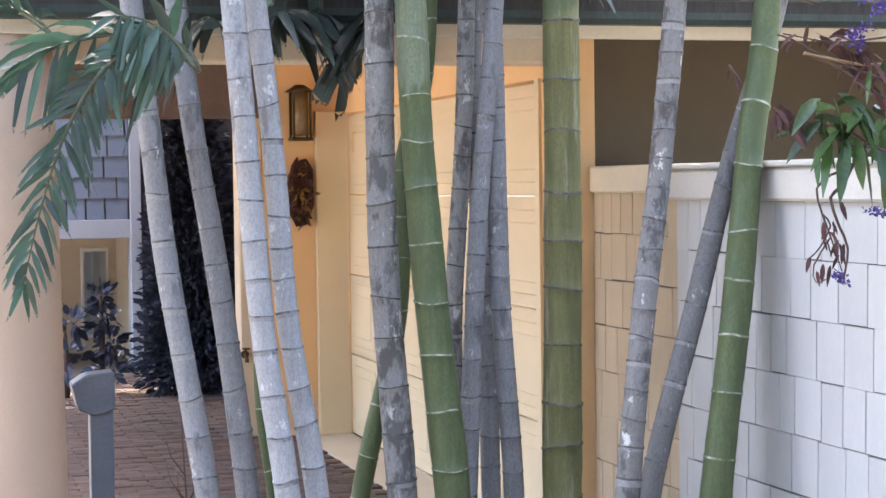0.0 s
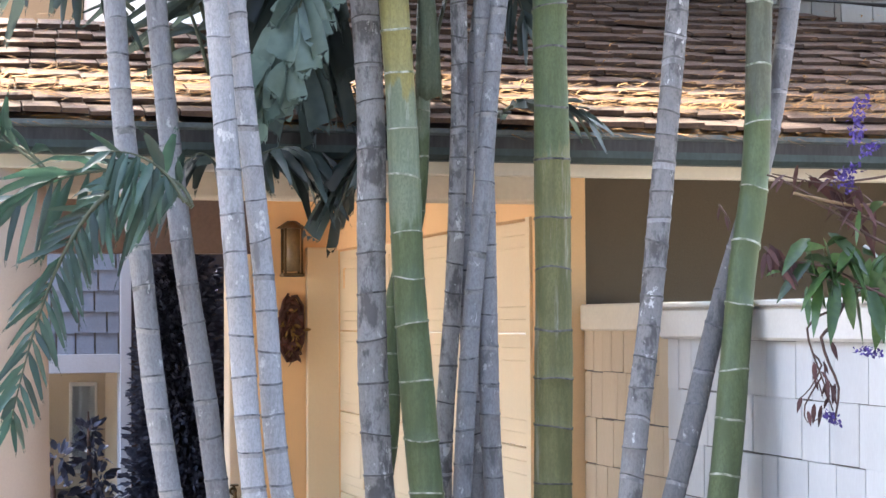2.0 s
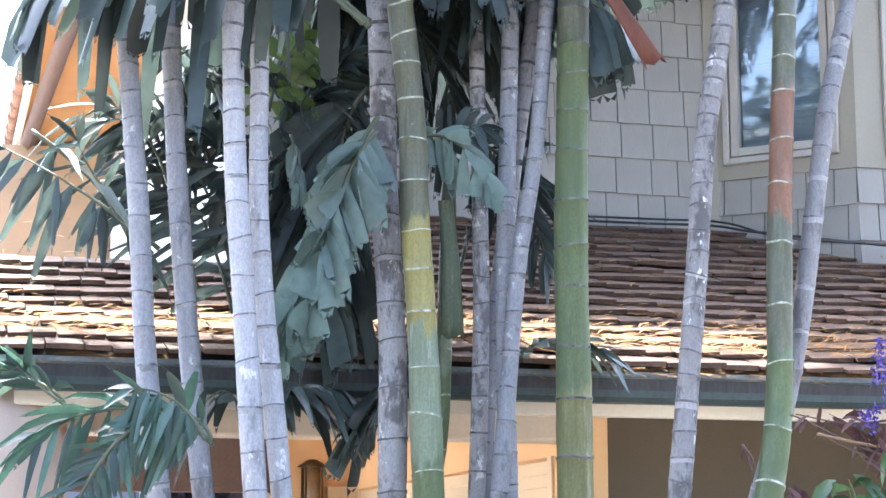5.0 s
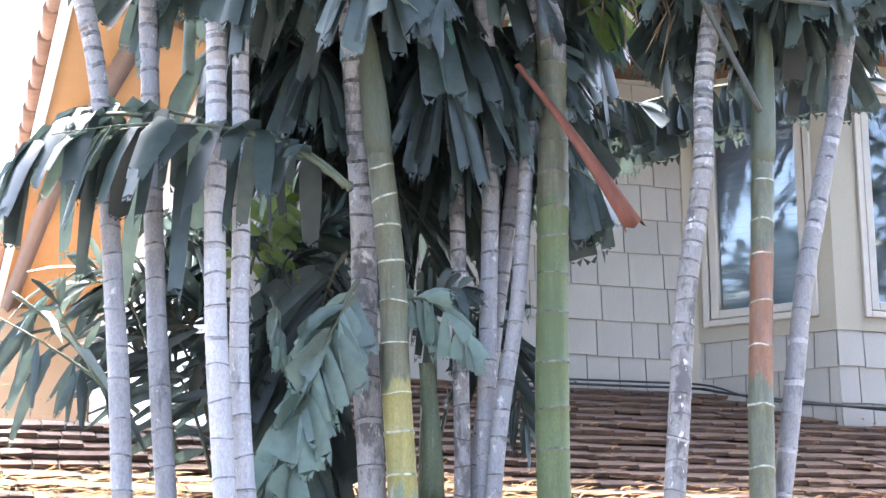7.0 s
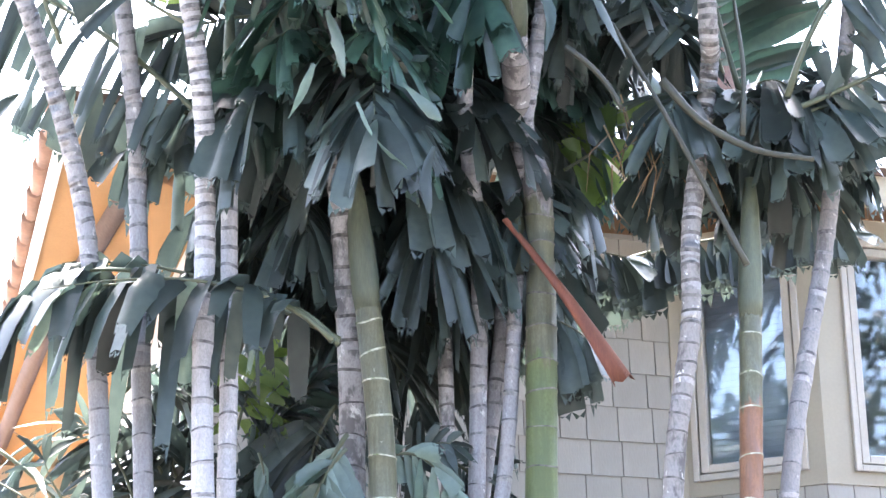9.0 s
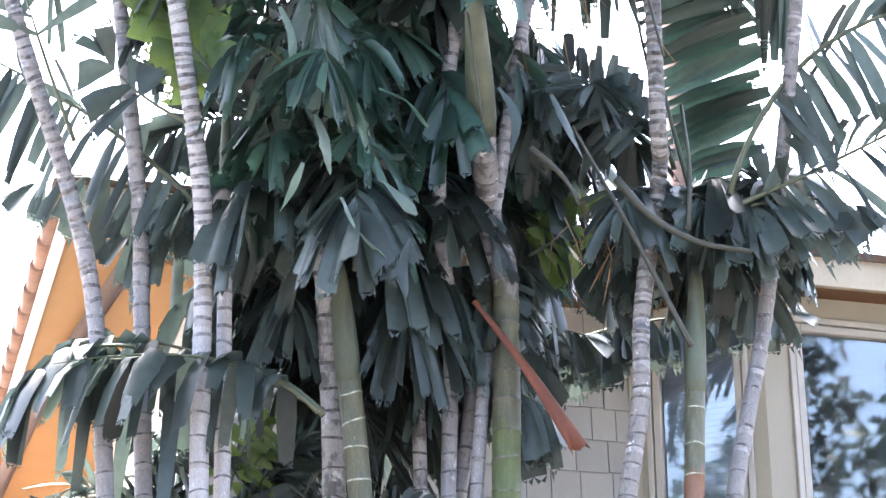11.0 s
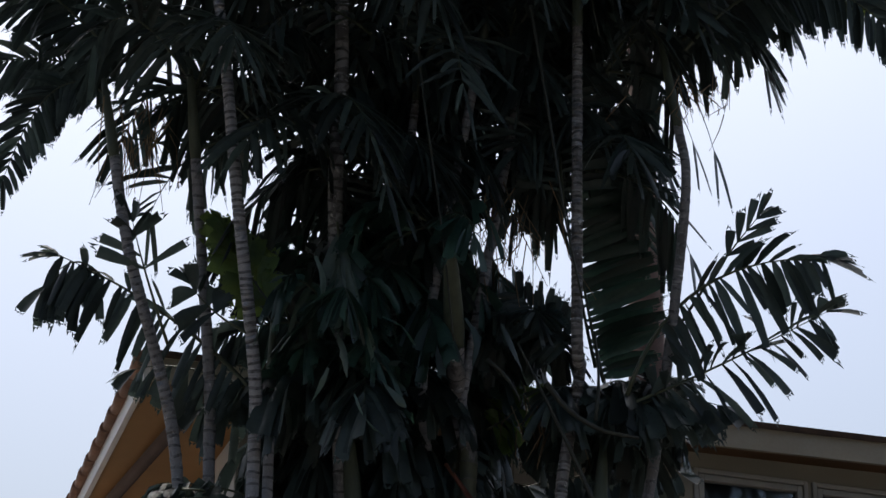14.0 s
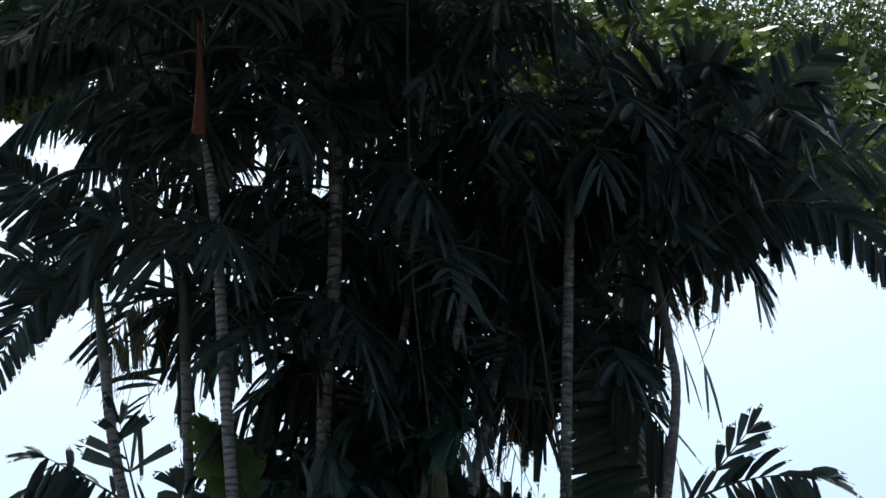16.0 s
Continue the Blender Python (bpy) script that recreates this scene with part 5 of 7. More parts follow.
crown(palm_f, (1.47, 6.44, 4.55), 7, 0.55, 41, low=-0.3, high=0.8, length=0.31, width=0.088, droop=0.7, pairs=(13, 16))
crown(palm_k, (2.03, 6.70, 4.68), 8, 0.72, 43, low=-0.35, high=0.9, length=0.31, width=0.088, droop=0.7, pairs=(13, 16))
crown(palm_k, (2.29, 6.78, 5.10), 7, 0.6, 60, low=-0.3, high=0.9, length=0.31, width=0.088, droop=0.7, pairs=(13, 16))
crown(palm_g, (1.86, 6.49, 4.89), 8, 0.75, 44, low=-0.3, high=1.0, length=0.31, width=0.088, droop=0.7, pairs=(13, 16), look='fresh')
crown(palm_e, (1.57, 6.42, 5.07), 7, 0.7, 59, low=-0.3, high=1.0, length=0.31, width=0.088, droop=0.7, pairs=(13, 16), look='fresh')
crown(palm_g, (1.93, 6.42, 5.35), 7, 0.7, 86, low=-0.3, high=1.0, length=0.31, width=0.088, droop=0.7, pairs=(13, 16))
crown(palm_e, (1.69, 6.48, 5.67), 7, 0.75, 65, low=-0.3, high=1.0, length=0.38, width=0.08, droop=0.6, pairs=(13, 16))
crown(palm_f, (1.41, 6.05, 4.51), 6, 0.38, 141, low=-0.4, high=0.9, length=0.24, width=0.06, droop=0.7, pairs=(12, 15), look='fresh')
crown(palm_f, (1.29, 5.87, 4.74), 6, 0.4, 142, low=-0.4, high=0.9, length=0.26, width=0.065, droop=0.7, pairs=(12, 15), look='fresh')
crown(palm_g, (1.91, 6.63, 4.24), 7, 0.55, 45, low=-0.5, high=0.4, length=0.32, width=0.08, droop=0.8, pairs=(11, 14))
crown(palm_h, (2.16, 6.56, 4.24), 6, 0.42, 46, low=-0.5, high=0.4, length=0.28, width=0.08, droop=0.8, pairs=(10, 13))
crown(palm_e, (1.39, 6.67, 4.19), 6, 0.45, 42, low=-0.5, high=0.4, length=0.3, width=0.08, droop=0.8, pairs=(10, 13))
crown(palm_i, (2.52, 6.51, 5.00), 7, 0.32, 88, low=-0.4, high=0.9, length=0.26, width=0.075, droop=0.6, pairs=(10, 13))
crown(palm_l, (2.50, 6.04, 4.89), 6, 0.3, 80, low=-0.3, high=0.9, length=0.26, width=0.06, droop=0.5, pairs=(11, 14))
crown(palm_l, (2.84, 5.90, 4.42), 7, 0.37, 76, low=-0.5, high=0.7, length=0.26, width=0.085, droop=0.6, pairs=(10, 13))
crown(palm_n, (3.00, 5.90, 4.40), 7, 0.37, 77, low=-0.5, high=0.7, length=0.24, width=0.085, droop=0.6, pairs=(10, 13))
crown(palm_m, (3.21, 5.84, 4.51), 6, 0.24, 78, low=-0.4, high=0.7, length=0.2, width=0.08, droop=0.6, pairs=(9, 12))
crown(palm_g, (1.78, 6.46, 6.45), 8, 0.8, 64, low=-0.4, high=0.9, length=0.4, width=0.055, droop=0.5, pairs=(18, 22))
crown(palm_i, (2.26, 6.22, 6.54), 8, 0.8, 55, low=-0.4, high=0.9, length=0.4, width=0.055, droop=0.5, pairs=(18, 22))
crown(palm_e, (1.32, 6.59, 6.68), 7, 0.7, 63, low=-0.4, high=0.9, length=0.38, width=0.05, droop=0.5, pairs=(17, 21))
crown(palm_l, (2.82, 6.06, 6.24), 7, 0.6, 81, low=-0.4, high=0.9, length=0.38, width=0.055, droop=0.5, pairs=(17, 21))
crown(palm_m, (3.33, 5.81, 7.41), 7, 0.7, 84, low=-0.2, high=0.9, length=0.4, width=0.055, droop=0.5, pairs=(18, 22))
crown(palm_k, (1.84, 5.76, 5.32), 7, 0.5, 56, low=-0.5, high=0.8, length=0.3, width=0.075, droop=0.6, pairs=(12, 15), look='fresh')
crown(palm_i, (2.36, 6.60, 5.41), 6, 0.42, 57, low=-0.5, high=0.8, length=0.28, width=0.075, droop=0.6, pairs=(12, 15), look='fresh')
frond(palm_a, (0.67, 5.79, 2.08), (0.48, 5.84, 1.86), (0.33, 5.89, 1.36), n=30, length=0.15, width=0.024, droop=0.3, petiole=0.05, look='fresh', up=(-0.27, -0.96, 0.0), hang=0.3, mess=0.7, sweep=(20, 40), form='lance')
frond(palm_m, (3.30, 5.40, 6.59), (4.02, 5.19, 7.11), (4.70, 5.00, 6.56), n=36, length=0.3, width=0.055, droop=0.25, petiole=0.06, up=(-0.27, -0.96, 0.0), hang=0.3, mess=0.35, sweep=(8, 45), gaps=0.0)
frond(palm_m, (3.37, 5.48, 6.81), (3.83, 5.35, 7.65), (4.30, 5.22, 8.35), n=32, length=0.4, width=0.055, droop=0.15, petiole=0.06, up=(-0.27, -0.96, 0.0), mess=0.35, gaps=0.02)
frond(palm_m, (3.41, 5.58, 6.87), (4.14, 5.37, 7.52), (4.93, 5.14, 7.67), n=34, length=0.42, width=0.06, droop=0.3, petiole=0.06, up=(-0.27, -0.96, 0.0), mess=0.45, gaps=0.02, hang=0.15)
frond(palm_m, (3.33, 5.49, 6.72), (3.57, 5.43, 6.82), (3.81, 5.36, 6.68), n=14, length=0.2, width=0.04, droop=0.5, petiole=0.06, hang=0.4, mess=0.7)
frond(palm_m, (3.42, 5.68, 6.88), (3.18, 5.75, 7.34), (2.97, 5.81, 7.32), n=26, length=0.42, width=0.06, droop=0.3, petiole=0.06, up=(-0.27, -0.96, 0.0), mess=0.5)
frond(palm_a, (0.00, 6.55, 6.22), (-0.33, 6.65, 6.26), (-0.56, 6.71, 5.64), n=28, length=0.24, width=0.045, droop=0.25, petiole=0.08, up=(-0.27, -0.96, 0.0), hang=0.25, mess=0.4, sweep=(8, 40), gaps=0.0)
frond(palm_a, (0.01, 6.66, 6.31), (-0.37, 6.76, 6.53), (-0.82, 6.89, 6.43), n=28, length=0.26, width=0.045, droop=0.3, petiole=0.08, up=(-0.27, -0.96, 0.0), hang=0.2, mess=0.5)
frond(palm_a, (-0.02, 6.56, 6.32), (-0.27, 6.63, 6.74), (-0.65, 6.74, 6.89), n=26, length=0.28, width=0.05, droop=0.3, petiole=0.08, up=(-0.27, -0.96, 0.0), hang=0.2, mess=0.5)
frond(palm_a, (-0.04, 6.46, 6.49), (-0.42, 6.57, 6.87), (-0.78, 6.67, 7.09), n=26, length=0.24, width=0.045, droop=0.15, petiole=0.1, up=(-0.27, -0.96, 0.0), mess=0.3, gaps=0.0)
frond(palm_a, (-0.03, 6.56, 8.10), (-0.49, 6.70, 8.11), (-0.90, 6.81, 7.76), n=30, length=0.33, width=0.055, droop=0.2, petiole=0.05, up=(-0.27, -0.96, 0.0), hang=0.5, mess=0.35, gaps=0.0)
stalk(palm_n, [(2.44, 5.49, 4.35), (2.56, 5.46, 4.20), (2.73, 5.41, 4.09), (2.93, 5.35, 4.05)], 0.017)
stalk(palm_n, [(2.73, 5.51, 3.70), (2.61, 5.55, 3.99), (2.47, 5.58, 4.29), (2.32, 5.63, 4.62)], 0.012)
stalk(palm_l, [(2.12, 5.58, 4.48), (2.21, 5.56, 4.40), (2.27, 5.54, 4.31), (2.30, 5.53, 4.24)], 0.012)
stalk(palm_l, [(2.72, 5.46, 4.16), (2.74, 5.46, 4.42), (2.72, 5.46, 4.69)], 0.011)
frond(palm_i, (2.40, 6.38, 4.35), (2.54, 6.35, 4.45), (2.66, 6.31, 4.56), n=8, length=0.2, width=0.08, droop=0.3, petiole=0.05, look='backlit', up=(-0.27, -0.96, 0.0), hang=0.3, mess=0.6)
frond(palm_e, (1.31, 6.80, 2.97), (1.39, 6.78, 3.39), (1.59, 6.72, 3.56), n=20, length=0.2, width=0.024, droop=0.25, petiole=0.3, up=(-0.27, -0.96, 0.0), hang=0.1, mess=0.4, look='fresh', form='lance')
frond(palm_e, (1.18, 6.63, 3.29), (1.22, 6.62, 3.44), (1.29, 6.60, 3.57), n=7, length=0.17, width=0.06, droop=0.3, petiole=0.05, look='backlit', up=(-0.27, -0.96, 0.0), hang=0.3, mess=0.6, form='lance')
frond(palm_e, (1.24, 6.51, 3.18), (1.26, 6.50, 3.10), (1.27, 6.50, 3.00), n=4, length=0.13, width=0.05, droop=0.3, petiole=0.05, look='pale', up=(-0.27, -0.96, 0.0), hang=0.8, mess=0.8, form='lance')
frond(palm_b, (0.84, 5.74, 2.02), (0.75, 5.77, 2.14), (0.62, 5.80, 2.18), n=9, length=0.15, width=0.030, droop=0.4, petiole=0.3, look='fresh', up=(-0.27, -0.96, 0.0), hang=0.65, mess=1.3, form='lance')
ribbon(palm_e, [(1.26, 5.59, 4.51), (1.29, 5.58, 4.42), (1.32, 5.57, 4.26)], 0.05, 'pale')
ribbon(palm_e, [(1.49, 5.52, 4.62), (1.59, 5.50, 4.57), (1.67, 5.47, 4.46)], 0.045, 'fresh')
ribbon(palm_e, [(1.36, 5.56, 4.17), (1.42, 5.54, 4.03), (1.52, 5.51, 3.93)], 0.04, 'pale')
ribbon(palm_e, [(1.51, 5.52, 4.24), (1.58, 5.50, 4.16), (1.63, 5.48, 4.10)], 0.045, 'pale')
ribbon(palm_e, [(1.22, 5.60, 4.31), (1.19, 5.61, 4.22), (1.14, 5.62, 4.11)], 0.05, 'pale')
ribbon(palm_e, [(2.12, 5.34, 4.60), (2.17, 5.33, 4.48), (2.23, 5.31, 4.33)], 0.05, 'leaf')
ribbon(palm_e, [(1.01, 5.66, 4.75), (0.95, 5.68, 4.65), (0.91, 5.69, 4.50)], 0.06, 'fresh')
ribbon(palm_e, [(1.61, 5.49, 4.01), (1.58, 5.50, 3.91), (1.59, 5.49, 3.77)], 0.045, 'leaf')
ribbon(palm_e, [(1.93, 5.40, 4.63), (1.99, 5.38, 4.51), (1.97, 5.38, 4.35)], 0.045, 'fresh')
ribbon(palm_e, [(1.12, 5.63, 4.97), (1.17, 5.62, 4.83), (1.16, 5.62, 4.65)], 0.06, 'pale')
frond(palm_a, (0.40, 7.06, 8.28), (-0.23, 7.24, 8.23), (-0.77, 7.40, 7.62), n=34, length=0.36, width=0.045, droop=0.3, petiole=0.05, up=(-0.27, -0.96, 0.0), hang=0.75, mess=0.6, gaps=0.0, look='fresh', form='lance')
frond(palm_a, (0.47, 7.15, 8.16), (0.14, 7.24, 8.13), (-0.24, 7.35, 7.59), n=26, length=0.36, width=0.045, droop=0.3, petiole=0.05, up=(-0.27, -0.96, 0.0), hang=0.6, mess=0.7)
frond(palm_a, (0.53, 7.03, 7.77), (0.22, 7.11, 7.56), (-0.04, 7.19, 7.01), n=24, length=0.3, width=0.045, droop=0.3, petiole=0.05, up=(-0.27, -0.96, 0.0), hang=0.4, mess=0.7)



# loose things of the carport
lantern = thing("wall_lantern", (2.46, 12.09, 1.96), "bronze wall lantern with glass sides on orange stucco", "lamp")
part("back_plate", box((-0.05, -0.02, 0.03), (0.05, 0.008, 0.3), bevel=0.004), M_BRONZE, lantern)
part("cage", tube([(0, -0.09, 0.02), (0, -0.09, 0.30)], [0.055, 0.055], 4), M_LAMP_GLASS, lantern, "dull amber glass body")
for x, y in ((-0.055, -0.15), (0.055, -0.15), (-0.055, -0.035), (0.055, -0.035)):
    part("bar", box((x - 0.007, y - 0.007, 0.0), (x + 0.007, y + 0.007, 0.3)), M_BRONZE, lantern)
part("roof_cap", tube([(0, -0.09, 0.30), (0, -0.09, 0.35)], [0.105, 0.03], 4), M_BRONZE, lantern)
part("bottom", box((-0.07, -0.165, -0.015), (0.07, -0.02, 0.006), bevel=0.004), M_BRONZE, lantern)

wreath = thing("wreath", (2.47, 12.08, 1.60), "dark red dried vine wreath with golden leaves", "wreath")
rnd = random.Random(5)
bm = bmesh.new()
for k in range(60):
    ph = rnd.uniform(0, 6.28)
    f = rnd.uniform(0.25, 1.0)
    a = [(0.085 * f * math.cos(ph + u) * rnd.uniform(0.8, 1.2), -0.03 + rnd.uniform(-0.03, 0.02), 0.22 * f * math.sin(ph + u) * rnd.uniform(0.85, 1.15))
         for u in (0, 0.5, 1.0, 1.5, 2.0)]
    tube(a, [0.008, 0.012, 0.014, 0.011, 0.006], 5, bm)
part("vines", bm, M_WREATH, wreath)
for k in range(60):
    ph = rnd.uniform(0, 6.28)
    bm = bmesh.new()
    f = rnd.uniform(0.1, 1.0)
    leaflet(bm, Vector((0.085 * f * math.cos(ph), -0.065, 0.21 * f * math.sin(ph))), Vector((rnd.uniform(-1, 1), -0.4, rnd.uniform(-1, 0.4))).normalized(),
            Vector((0.3, -0.5, 0.6)).normalized(), 0.06, 0.035, 0.2, rnd, 0, "lance")
    part("leaf", bm, M_BERRY if k % 3 == 0 else M_WREATH, wreath)

bollard = thing("bollard_light", (0.69, 7.3, 0), "grey painted metal path light with a hooded head", "path light")
part("post", box((-0.045, -0.045, 0), (0.045, 0.045, 0.82), bevel=0.004), M_METAL, bollard)
bm = bmesh.new()
q = [(-0.115, 0.90), (-0.09, 0.80), (-0.03, 0.775), (0.05, 0.80), (0.05, 0.945), (-0.06, 0.935)]
fr = [bm.verts.new((x, -0.07, z)) for x, z in q]
bk = [bm.verts.new((x, 0.07, z)) for x, z in q]
bm.faces.new(fr)
bm.faces.new(bk[::-1])
for i in range(6):
    bm.faces.new((fr[(i + 1) % 6], fr[i], bk[i], bk[(i + 1) % 6]))
bmesh.ops.bevel(bm, geom=bm.edges[:], offset=0.006, segments=1, affect="EDGES")
part("hood", bm, M_METAL, bollard)

# conifer and shrubs at the end of the passage
def leafy(name, at, label, category, clumps, size, mat, trunk_h, seed, stems=1):
    rnd = random.Random(seed)
    t = thing(name, at, label, category)
    tb = bmesh.new()
    tube([(0, 0, 0), (0.01, 0, trunk_h * 0.5), (0, 0.01, trunk_h)], [0.03, 0.022, 0.008], 7, tb)
    part("trunk", tb, M_TWIG, t)
    bm = bmesh.new()
    for c, n in clumps:
        for k in range(n):
            d = Vector((rnd.gauss(0, 1), rnd.gauss(0, 1), rnd.gauss(0, 1))).normalized()
            q = Vector(c[:3]) + d * c[3] * rnd.uniform(0.3, 1.0)
            way = (d + Vector((0, 0, rnd.uniform(-0.3, 0.6)))).normalized()
            wide = way.orthogonal().normalized()
            wide = (Matrix.Rotation(rnd.uniform(0, 3.1), 3, way) @ wide)
            leaflet(bm, q, way, wide, size * rnd.uniform(0.6, 1.3), size * 0.5, 0.1, rnd, 0, "lance")
    part("foliage", bm, mat, t)
    return t


leafy("conifer", (2.16, 15.0, -0.01), "dark narrow conifer at the end of the passage", "conifer",
      [((0, 0, 0.2 + 0.23 * k, 0.42 * (1 - k / 20) + 0.05), 1700) for k in range(9)], 0.07, M_JUNIPER, 1.9, 3)
tap = thing("wall_tap", (2.085, 12.1, 0.55), "small dark garden tap on the beige wall end", "tap")
part("flange", tube([(0, 0.004, 0), (0, -0.012, 0)], [0.028, 0.026], 12), M_BRONZE, tap)
part("pipe", tube([(0, -0.008, 0), (0, -0.05, 0), (0, -0.075, -0.012), (0, -0.085, -0.045)], [0.013, 0.013, 0.012, 0.014], 10), M_BRONZE, tap)
part("wheel", tube([(0, -0.05, 0.008), (0, -0.05, 0.035), (0, -0.05, 0.036), (0, -0.05, 0.046)], [0.006, 0.006, 0.03, 0.028], 12), M_BRONZE, tap)
leafy("potted_shrub", (1.45, 15.2, -0.01), "small leafy shrub at the passage", "shrub",
      [((0.06, 0, 0.2, 0.16), 60), ((0.08, 0, 0.42, 0.13), 50), ((0.02, 0, 0.62, 0.11), 40), ((0.0, 0, 0.80, 0.08), 30)], 0.10, M_JUNIPER, 0.95, 4)
leafy("potted_shrub", (1.15, 15.0, -0.01), "low leafy shrub beside the column", "shrub", [((0, 0, 0.3, 0.2), 40), ((0.05, 0, 0.6, 0.12), 25)], 0.12,
      M_JUNIPER, 0.6, 6)
dry = thing("dry_shrub", (0.97, 7.0, -0.055), "thin bare reddish twig shrub", "shrub")
rnd = random.Random(8)
bm = bmesh.new()
tube([(0, 0, 0), (0.01, 0, 0.4), (-0.01, 0, 0.85)], [0.006, 0.005, 0.002], 6, bm)
for k in range(14):
    z = rnd.uniform(0.3, 0.8)
    a = rnd.uniform(0, 6.28)
    tube([(0, 0, z), (0.05 * math.cos(a), 0.05 * math.sin(a), z + 0.07), (0.07 * math.cos(a), 0.07 * math.sin(a), z + 0.14)], [0.003, 0.002, 0.001], 4, bm)
part("twigs", bm, M_TWIG, dry)


# shingles, one by one
def piece_mesh(name, mat, w, h, d0, d1):
    """A shingle: thin at its head, thick at its butt, unit-sized outline."""
    bm = bmesh.new()
    q = [(-w / 2, -d1, 0), (w / 2, -d1, 0), (w / 2, -d0, h), (-w / 2, -d0, h), (-w / 2, 0, 0), (w / 2, 0, 0), (w / 2, 0, h), (-w / 2, 0, h)]
    v = [bm.verts.new(k) for k in q]
    for f in ((0, 1, 2, 3), (5, 4, 7, 6), (0, 4, 5, 1), (1, 5, 6, 2), (2, 6, 7, 3), (3, 7, 4, 0)):
        bm.faces.new([v[k] for k in f])
    me = bpy.data.meshes.new(name)
    bm.to_mesh(me)
    bm.free()
    me.materials.append(mat)
    return me


def cladding(parent, a, u, n, width, z0, z1, expo, mat, sizes, seed, name="shingle", gap=0.006, butt=0.014, joint=0.0):
    """Courses of shingles on the face that starts at a and runs along u, outward n."""
    rnd = random.Random(seed)
    tall = expo - joint if joint else expo + 0.012
    meshes = [piece_mesh(name, mat, s, tall, butt * 0.8 if joint else 0.002, butt) for s in sizes]
    basis = Matrix((u, -n, Vector((0, 0, 1)))).transposed().to_4x4()
    z = z0
    while z < z1 - 0.02:
        x = -rnd.uniform(0, sizes[0])
        while x < width:
            k = rnd.randrange(len(sizes))
            lo, hi = max(x, 0), min(x + sizes[k], width)
            if hi - lo > 0.02:
                ob = new(name, meshes[k])
                ob.parent = parent
                sc = (hi - lo - gap) / sizes[k]
                hz = min(1.0, (z1 - z) / tall)
                m = Matrix.Translation(a + u * ((lo + hi) / 2) + n * rnd.uniform(0, 0.002) + Vector((0, 0, z + rnd.uniform(-0.003, 0.003))))
                ob.matrix_basis = Matrix.Translation(-parent.location) @ m @ basis @ Matrix.Diagonal((sc, 1, hz, 1))
            x += sizes[k]
        z += expo


W_SIZES = (0.10, 0.13, 0.16, 0.19)
X_, NX = Vector((0, -1, 0)), Vector((-1, 0, 0))
# stretch by the garage, its shingles tinted for the warm bounce
cladding(gwall, Vector((2.765, 7.355, 0)), X_, NX, 1.005, 0.11, 1.605, 0.19, M_SHINGLE_WARM, W_SIZES, 11, gap=0.005, butt=0.012, joint=0.0045)
cladding(gwall, Vector((2.715, 6.35, 0)), X_, NX, 3.1, 0.078, 1.58, 0.189, M_SHINGLE, (0.11, 0.14, 0.18, 0.21), 12, gap=0.005, butt=0.012, joint=0.0045)
cladding(upper, Vector((1.42, 9.012, 0)), U, N_, 2.59, 2.80, 5.15, 0.19, M_SHINGLE_UP, (0.15, 0.18, 0.20), 13)
cladding(bay, BAY_A - bay_n * 0.012, bay_u, bay_n, L_A, 3.08, 3.65, 0.19, M_SHINGLE_UP, (0.12, 0.15, 0.18), 14)
cladding(bay, BAY_B - N_ * 0.012, U, N_, 3.0, 3.08, 3.65, 0.19, M_SHINGLE_UP, (0.12, 0.15, 0.18), 15)
cladding(gable, Vector((0.6, 17.01, 0)), U, N_, 1.30, 1.37, 2.35, 0.19, M_SHINGLE_BLUE, (0.17, 0.21, 0.25), 16, gap=0.016, butt=0.034)

# roof shakes in courses, split by hand, no two alike
def shake_mesh(w, lean, thick):
    bm = bmesh.new()
    q = [(-w / 2, lean, 0), (0.1 * w, 0, 0), (w / 2, -lean, 0), (w / 2, 0.2, 0), (-w / 2, 0.2, 0)]
    lo = [bm.verts.new(k) for k in q]
    hi = [bm.verts.new((x, y, (thick if y < 0.1 else 0.006) * (1 + 0.25 * math.sin(9 * x + 40 * lean)))) for x, y, z in q]
    bm.faces.new(lo[::-1])
    bm.faces.new(hi)
    for i in range(5):
        bm.faces.new((lo[i], lo[(i + 1) % 5], hi[(i + 1) % 5], hi[i]))
    me = bpy.data.meshes.new("shake")
    bm.to_mesh(me)
    bm.free()
    me.materials.append(M_ROOF)
    return me


SHAKE_W = (0.09, 0.12, 0.15, 0.19, 0.13, 0.17)
shakes = [shake_mesh(w, ln, th) for w, ln, th in zip(SHAKE_W, (0.006, -0.008, 0.004, -0.005, 0.01, -0.003), (0.018, 0.015, 0.02, 0.017, 0.019, 0.016))]
rnd = random.Random(21)
tilt = math.atan(PITCH)
rest = bmesh.new()
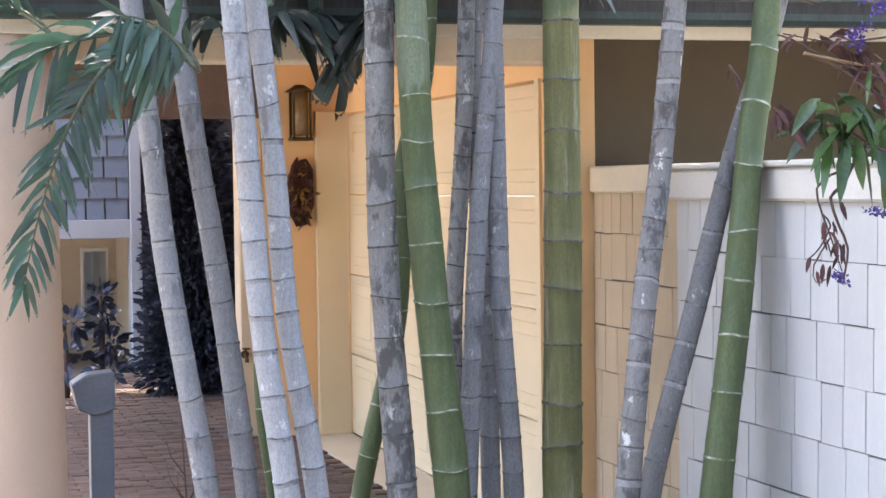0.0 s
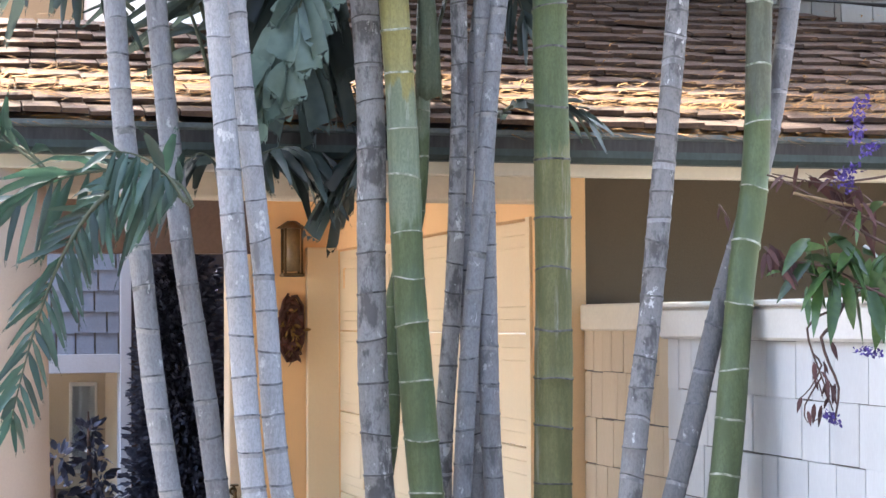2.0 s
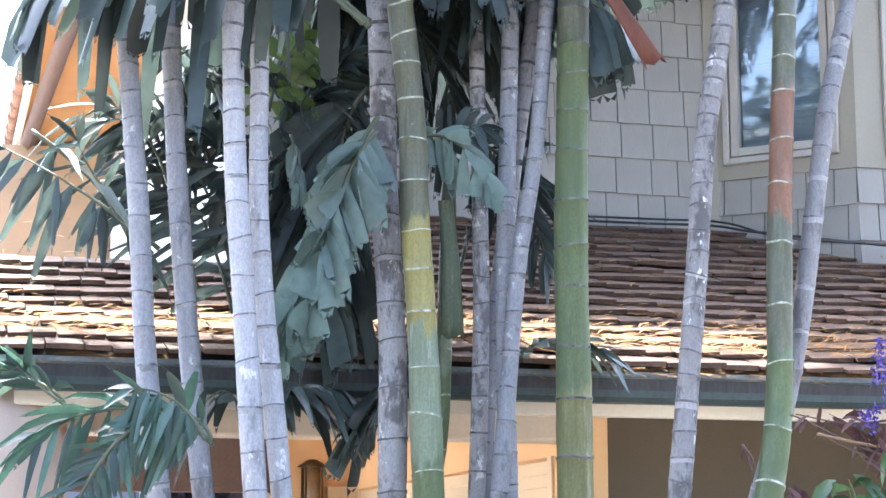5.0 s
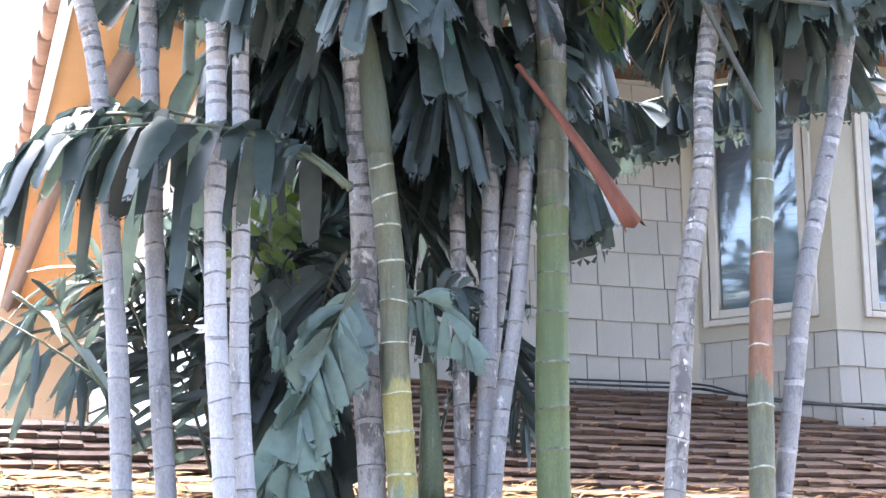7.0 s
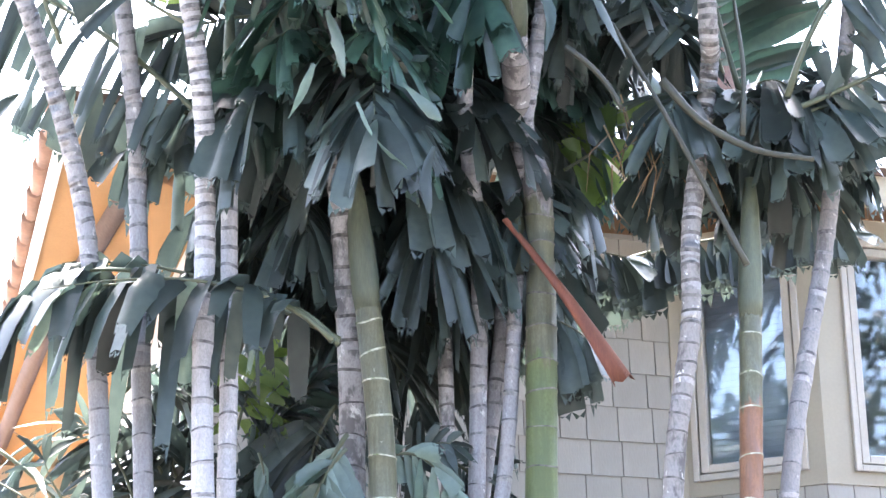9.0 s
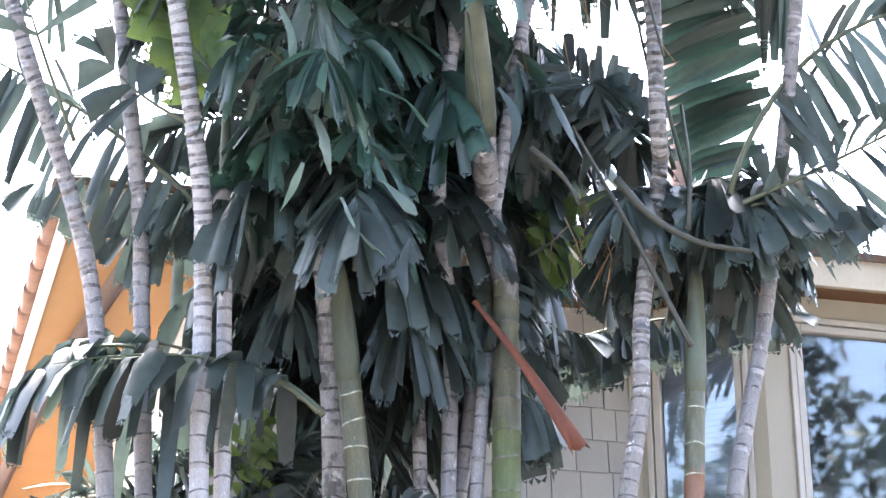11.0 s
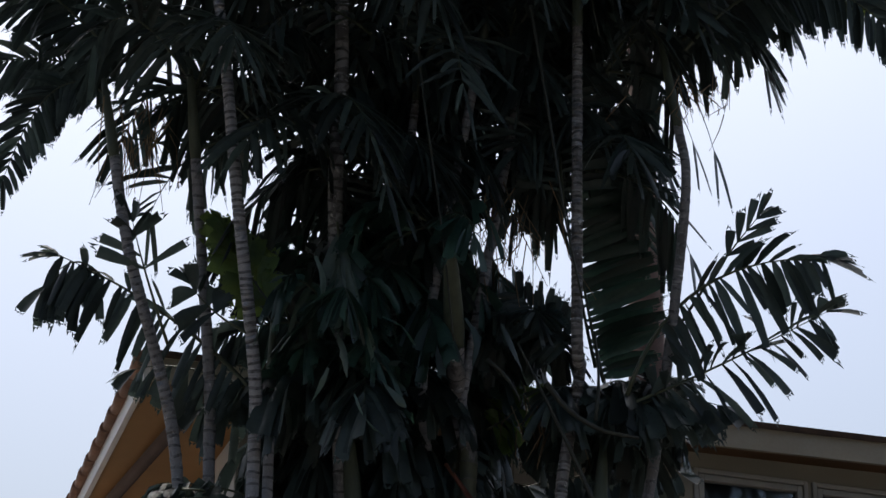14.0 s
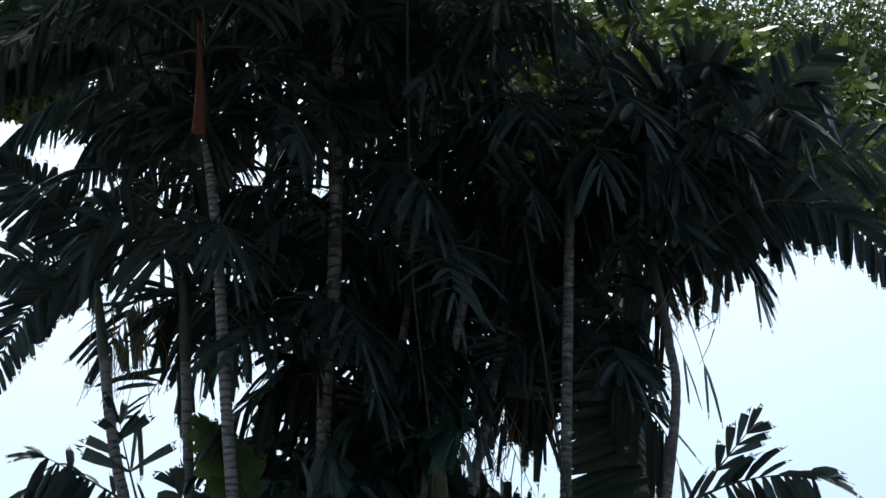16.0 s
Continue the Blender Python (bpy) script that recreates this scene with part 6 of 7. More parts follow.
for r in range(17):
    s = r * 0.149
    x = -0.2 - rnd.uniform(0, 0.05)
    while x < 7.5:
        k = rnd.randrange(6)
        w = SHAKE_W[k]
        y = 6.70 + s * math.cos(tilt)
        if not (x + w / 2 < 1.35 and y > 7.85):
            m = (Matrix.Translation((x + w / 2, y + rnd.gauss(0, 0.006), 2.405 + rnd.uniform(-0.003, 0.005) + (y - 6.73) * PITCH))
                 @ Matrix.Rotation(tilt - 0.09, 4, "X") @ Matrix.Rotation(radians(rnd.gauss(0, 1.6)), 4, "Z") @ Matrix.Rotation(radians(rnd.gauss(0, 0.35)), 4, "Y"))
            if r < 10 and 1.6 < x < 4.8:
                ob = new("shake", shakes[k])
                ob.parent = roof
                ob.matrix_basis = Matrix.Translation(-roof.location) @ m
            else:
                t0 = len(rest.verts)
                rest.from_mesh(shakes[k])
                rest.verts.ensure_lookup_table()
                for vv in rest.verts[t0:]:
                    vv.co = m @ vv.co - roof.location
        x += w + rnd.uniform(0.003, 0.009)
tagged(part("far_shakes", rest, M_ROOF, roof), kind="stuff")

# straw on the roof and in the gutter
bm = bmesh.new()
rnd = random.Random(31)
for k in range(3600):
    y = 6.80 + abs(rnd.gauss(0, 0.24)) if k % 6 else 6.70 + rnd.uniform(0, 2.2)
    if y > 9:
        continue
    x = rnd.uniform(-0.5, 5.5)
    z = 2.437 + (y - 6.73) * PITCH + rnd.uniform(0, 0.012)
    if k % 6 == 1:
        x, y = rnd.choice((2.45, 2.7, 2.95, 3.25, 3.6, 1.3, 0.6)) + rnd.gauss(0, 0.13), rnd.uniform(6.705, 6.75)
        z = 2.366 + abs(rnd.gauss(0, 0.012))
    a = rnd.gauss(0, 0.5)
    ln = rnd.uniform(0.03, 0.06 if y > 7.1 else 0.13)
    d = Vector((math.cos(a), math.sin(a), math.sin(a) * PITCH + rnd.uniform(-0.05, 0.12))) * ln
    w = Vector((-math.sin(a), math.cos(a), PITCH)) * rnd.uniform(0.0015, 0.0035)
    c = Vector((x, y, z))
    bend = Vector((rnd.uniform(-0.02, 0.02), rnd.uniform(-0.02, 0.02), 0.004))
    bm.faces.new([bm.verts.new(q) for q in (c - w, c + d * 0.5 + bend - w, c + d * 0.5 + bend + w, c + w)])
    bm.faces.new([bm.verts.new(q) for q in (c + d * 0.5 + bend - w, c + d, c + d * 0.5 + bend + w)])
tagged(finish("roof_straw", bm, M_STRAW), "dry straw and palm fibres lying on the roof", "straw", kind="stuff")


# shrub with violet flowers beside the garden wall
def shrub_leaf(bm, at, way, length, width, curl, rnd):
    wide = Vector((rnd.uniform(-1, 1), rnd.uniform(-1, 1), rnd.uniform(-0.3, 0.3)))
    wide = (wide - way * wide.dot(way)).normalized()
    rows = []
    for k, w in ((0, 0.1), (0.2, 0.7), (0.5, 1.0), (0.8, 0.6), (1.0, 0.05)):
        c = at + way * (length * k) + Vector((0, 0, -curl * length * k * k))
        up = way.cross(wide)
        rows.append([bm.verts.new(c - wide * width * w / 2), bm.verts.new(c - up * width * 0.1 * w), bm.verts.new(c + wide * width * w / 2)])
    for a, b in zip(rows, rows[1:]):
        for j in (0, 1):
            bm.faces.new((a[j], a[j + 1], b[j + 1], b[j]))


flower_shrub = thing("flowering_shrub", (2.57, 4.36, -0.06), "flowering shrub with glossy green leaves and violet spikes", "shrub")
rnd = random.Random(77)


def branch(points, r, name="branch"):
    q = spline([Vector(v) - flower_shrub.location for v in points], 0.03)
    return part(name, tube(q, [r * (1 - 0.6 * i / len(q)) for i in range(len(q))], 6), M_TWIG, flower_shrub)


def leaf_at(at, way, length, width, curl=0.25, mat=None):
    bm = bmesh.new()
    shrub_leaf(bm, Vector(at) - flower_shrub.location, Vector(way).normalized(), length, width, curl, rnd)
    return part("leaf", bm, mat or M_SHRUB, flower_shrub, smooth=True)


def spike(a, b, n, r):
    """A spike of small violet flowers from a to b."""
    bm = bmesh.new()
    a, b = Vector(a) - flower_shrub.location, Vector(b) - flower_shrub.location
    for i in range(2 * n):
        q = a.lerp(b, (i + rnd.random()) / (2 * n)) + Vector((rnd.uniform(-r, r), rnd.uniform(-r, r), rnd.uniform(-r, r) * 0.5))
        w = Vector((rnd.uniform(-1, 1), rnd.uniform(-1, 0.3), rnd.uniform(-1, 1))).normalized()
        shrub_leaf(bm, q, w, 0.012, 0.009, 0.1, rnd)
    return part("flower_spike", bm, M_FLOWER, flower_shrub, "violet flower spike")


branch([(2.566, 4.364, -0.06), (2.586, 4.344, 0.9), (2.566, 4.364, 1.672), (2.511, 4.380, 2.027)], 0.012)
branch([(2.566, 4.364, 1.672), (2.464, 4.393, 1.718), (2.339, 4.429, 1.786), (2.225, 4.461, 1.802)], 0.006)
branch([(2.567, 4.364, 1.820), (2.465, 4.393, 1.858), (2.368, 4.420, 1.926), (2.262, 4.451, 1.979)], 0.005)
branch([(2.567, 4.364, 1.731), (2.424, 4.404, 1.730), (2.310, 4.437, 1.764), (2.232, 4.459, 1.792)], 0.004)
branch([(2.511, 4.380, 2.027), (2.425, 4.404, 2.014), (2.326, 4.432, 2.008), (2.205, 4.467, 2.032)], 0.004)
branch([(2.367, 4.421, 1.674), (2.324, 4.433, 1.660), (2.288, 4.443, 1.624), (2.302, 4.439, 1.557), (2.323, 4.433, 1.497), (2.351, 4.425, 1.407)], 0.004)
branch([(2.302, 4.439, 1.557), (2.323, 4.433, 1.527), (2.294, 4.441, 1.468), (2.265, 4.450, 1.438)], 0.003)
branch([(2.323, 4.433, 1.497), (2.280, 4.446, 1.423), (2.286, 4.444, 1.378), (2.322, 4.433, 1.393)], 0.0025)
branch([(2.069, 4.506, 1.952), (2.090, 4.500, 1.922), (2.097, 4.498, 1.900)], 0.003)
branch([(2.182, 4.473, 1.840), (2.218, 4.463, 1.802), (2.253, 4.453, 1.780)], 0.004)
leaf_at((2.367, 4.421, 1.756), (-0.036, -0.022, -0.118), 0.121, 0.039, 0.50)
leaf_at((2.324, 4.433, 1.757), (-0.043, -0.036, -0.104), 0.114, 0.031, 0.50)
leaf_at((2.410, 4.408, 1.741), (0.014, -0.015, -0.112), 0.114, 0.053, 0.50)
leaf_at((2.445, 4.398, 1.733), (0.021, -0.047, -0.104), 0.107, 0.045, 0.50)
leaf_at((2.268, 4.449, 1.824), (0.057, -0.068, 0.066), 0.099, 0.029, 0.50)
leaf_at((2.339, 4.429, 1.838), (0.043, -0.025, 0.058), 0.086, 0.029, 0.50)
leaf_at((2.367, 4.421, 1.800), (0.086, 0.025, 0.029), 0.114, 0.045, 0.50)
leaf_at((2.432, 4.402, 1.822), (0.042, 0.024, 0.021), 0.086, 0.045, 0.50)
leaf_at((2.310, 4.437, 1.779), (-0.085, 0.056, -0.006), 0.086, 0.024, 0.50)
leaf_at((2.282, 4.445, 1.809), (0.086, -0.057, 0.028), 0.086, 0.027, 0.50)
leaf_at((2.453, 4.396, 1.777), (0.028, -0.004, -0.060), 0.086, 0.045, 0.50)
leaf_at((2.225, 4.461, 1.773), (-0.050, -0.013, 0.015), 0.057, 0.014, 0.50)
leaf_at((2.289, 4.443, 1.735), (-0.015, -0.035, -0.074), 0.078, 0.022, 0.50)
leaf_at((2.454, 4.396, 1.925), (0.014, -0.051, 0.088), 0.086, 0.033, 0.50)
leaf_at((2.425, 4.404, 1.940), (-0.029, -0.026, -0.088), 0.071, 0.022, 0.50)
leaf_at((2.481, 4.388, 1.703), (-0.001, 0.051, -0.104), 0.099, 0.045, 0.50)
leaf_at((2.496, 4.384, 1.821), (-0.058, 0.055, -0.059), 0.099, 0.045, 0.50)
leaf_at((2.197, 4.469, 1.840), (0.021, 0.031, -0.045), 0.062, 0.031, 0.5, M_DEAD)
leaf_at((2.218, 4.463, 1.802), (0.035, 0.026, -0.037), 0.070, 0.034, 0.5, M_DEAD)
leaf_at((2.225, 4.461, 1.780), (0.021, -0.043, -0.030), 0.054, 0.028, 0.5, M_DEAD)
leaf_at((2.241, 4.457, 2.031), (-0.036, -0.013, -0.007), 0.062, 0.022, 0.5, M_DEAD)
leaf_at((2.297, 4.440, 2.023), (0.057, -0.001, -0.023), 0.077, 0.028, 0.5, M_DEAD)
leaf_at((2.340, 4.428, 2.000), (0.050, 0.014, -0.015), 0.077, 0.031, 0.5, M_DEAD)
leaf_at((2.383, 4.416, 2.029), (-0.043, 0.055, 0.030), 0.077, 0.025, 0.5, M_DEAD)
leaf_at((2.425, 4.404, 1.999), (0.029, 0.038, -0.030), 0.062, 0.028, 0.5, M_DEAD)
leaf_at((2.368, 4.420, 1.911), (0.057, -0.066, -0.015), 0.070, 0.025, 0.5, M_DEAD)
leaf_at((2.432, 4.402, 1.896), (0.028, 0.005, -0.038), 0.070, 0.028, 0.5, M_DEAD)
leaf_at((2.330, 4.431, 1.541), (0.014, 0.017, -0.059), 0.046, 0.015, 0.5, M_DEAD)
leaf_at((2.309, 4.437, 1.497), (0.028, -0.007, -0.060), 0.043, 0.015, 0.5, M_DEAD)
leaf_at((2.344, 4.427, 1.482), (0.007, -0.041, -0.060), 0.046, 0.014, 0.5, M_DEAD)
leaf_at((2.272, 4.448, 1.446), (-0.014, 0.001, -0.030), 0.031, 0.014, 0.5, M_DEAD)
leaf_at((2.287, 4.444, 1.408), (-0.008, -0.047, -0.044), 0.034, 0.012, 0.5, M_DEAD)
leaf_at((2.322, 4.433, 1.423), (0.007, 0.050, -0.068), 0.046, 0.012, 0.5, M_DEAD)
leaf_at((2.069, 4.506, 1.945), (0.014, 0.040, -0.030), 0.034, 0.015, 0.5, M_DEAD)
leaf_at((2.083, 4.502, 1.923), (0.011, 0.002, -0.023), 0.031, 0.014, 0.5, M_DEAD)
leaf_at((2.350, 4.425, 1.783), (-0.083, -0.013, -0.043), 0.109, 0.051, 0.60)
leaf_at((2.379, 4.417, 1.842), (0.058, -0.048, -0.087), 0.091, 0.039, 0.60)
leaf_at((2.342, 4.428, 1.814), (0.012, 0.000, -0.110), 0.083, 0.051, 0.60)
leaf_at((2.389, 4.414, 1.831), (0.045, -0.064, -0.097), 0.101, 0.040, 0.60)
leaf_at((2.490, 4.386, 1.840), (0.077, -0.006, -0.062), 0.090, 0.045, 0.60)
leaf_at((2.328, 4.432, 1.845), (0.050, 0.010, -0.094), 0.109, 0.035, 0.60)
leaf_at((2.345, 4.427, 1.875), (0.082, -0.049, -0.044), 0.112, 0.039, 0.60)
leaf_at((2.288, 4.443, 1.852), (0.042, 0.016, -0.100), 0.075, 0.043, 0.60)
leaf_at((2.501, 4.382, 1.790), (-0.085, 0.068, -0.024), 0.106, 0.048, 0.60)
leaf_at((2.480, 4.388, 1.814), (-0.049, 0.028, -0.095), 0.075, 0.043, 0.60)
leaf_at((2.486, 4.387, 1.822), (-0.028, 0.017, -0.106), 0.078, 0.045, 0.60)
leaf_at((2.364, 4.421, 1.794), (0.016, 0.056, -0.109), 0.087, 0.046, 0.60)
leaf_at((2.412, 4.408, 1.838), (-0.085, -0.029, -0.033), 0.075, 0.035, 0.60)
leaf_at((2.450, 4.397, 1.808), (-0.028, 0.014, -0.106), 0.077, 0.035, 0.60)
leaf_at((2.415, 4.407, 1.822), (-0.079, 0.041, -0.057), 0.084, 0.048, 0.60)
leaf_at((2.328, 4.432, 1.811), (0.073, -0.022, -0.066), 0.091, 0.048, 0.60)
leaf_at((2.332, 4.431, 1.863), (0.022, -0.044, -0.108), 0.080, 0.050, 0.60)
leaf_at((2.290, 4.442, 1.803), (0.066, 0.015, -0.079), 0.094, 0.040, 0.60)
leaf_at((2.377, 4.418, 1.819), (-0.084, 0.083, -0.040), 0.086, 0.037, 0.60)
leaf_at((2.373, 4.419, 1.790), (-0.084, 0.023, -0.037), 0.099, 0.035, 0.60)
leaf_at((2.303, 4.439, 1.803), (-0.084, 0.004, -0.038), 0.112, 0.039, 0.60)
leaf_at((2.431, 4.402, 1.754), (-0.073, 0.059, -0.068), 0.099, 0.045, 0.60)
leaf_at((2.402, 4.411, 1.846), (0.062, 0.037, -0.083), 0.112, 0.047, 0.60)
leaf_at((2.299, 4.440, 1.860), (-0.085, -0.031, -0.025), 0.114, 0.040, 0.60)
leaf_at((2.487, 4.387, 1.757), (-0.046, 0.036, -0.097), 0.073, 0.039, 0.60)
leaf_at((2.387, 4.415, 1.756), (0.009, -0.037, -0.112), 0.088, 0.047, 0.60)
leaf_at((2.185, 4.473, 1.825), (-0.015, -0.009, -0.043), 0.051, 0.015, 0.5, M_DEAD)
leaf_at((2.238, 4.458, 1.805), (0.005, -0.043, -0.040), 0.040, 0.019, 0.5, M_DEAD)
leaf_at((2.226, 4.461, 1.798), (0.036, -0.067, -0.051), 0.062, 0.025, 0.5, M_DEAD)
leaf_at((2.188, 4.472, 1.835), (0.030, -0.064, -0.040), 0.051, 0.017, 0.5, M_DEAD)
leaf_at((2.191, 4.471, 1.822), (-0.015, -0.046, -0.028), 0.056, 0.015, 0.5, M_DEAD)
leaf_at((2.222, 4.462, 1.817), (0.013, 0.039, -0.033), 0.050, 0.025, 0.5, M_DEAD)
leaf_at((2.212, 4.465, 1.835), (0.041, -0.022, -0.052), 0.056, 0.023, 0.5, M_DEAD)
leaf_at((2.233, 4.459, 1.805), (0.043, -0.021, -0.024), 0.053, 0.025, 0.5, M_DEAD)
leaf_at((2.239, 4.457, 1.811), (0.000, -0.001, -0.022), 0.045, 0.022, 0.5, M_DEAD)
leaf_at((2.208, 4.466, 1.822), (-0.015, 0.022, -0.047), 0.046, 0.014, 0.5, M_DEAD)
leaf_at((2.194, 4.470, 1.847), (0.039, -0.009, -0.037), 0.064, 0.015, 0.5, M_DEAD)
leaf_at((2.214, 4.464, 1.826), (0.005, 0.020, -0.050), 0.046, 0.014, 0.5, M_DEAD)
leaf_at((2.391, 4.414, 1.988), (0.040, 0.040, -0.036), 0.067, 0.019, 0.5, M_DEAD)
leaf_at((2.363, 4.422, 1.991), (0.012, -0.034, -0.034), 0.057, 0.015, 0.5, M_DEAD)
leaf_at((2.387, 4.415, 1.945), (-0.013, 0.017, -0.004), 0.059, 0.014, 0.5, M_DEAD)
leaf_at((2.408, 4.409, 1.959), (-0.017, 0.040, -0.026), 0.048, 0.026, 0.5, M_DEAD)
leaf_at((2.408, 4.409, 1.943), (-0.037, -0.009, -0.029), 0.070, 0.015, 0.5, M_DEAD)
leaf_at((2.327, 4.432, 2.024), (0.037, -0.008, 0.005), 0.068, 0.012, 0.5, M_DEAD)
leaf_at((2.430, 4.403, 1.986), (-0.012, 0.013, -0.002), 0.046, 0.015, 0.5, M_DEAD)
leaf_at((2.360, 4.423, 1.984), (0.043, 0.006, 0.001), 0.043, 0.015, 0.5, M_DEAD)
leaf_at((2.408, 4.409, 1.952), (0.013, 0.042, -0.021), 0.073, 0.022, 0.5, M_DEAD)
leaf_at((2.290, 4.443, 2.019), (-0.023, 0.035, -0.021), 0.056, 0.017, 0.5, M_DEAD)
leaf_at((2.371, 4.419, 1.982), (-0.003, 0.057, -0.029), 0.064, 0.022, 0.5, M_DEAD)
leaf_at((2.310, 4.437, 2.014), (0.010, 0.045, 0.007), 0.051, 0.015, 0.5, M_DEAD)
leaf_at((2.350, 4.426, 1.988), (0.031, 0.006, -0.027), 0.057, 0.022, 0.5, M_DEAD)
leaf_at((2.269, 4.449, 2.056), (0.014, 0.045, -0.026), 0.068, 0.019, 0.5, M_DEAD)
leaf_at((2.431, 4.402, 1.959), (0.014, -0.046, -0.037), 0.068, 0.014, 0.5, M_DEAD)
leaf_at((2.290, 4.443, 2.032), (0.043, 0.022, 0.002), 0.046, 0.022, 0.5, M_DEAD)
leaf_at((2.410, 4.409, 1.964), (0.005, -0.033, -0.016), 0.039, 0.025, 0.5, M_DEAD)
leaf_at((2.430, 4.403, 1.978), (0.042, -0.040, -0.022), 0.042, 0.014, 0.5, M_DEAD)
leaf_at((2.464, 4.393, 1.935), (0.012, 0.025, -0.052), 0.073, 0.015, 0.5, M_DEAD)
leaf_at((2.402, 4.411, 1.940), (0.037, 0.012, 0.000), 0.065, 0.020, 0.5, M_DEAD)
leaf_at((2.422, 4.405, 1.959), (0.003, 0.040, -0.031), 0.045, 0.017, 0.5, M_DEAD)
leaf_at((2.357, 4.423, 2.018), (-0.028, -0.004, -0.007), 0.051, 0.025, 0.5, M_DEAD)
leaf_at((2.411, 4.408, 1.943), (-0.013, -0.005, -0.007), 0.057, 0.012, 0.5, M_DEAD)
leaf_at((2.233, 4.459, 2.018), (-0.041, -0.029, -0.020), 0.045, 0.014, 0.5, M_DEAD)
leaf_at((2.455, 4.396, 1.926), (-0.023, 0.003, -0.013), 0.065, 0.012, 0.5, M_DEAD)
leaf_at((2.421, 4.405, 1.983), (0.031, 0.043, -0.035), 0.074, 0.028, 0.5, M_DEAD)
leaf_at((2.336, 4.430, 1.488), (-0.011, -0.044, -0.054), 0.036, 0.011, 0.4, M_DEAD)
leaf_at((2.357, 4.424, 1.480), (-0.005, 0.013, -0.059), 0.042, 0.014, 0.4, M_DEAD)
leaf_at((2.304, 4.438, 1.536), (-0.006, -0.021, -0.057), 0.042, 0.015, 0.4, M_DEAD)
leaf_at((2.344, 4.427, 1.488), (-0.014, 0.050, -0.040), 0.043, 0.012, 0.4, M_DEAD)
leaf_at((2.304, 4.439, 1.494), (0.006, -0.041, -0.052), 0.029, 0.009, 0.4, M_DEAD)
leaf_at((2.304, 4.439, 1.427), (0.005, 0.023, -0.055), 0.042, 0.015, 0.4, M_DEAD)
leaf_at((2.305, 4.438, 1.540), (0.012, 0.046, -0.033), 0.029, 0.015, 0.4, M_DEAD)
leaf_at((2.329, 4.431, 1.573), (0.005, -0.052, -0.054), 0.042, 0.009, 0.4, M_DEAD)
leaf_at((2.321, 4.434, 1.512), (0.010, -0.062, -0.030), 0.043, 0.009, 0.4, M_DEAD)
leaf_at((2.314, 4.436, 1.536), (-0.001, 0.038, -0.040), 0.043, 0.012, 0.4, M_DEAD)
leaf_at((2.328, 4.432, 1.469), (0.011, -0.042, -0.059), 0.031, 0.009, 0.4, M_DEAD)
leaf_at((2.346, 4.427, 1.592), (0.017, -0.029, -0.054), 0.042, 0.015, 0.4, M_DEAD)
leaf_at((2.327, 4.432, 1.537), (0.014, -0.038, -0.049), 0.029, 0.011, 0.4, M_DEAD)
leaf_at((2.344, 4.427, 1.451), (-0.006, 0.056, -0.045), 0.040, 0.014, 0.4, M_DEAD)
branch([(2.381, 4.417, 1.689), (2.352, 4.425, 1.630), (2.323, 4.433, 1.601), (2.344, 4.427, 1.526), (2.366, 4.421, 1.467), (2.354, 4.424, 1.377)], 0.0055)
branch([(2.567, 4.364, 1.849), (2.453, 4.396, 1.910), (2.340, 4.428, 1.956), (2.226, 4.461, 2.017), (2.191, 4.471, 2.029)], 0.005)
twig = spline([Vector(v) - flower_shrub.location for v in ((2.243, 4.42, 1.978), (2.305, 4.42, 1.966), (2.411, 4.42, 1.949), (2.511, 4.38, 1.95))], 0.03)
part("broken_twig", tube(twig, [0.0046 - 0.0015 * (i % 2) * (i < 3) for i in range(len(twig))], 7), M_DRY, flower_shrub, "pale broken twig")
spike((2.361, 4.422, 2.007), (2.419, 4.406, 2.051), 30, 0.02)
spike((2.423, 4.405, 1.570), (2.463, 4.393, 1.554), 30, 0.022)
spike((2.337, 4.429, 1.407), (2.358, 4.423, 1.370), 26, 0.012)
spike((2.414, 4.407, 2.115), (2.436, 4.401, 2.234), 70, 0.02)
spike((2.384, 4.416, 2.041), (2.405, 4.410, 1.981), 24, 0.015)
spike((2.440, 4.400, 2.087), (2.466, 4.393, 2.109), 20, 0.02)



# cables lying along the top of the lower roof
def cable(points, r, label):
    q = spline(points, 0.05)
    return tagged(finish("cable", tube(q, [r] * len(q), 6), M_CABLE), label, "cable")


cable([(2.87, 8.93, 3.39), (3.49, 8.93, 3.39), (3.95, 8.90, 3.39), (4.04, 8.55, 3.30), (4.71, 8.38, 3.23), (5.11, 8.35, 3.20)], 0.007, "black cable lying along the roof top")
cable([(2.88, 8.95, 3.41), (3.65, 8.95, 3.42), (3.99, 8.85, 3.40), (4.06, 8.45, 3.27), (4.33, 8.38, 3.24), (5.12, 8.36, 3.23)], 0.006, "thin black cable sagging over the roof edge")

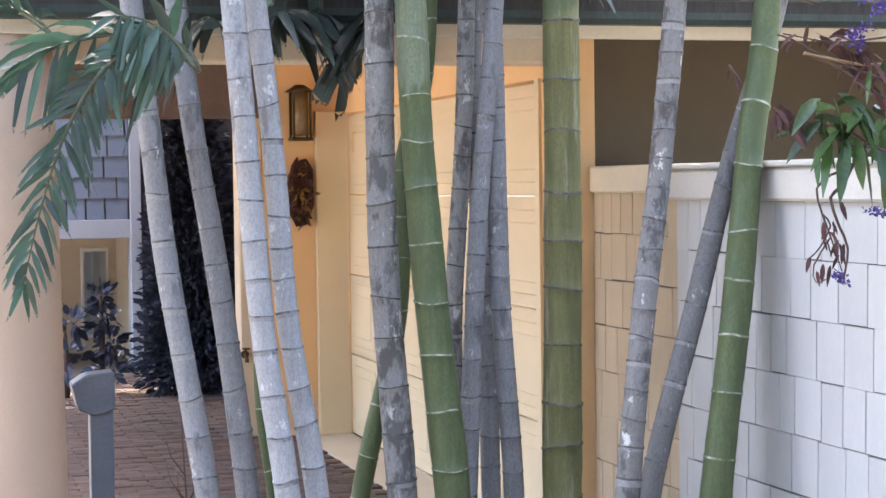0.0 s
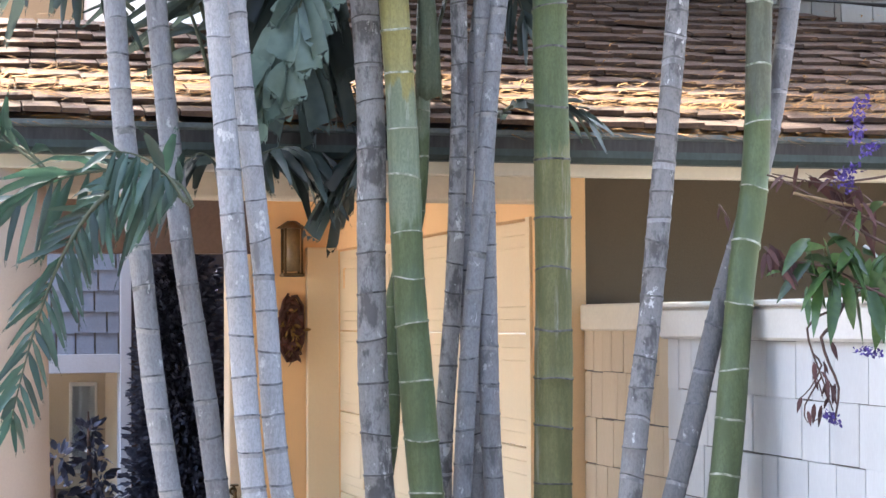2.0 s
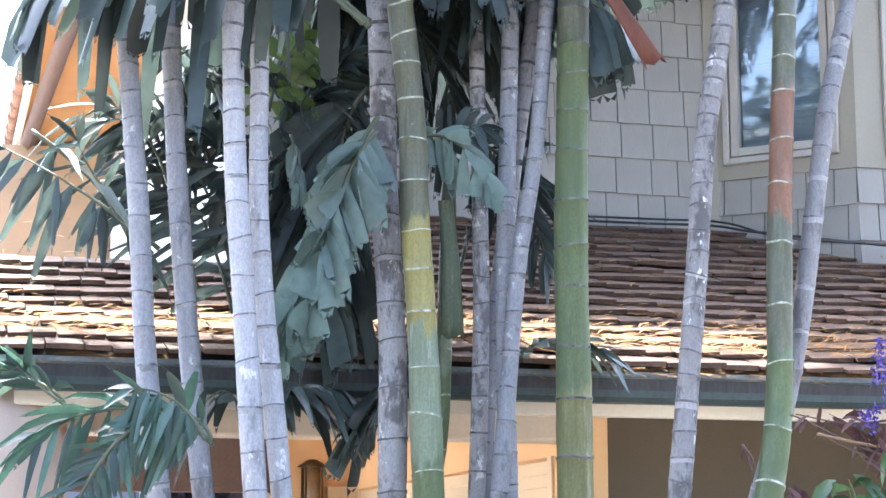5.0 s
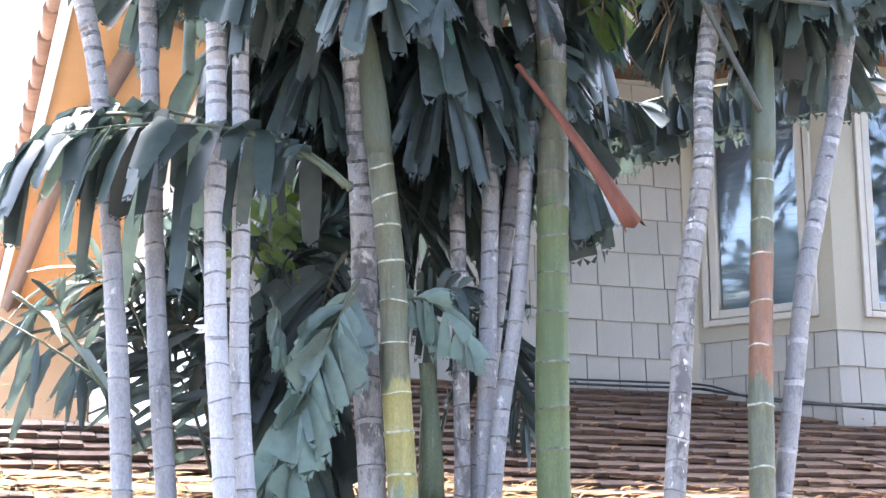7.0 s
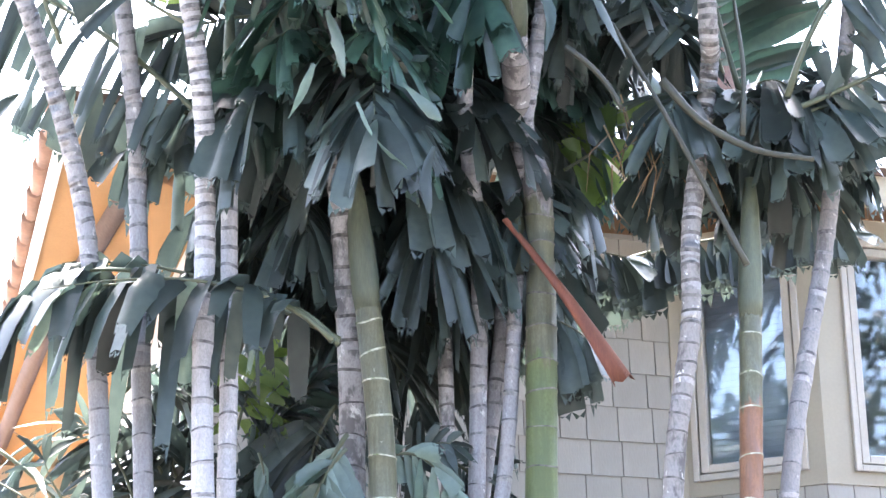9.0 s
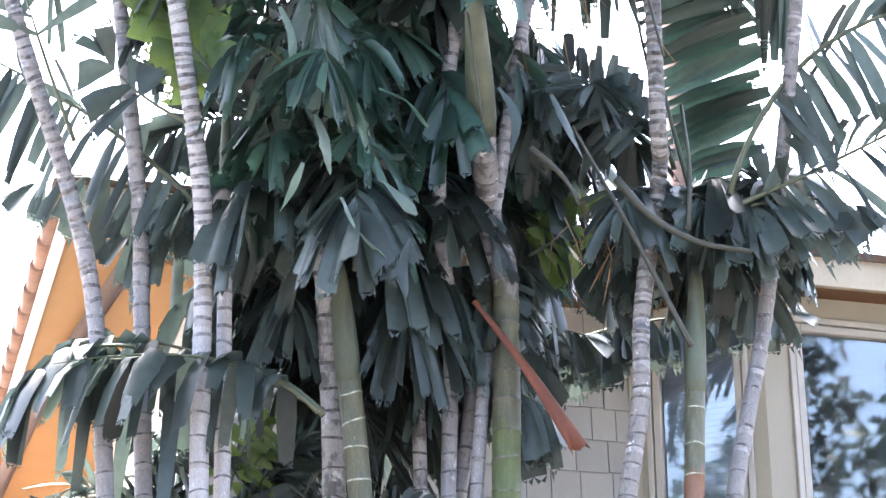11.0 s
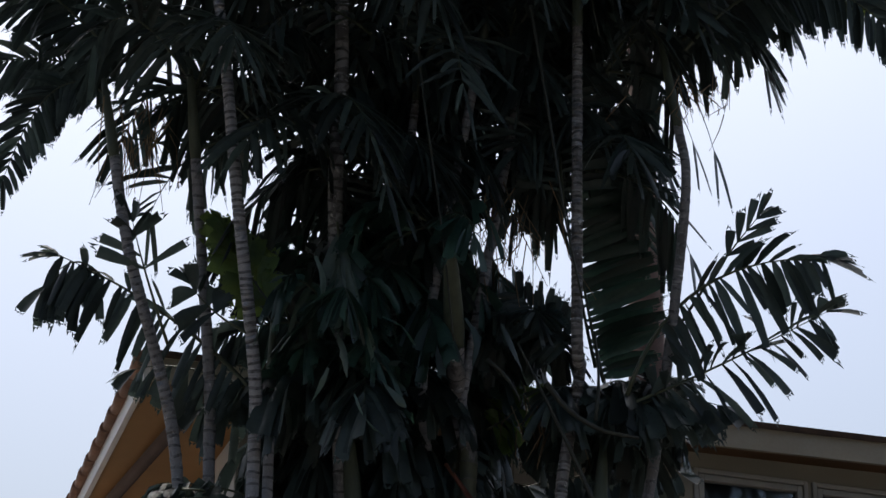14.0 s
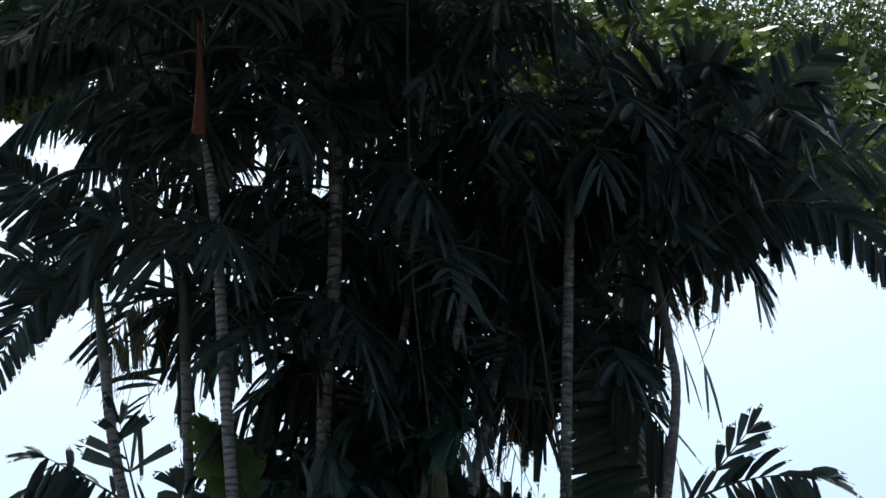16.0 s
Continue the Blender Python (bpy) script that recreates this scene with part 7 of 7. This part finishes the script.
# withered leaf sheath hanging in the clump
def sheath(p, a, b, r0, r1, mat, label):
    a, b = Vector(a) - p.location, Vector(b) - p.location
    d = (b - a).normalized()
    side = d.cross(Vector((0.2, -1, 0.2))).normalized()
    front = side.cross(d)
    bm = bmesh.new()
    rows = []
    for i in range(9):
        u = i / 8
        w = r0 + (r1 - r0) * u ** 1.6
        c = a.lerp(b, u) + front * 0.02 * math.sin(u * 3.1)
        rows.append([bm.verts.new(c + side * (w * math.sin(k)) + front * (w * 0.55 * math.cos(k)) + d * (0.012 * math.sin(k * 3.7) if i == 8 else 0))
                     for k in (-1.9, -1.3, -0.6, 0, 0.6, 1.3, 1.9)])
    for x, y in zip(rows, rows[1:]):
        for j in range(6):
            bm.faces.new((x[j], x[j + 1], y[j + 1], y[j])).smooth = True
    bmesh.ops.solidify(bm, geom=bm.faces[:], thickness=0.004)
    return part("sheath", bm, mat, p, label)


sheath(palm_k, (2.09, 6.20, 4.05), (2.45, 5.98, 3.39), 0.014, 0.045, M_SHEATH, "withered red-brown leaf sheath")
sheath(palm_o, (1.79, 6.39, 2.94), (1.81, 6.38, 2.44), 0.03, 0.048, M_BARK["scurfy"], "pale dry leaf sheath")
sheath(palm_c, (0.20, 5.37, 7.55), (0.28, 5.36, 6.75), 0.012, 0.045, M_SHEATH, "withered red-brown leaf sheath")

# thin dry fibres hanging from the crowns
bm = bmesh.new()
rnd = random.Random(91)
for at, n, ln in (((0.21, 6.09, 5.90), 26, 0.55), ((2.31, 5.83, 5.56), 30, 0.6), ((3.17, 5.05, 6.11), 18, 0.3), ((2.60, 6.06, 4.40), 16, 0.35)):
    for k in range(n):
        a = Vector(at) + Vector((rnd.gauss(0, 0.13), rnd.gauss(0, 0.1), rnd.gauss(0, 0.06)))
        d = Vector((rnd.gauss(0, 0.3), rnd.gauss(0, 0.2), -1)).normalized() * ln * rnd.uniform(0.5, 1.1)
        bend = Vector((rnd.gauss(0, 0.05), rnd.gauss(0, 0.05), 0))
        tube([a, a + d * 0.5 + bend, a + d], [0.004, 0.003, 0.0015], 4, bm)
hanging = tagged(finish("dry_fibres", bm, M_DRY), "thin dry fibres hanging from the palm crowns", "fibres", kind="stuff")

# trees beyond the house, and unseen ones added round the garden
def broad_tree(at, label, trunk_h, clumps, size, mat, seed, n):
    rnd = random.Random(seed)
    t = thing("tree", at, label, "tree")
    tb = bmesh.new()
    tube([(0, 0, 0), (0.1, 0.05, trunk_h * 0.5), (0, 0, trunk_h)], [0.32, 0.25, 0.15], 10, tb)
    for c in clumps:
        m = Vector(c[:3])
        tube([(0, 0, trunk_h * 0.93), m * 0.5 + Vector((0, 0, trunk_h * 0.55)), m], [0.12, 0.07, 0.02], 7, tb)
    part("trunk", tb, M_TWIG, t)
    bm = bmesh.new()
    for c in clumps:
        for k in range(n):
            d = Vector((rnd.gauss(0, 1), rnd.gauss(0, 1), rnd.gauss(0, 1)))
            d = d.normalized() * c[3] * rnd.random() ** 0.45
            q = Vector(c[:3]) + d + Vector((math.sin(d.x * 5 + k), math.cos(d.y * 4), math.sin(d.z * 6))) * 0.15
            w = Vector((rnd.gauss(0, 1), rnd.gauss(0, 1), rnd.gauss(-0.3, 0.7))).normalized()
            o = w.orthogonal().normalized()
            o = Matrix.Rotation(rnd.uniform(0, 3.1), 3, w) @ o
            L = size * rnd.uniform(0.6, 1.3)
            bm.faces.new([bm.verts.new(v) for v in (q, q + w * L * 0.5 + o * L * 0.22, q + w * L, q + w * L * 0.5 - o * L * 0.22)])
    part("crown", bm, mat, t)
    return t


T1 = Vector((7.5, 15.56, -0.06))
broad_tree(T1, "tall tree with sunlit yellow-green foliage behind the house", 14.3, [(1.84, -2.62, 13.30, 0.7), (1.36, -2.49, 14.82, 1.2), (0.12, -2.14, 15.06, 1.2), (-1.53, -1.66, 15.09, 1.0), (2.32, -2.76, 14.74, 1.2), (-2.55, -1.37, 14.75, 0.9), (-2.26, -1.46, 12.08, 0.8), (-8.13, -1.86, 13.53, 0.8), (-7.21, -2.12, 13.45, 0.75), (-6.30, -2.17, 13.83, 0.7), (-5.19, -2.49, 13.84, 0.8), (-4.15, -2.79, 14.00, 0.8), (-7.89, -1.93, 12.70, 0.5), (-3.75, -3.11, 13.25, 0.5)], 0.088, M_TREE, 201, 10000)
# unseen trees: some fill the window panes, the rest only cut skylight
for k, (x, y, h) in enumerate(((-9, -13, 10), (-3.5, -14, 12), (2, -13, 15), (7, -12, 6.2), (12, -9, 15.5), (15, -2, 9), (16, 4, 8.5), (-11, -7, 9),
                               (-13, 0, 8))):
    broad_tree((x, y, -0.06), "unseen dense garden tree added to cut skylight and fill reflections", 3.0,
               [(0, 0, h * 0.3, 2.2), (0, 0, h * 0.45, 2.4), (-1.6, 0.5, h * 0.6, 2.0), (1.6, -0.4, h * 0.62, 2.0), (0.2, 0.3, h * 0.82, 2.2),
                (-1.5, -0.3, h * 0.8, 1.8), (1.7, 0.2, h * 0.8, 1.8), (-0.5, -0.4, h, 1.6)], 0.34, M_LEAF, 300 + k, 1900)

# invented canopy overhead, keeps sky and sun off the palms and roof end
shade = broad_tree((-3.6, 3.6, -0.06), "unseen tree added over the palms to shade them", 7.5,
                   [(2.0, 0.5, 11.0, 1.8), (4.0, 1.0, 11.3, 1.9), (5.8, 1.3, 11.3, 1.9), (7.4, 1.6, 11.0, 1.7), (3.0, -1.2, 11.2, 1.9), (5.0, -1.0, 11.6, 1.9),
                    (6.8, -0.6, 11.4, 1.8), (0.5, 0.0, 10.5, 1.8), (4.4, 2.6, 11.6, 1.4), (6.4, 2.8, 11.6, 1.4), (1.0, -3.0, 11.5, 1.9), (3.0, -3.4, 11.8, 1.9), (5.0, -3.2, 11.8, 1.9),
                    (7.0, -3.0, 11.5, 1.8), (8.6, 0.0, 11.0, 1.8), (-1.2, 1.0, 10.0, 1.7), (1.6, 4.4, 12.5, 1.4), (3.2, 4.7, 12.6, 1.5), (4.8, 4.8, 12.6, 1.5),
                    (6.4, 4.7, 12.6, 1.5), (8.0, 4.4, 12.5, 1.5), (8.2, 6.3, 11.2, 0.9), (9.3, 6.3, 11.2, 0.9), (10.3, 6.2, 11.1, 0.9)], 0.21, M_TREE, 401, 2300)

# driveway bricks in running bond
brick_me = bpy.data.meshes.new("brick")
bm = box((-0.097, -0.047, -0.03), (0.097, 0.047, 0.0), bevel=0.005)
bm.to_mesh(brick_me)
bm.free()
brick_me.materials.append(M_BRICK)
rest = bmesh.new()
rnd = random.Random(55)
for j in range(90):
    y = 7.6 + j * 0.1
    for i in range(13):
        x = 0.25 + i * 0.2 + (0.1 if j % 2 else 0)
        if x > 2.4 or y > 16.6:
            continue
        m = Matrix.Translation((x, y, rnd.uniform(-0.005, 0.004))) @ Matrix.Rotation(radians(rnd.uniform(-1, 1)), 4, "Z")
        if 8.0 < y < 10.4:
            ob = new("brick", brick_me)
            ob.parent = driveway
            ob.matrix_basis = m
        else:
            t0 = len(rest.verts)
            rest.from_mesh(brick_me)
            rest.verts.ensure_lookup_table()
            for vv in rest.verts[t0:]:
                vv.co = m @ vv.co
tagged(part("far_bricks", rest, M_BRICK, driveway), kind="stuff")
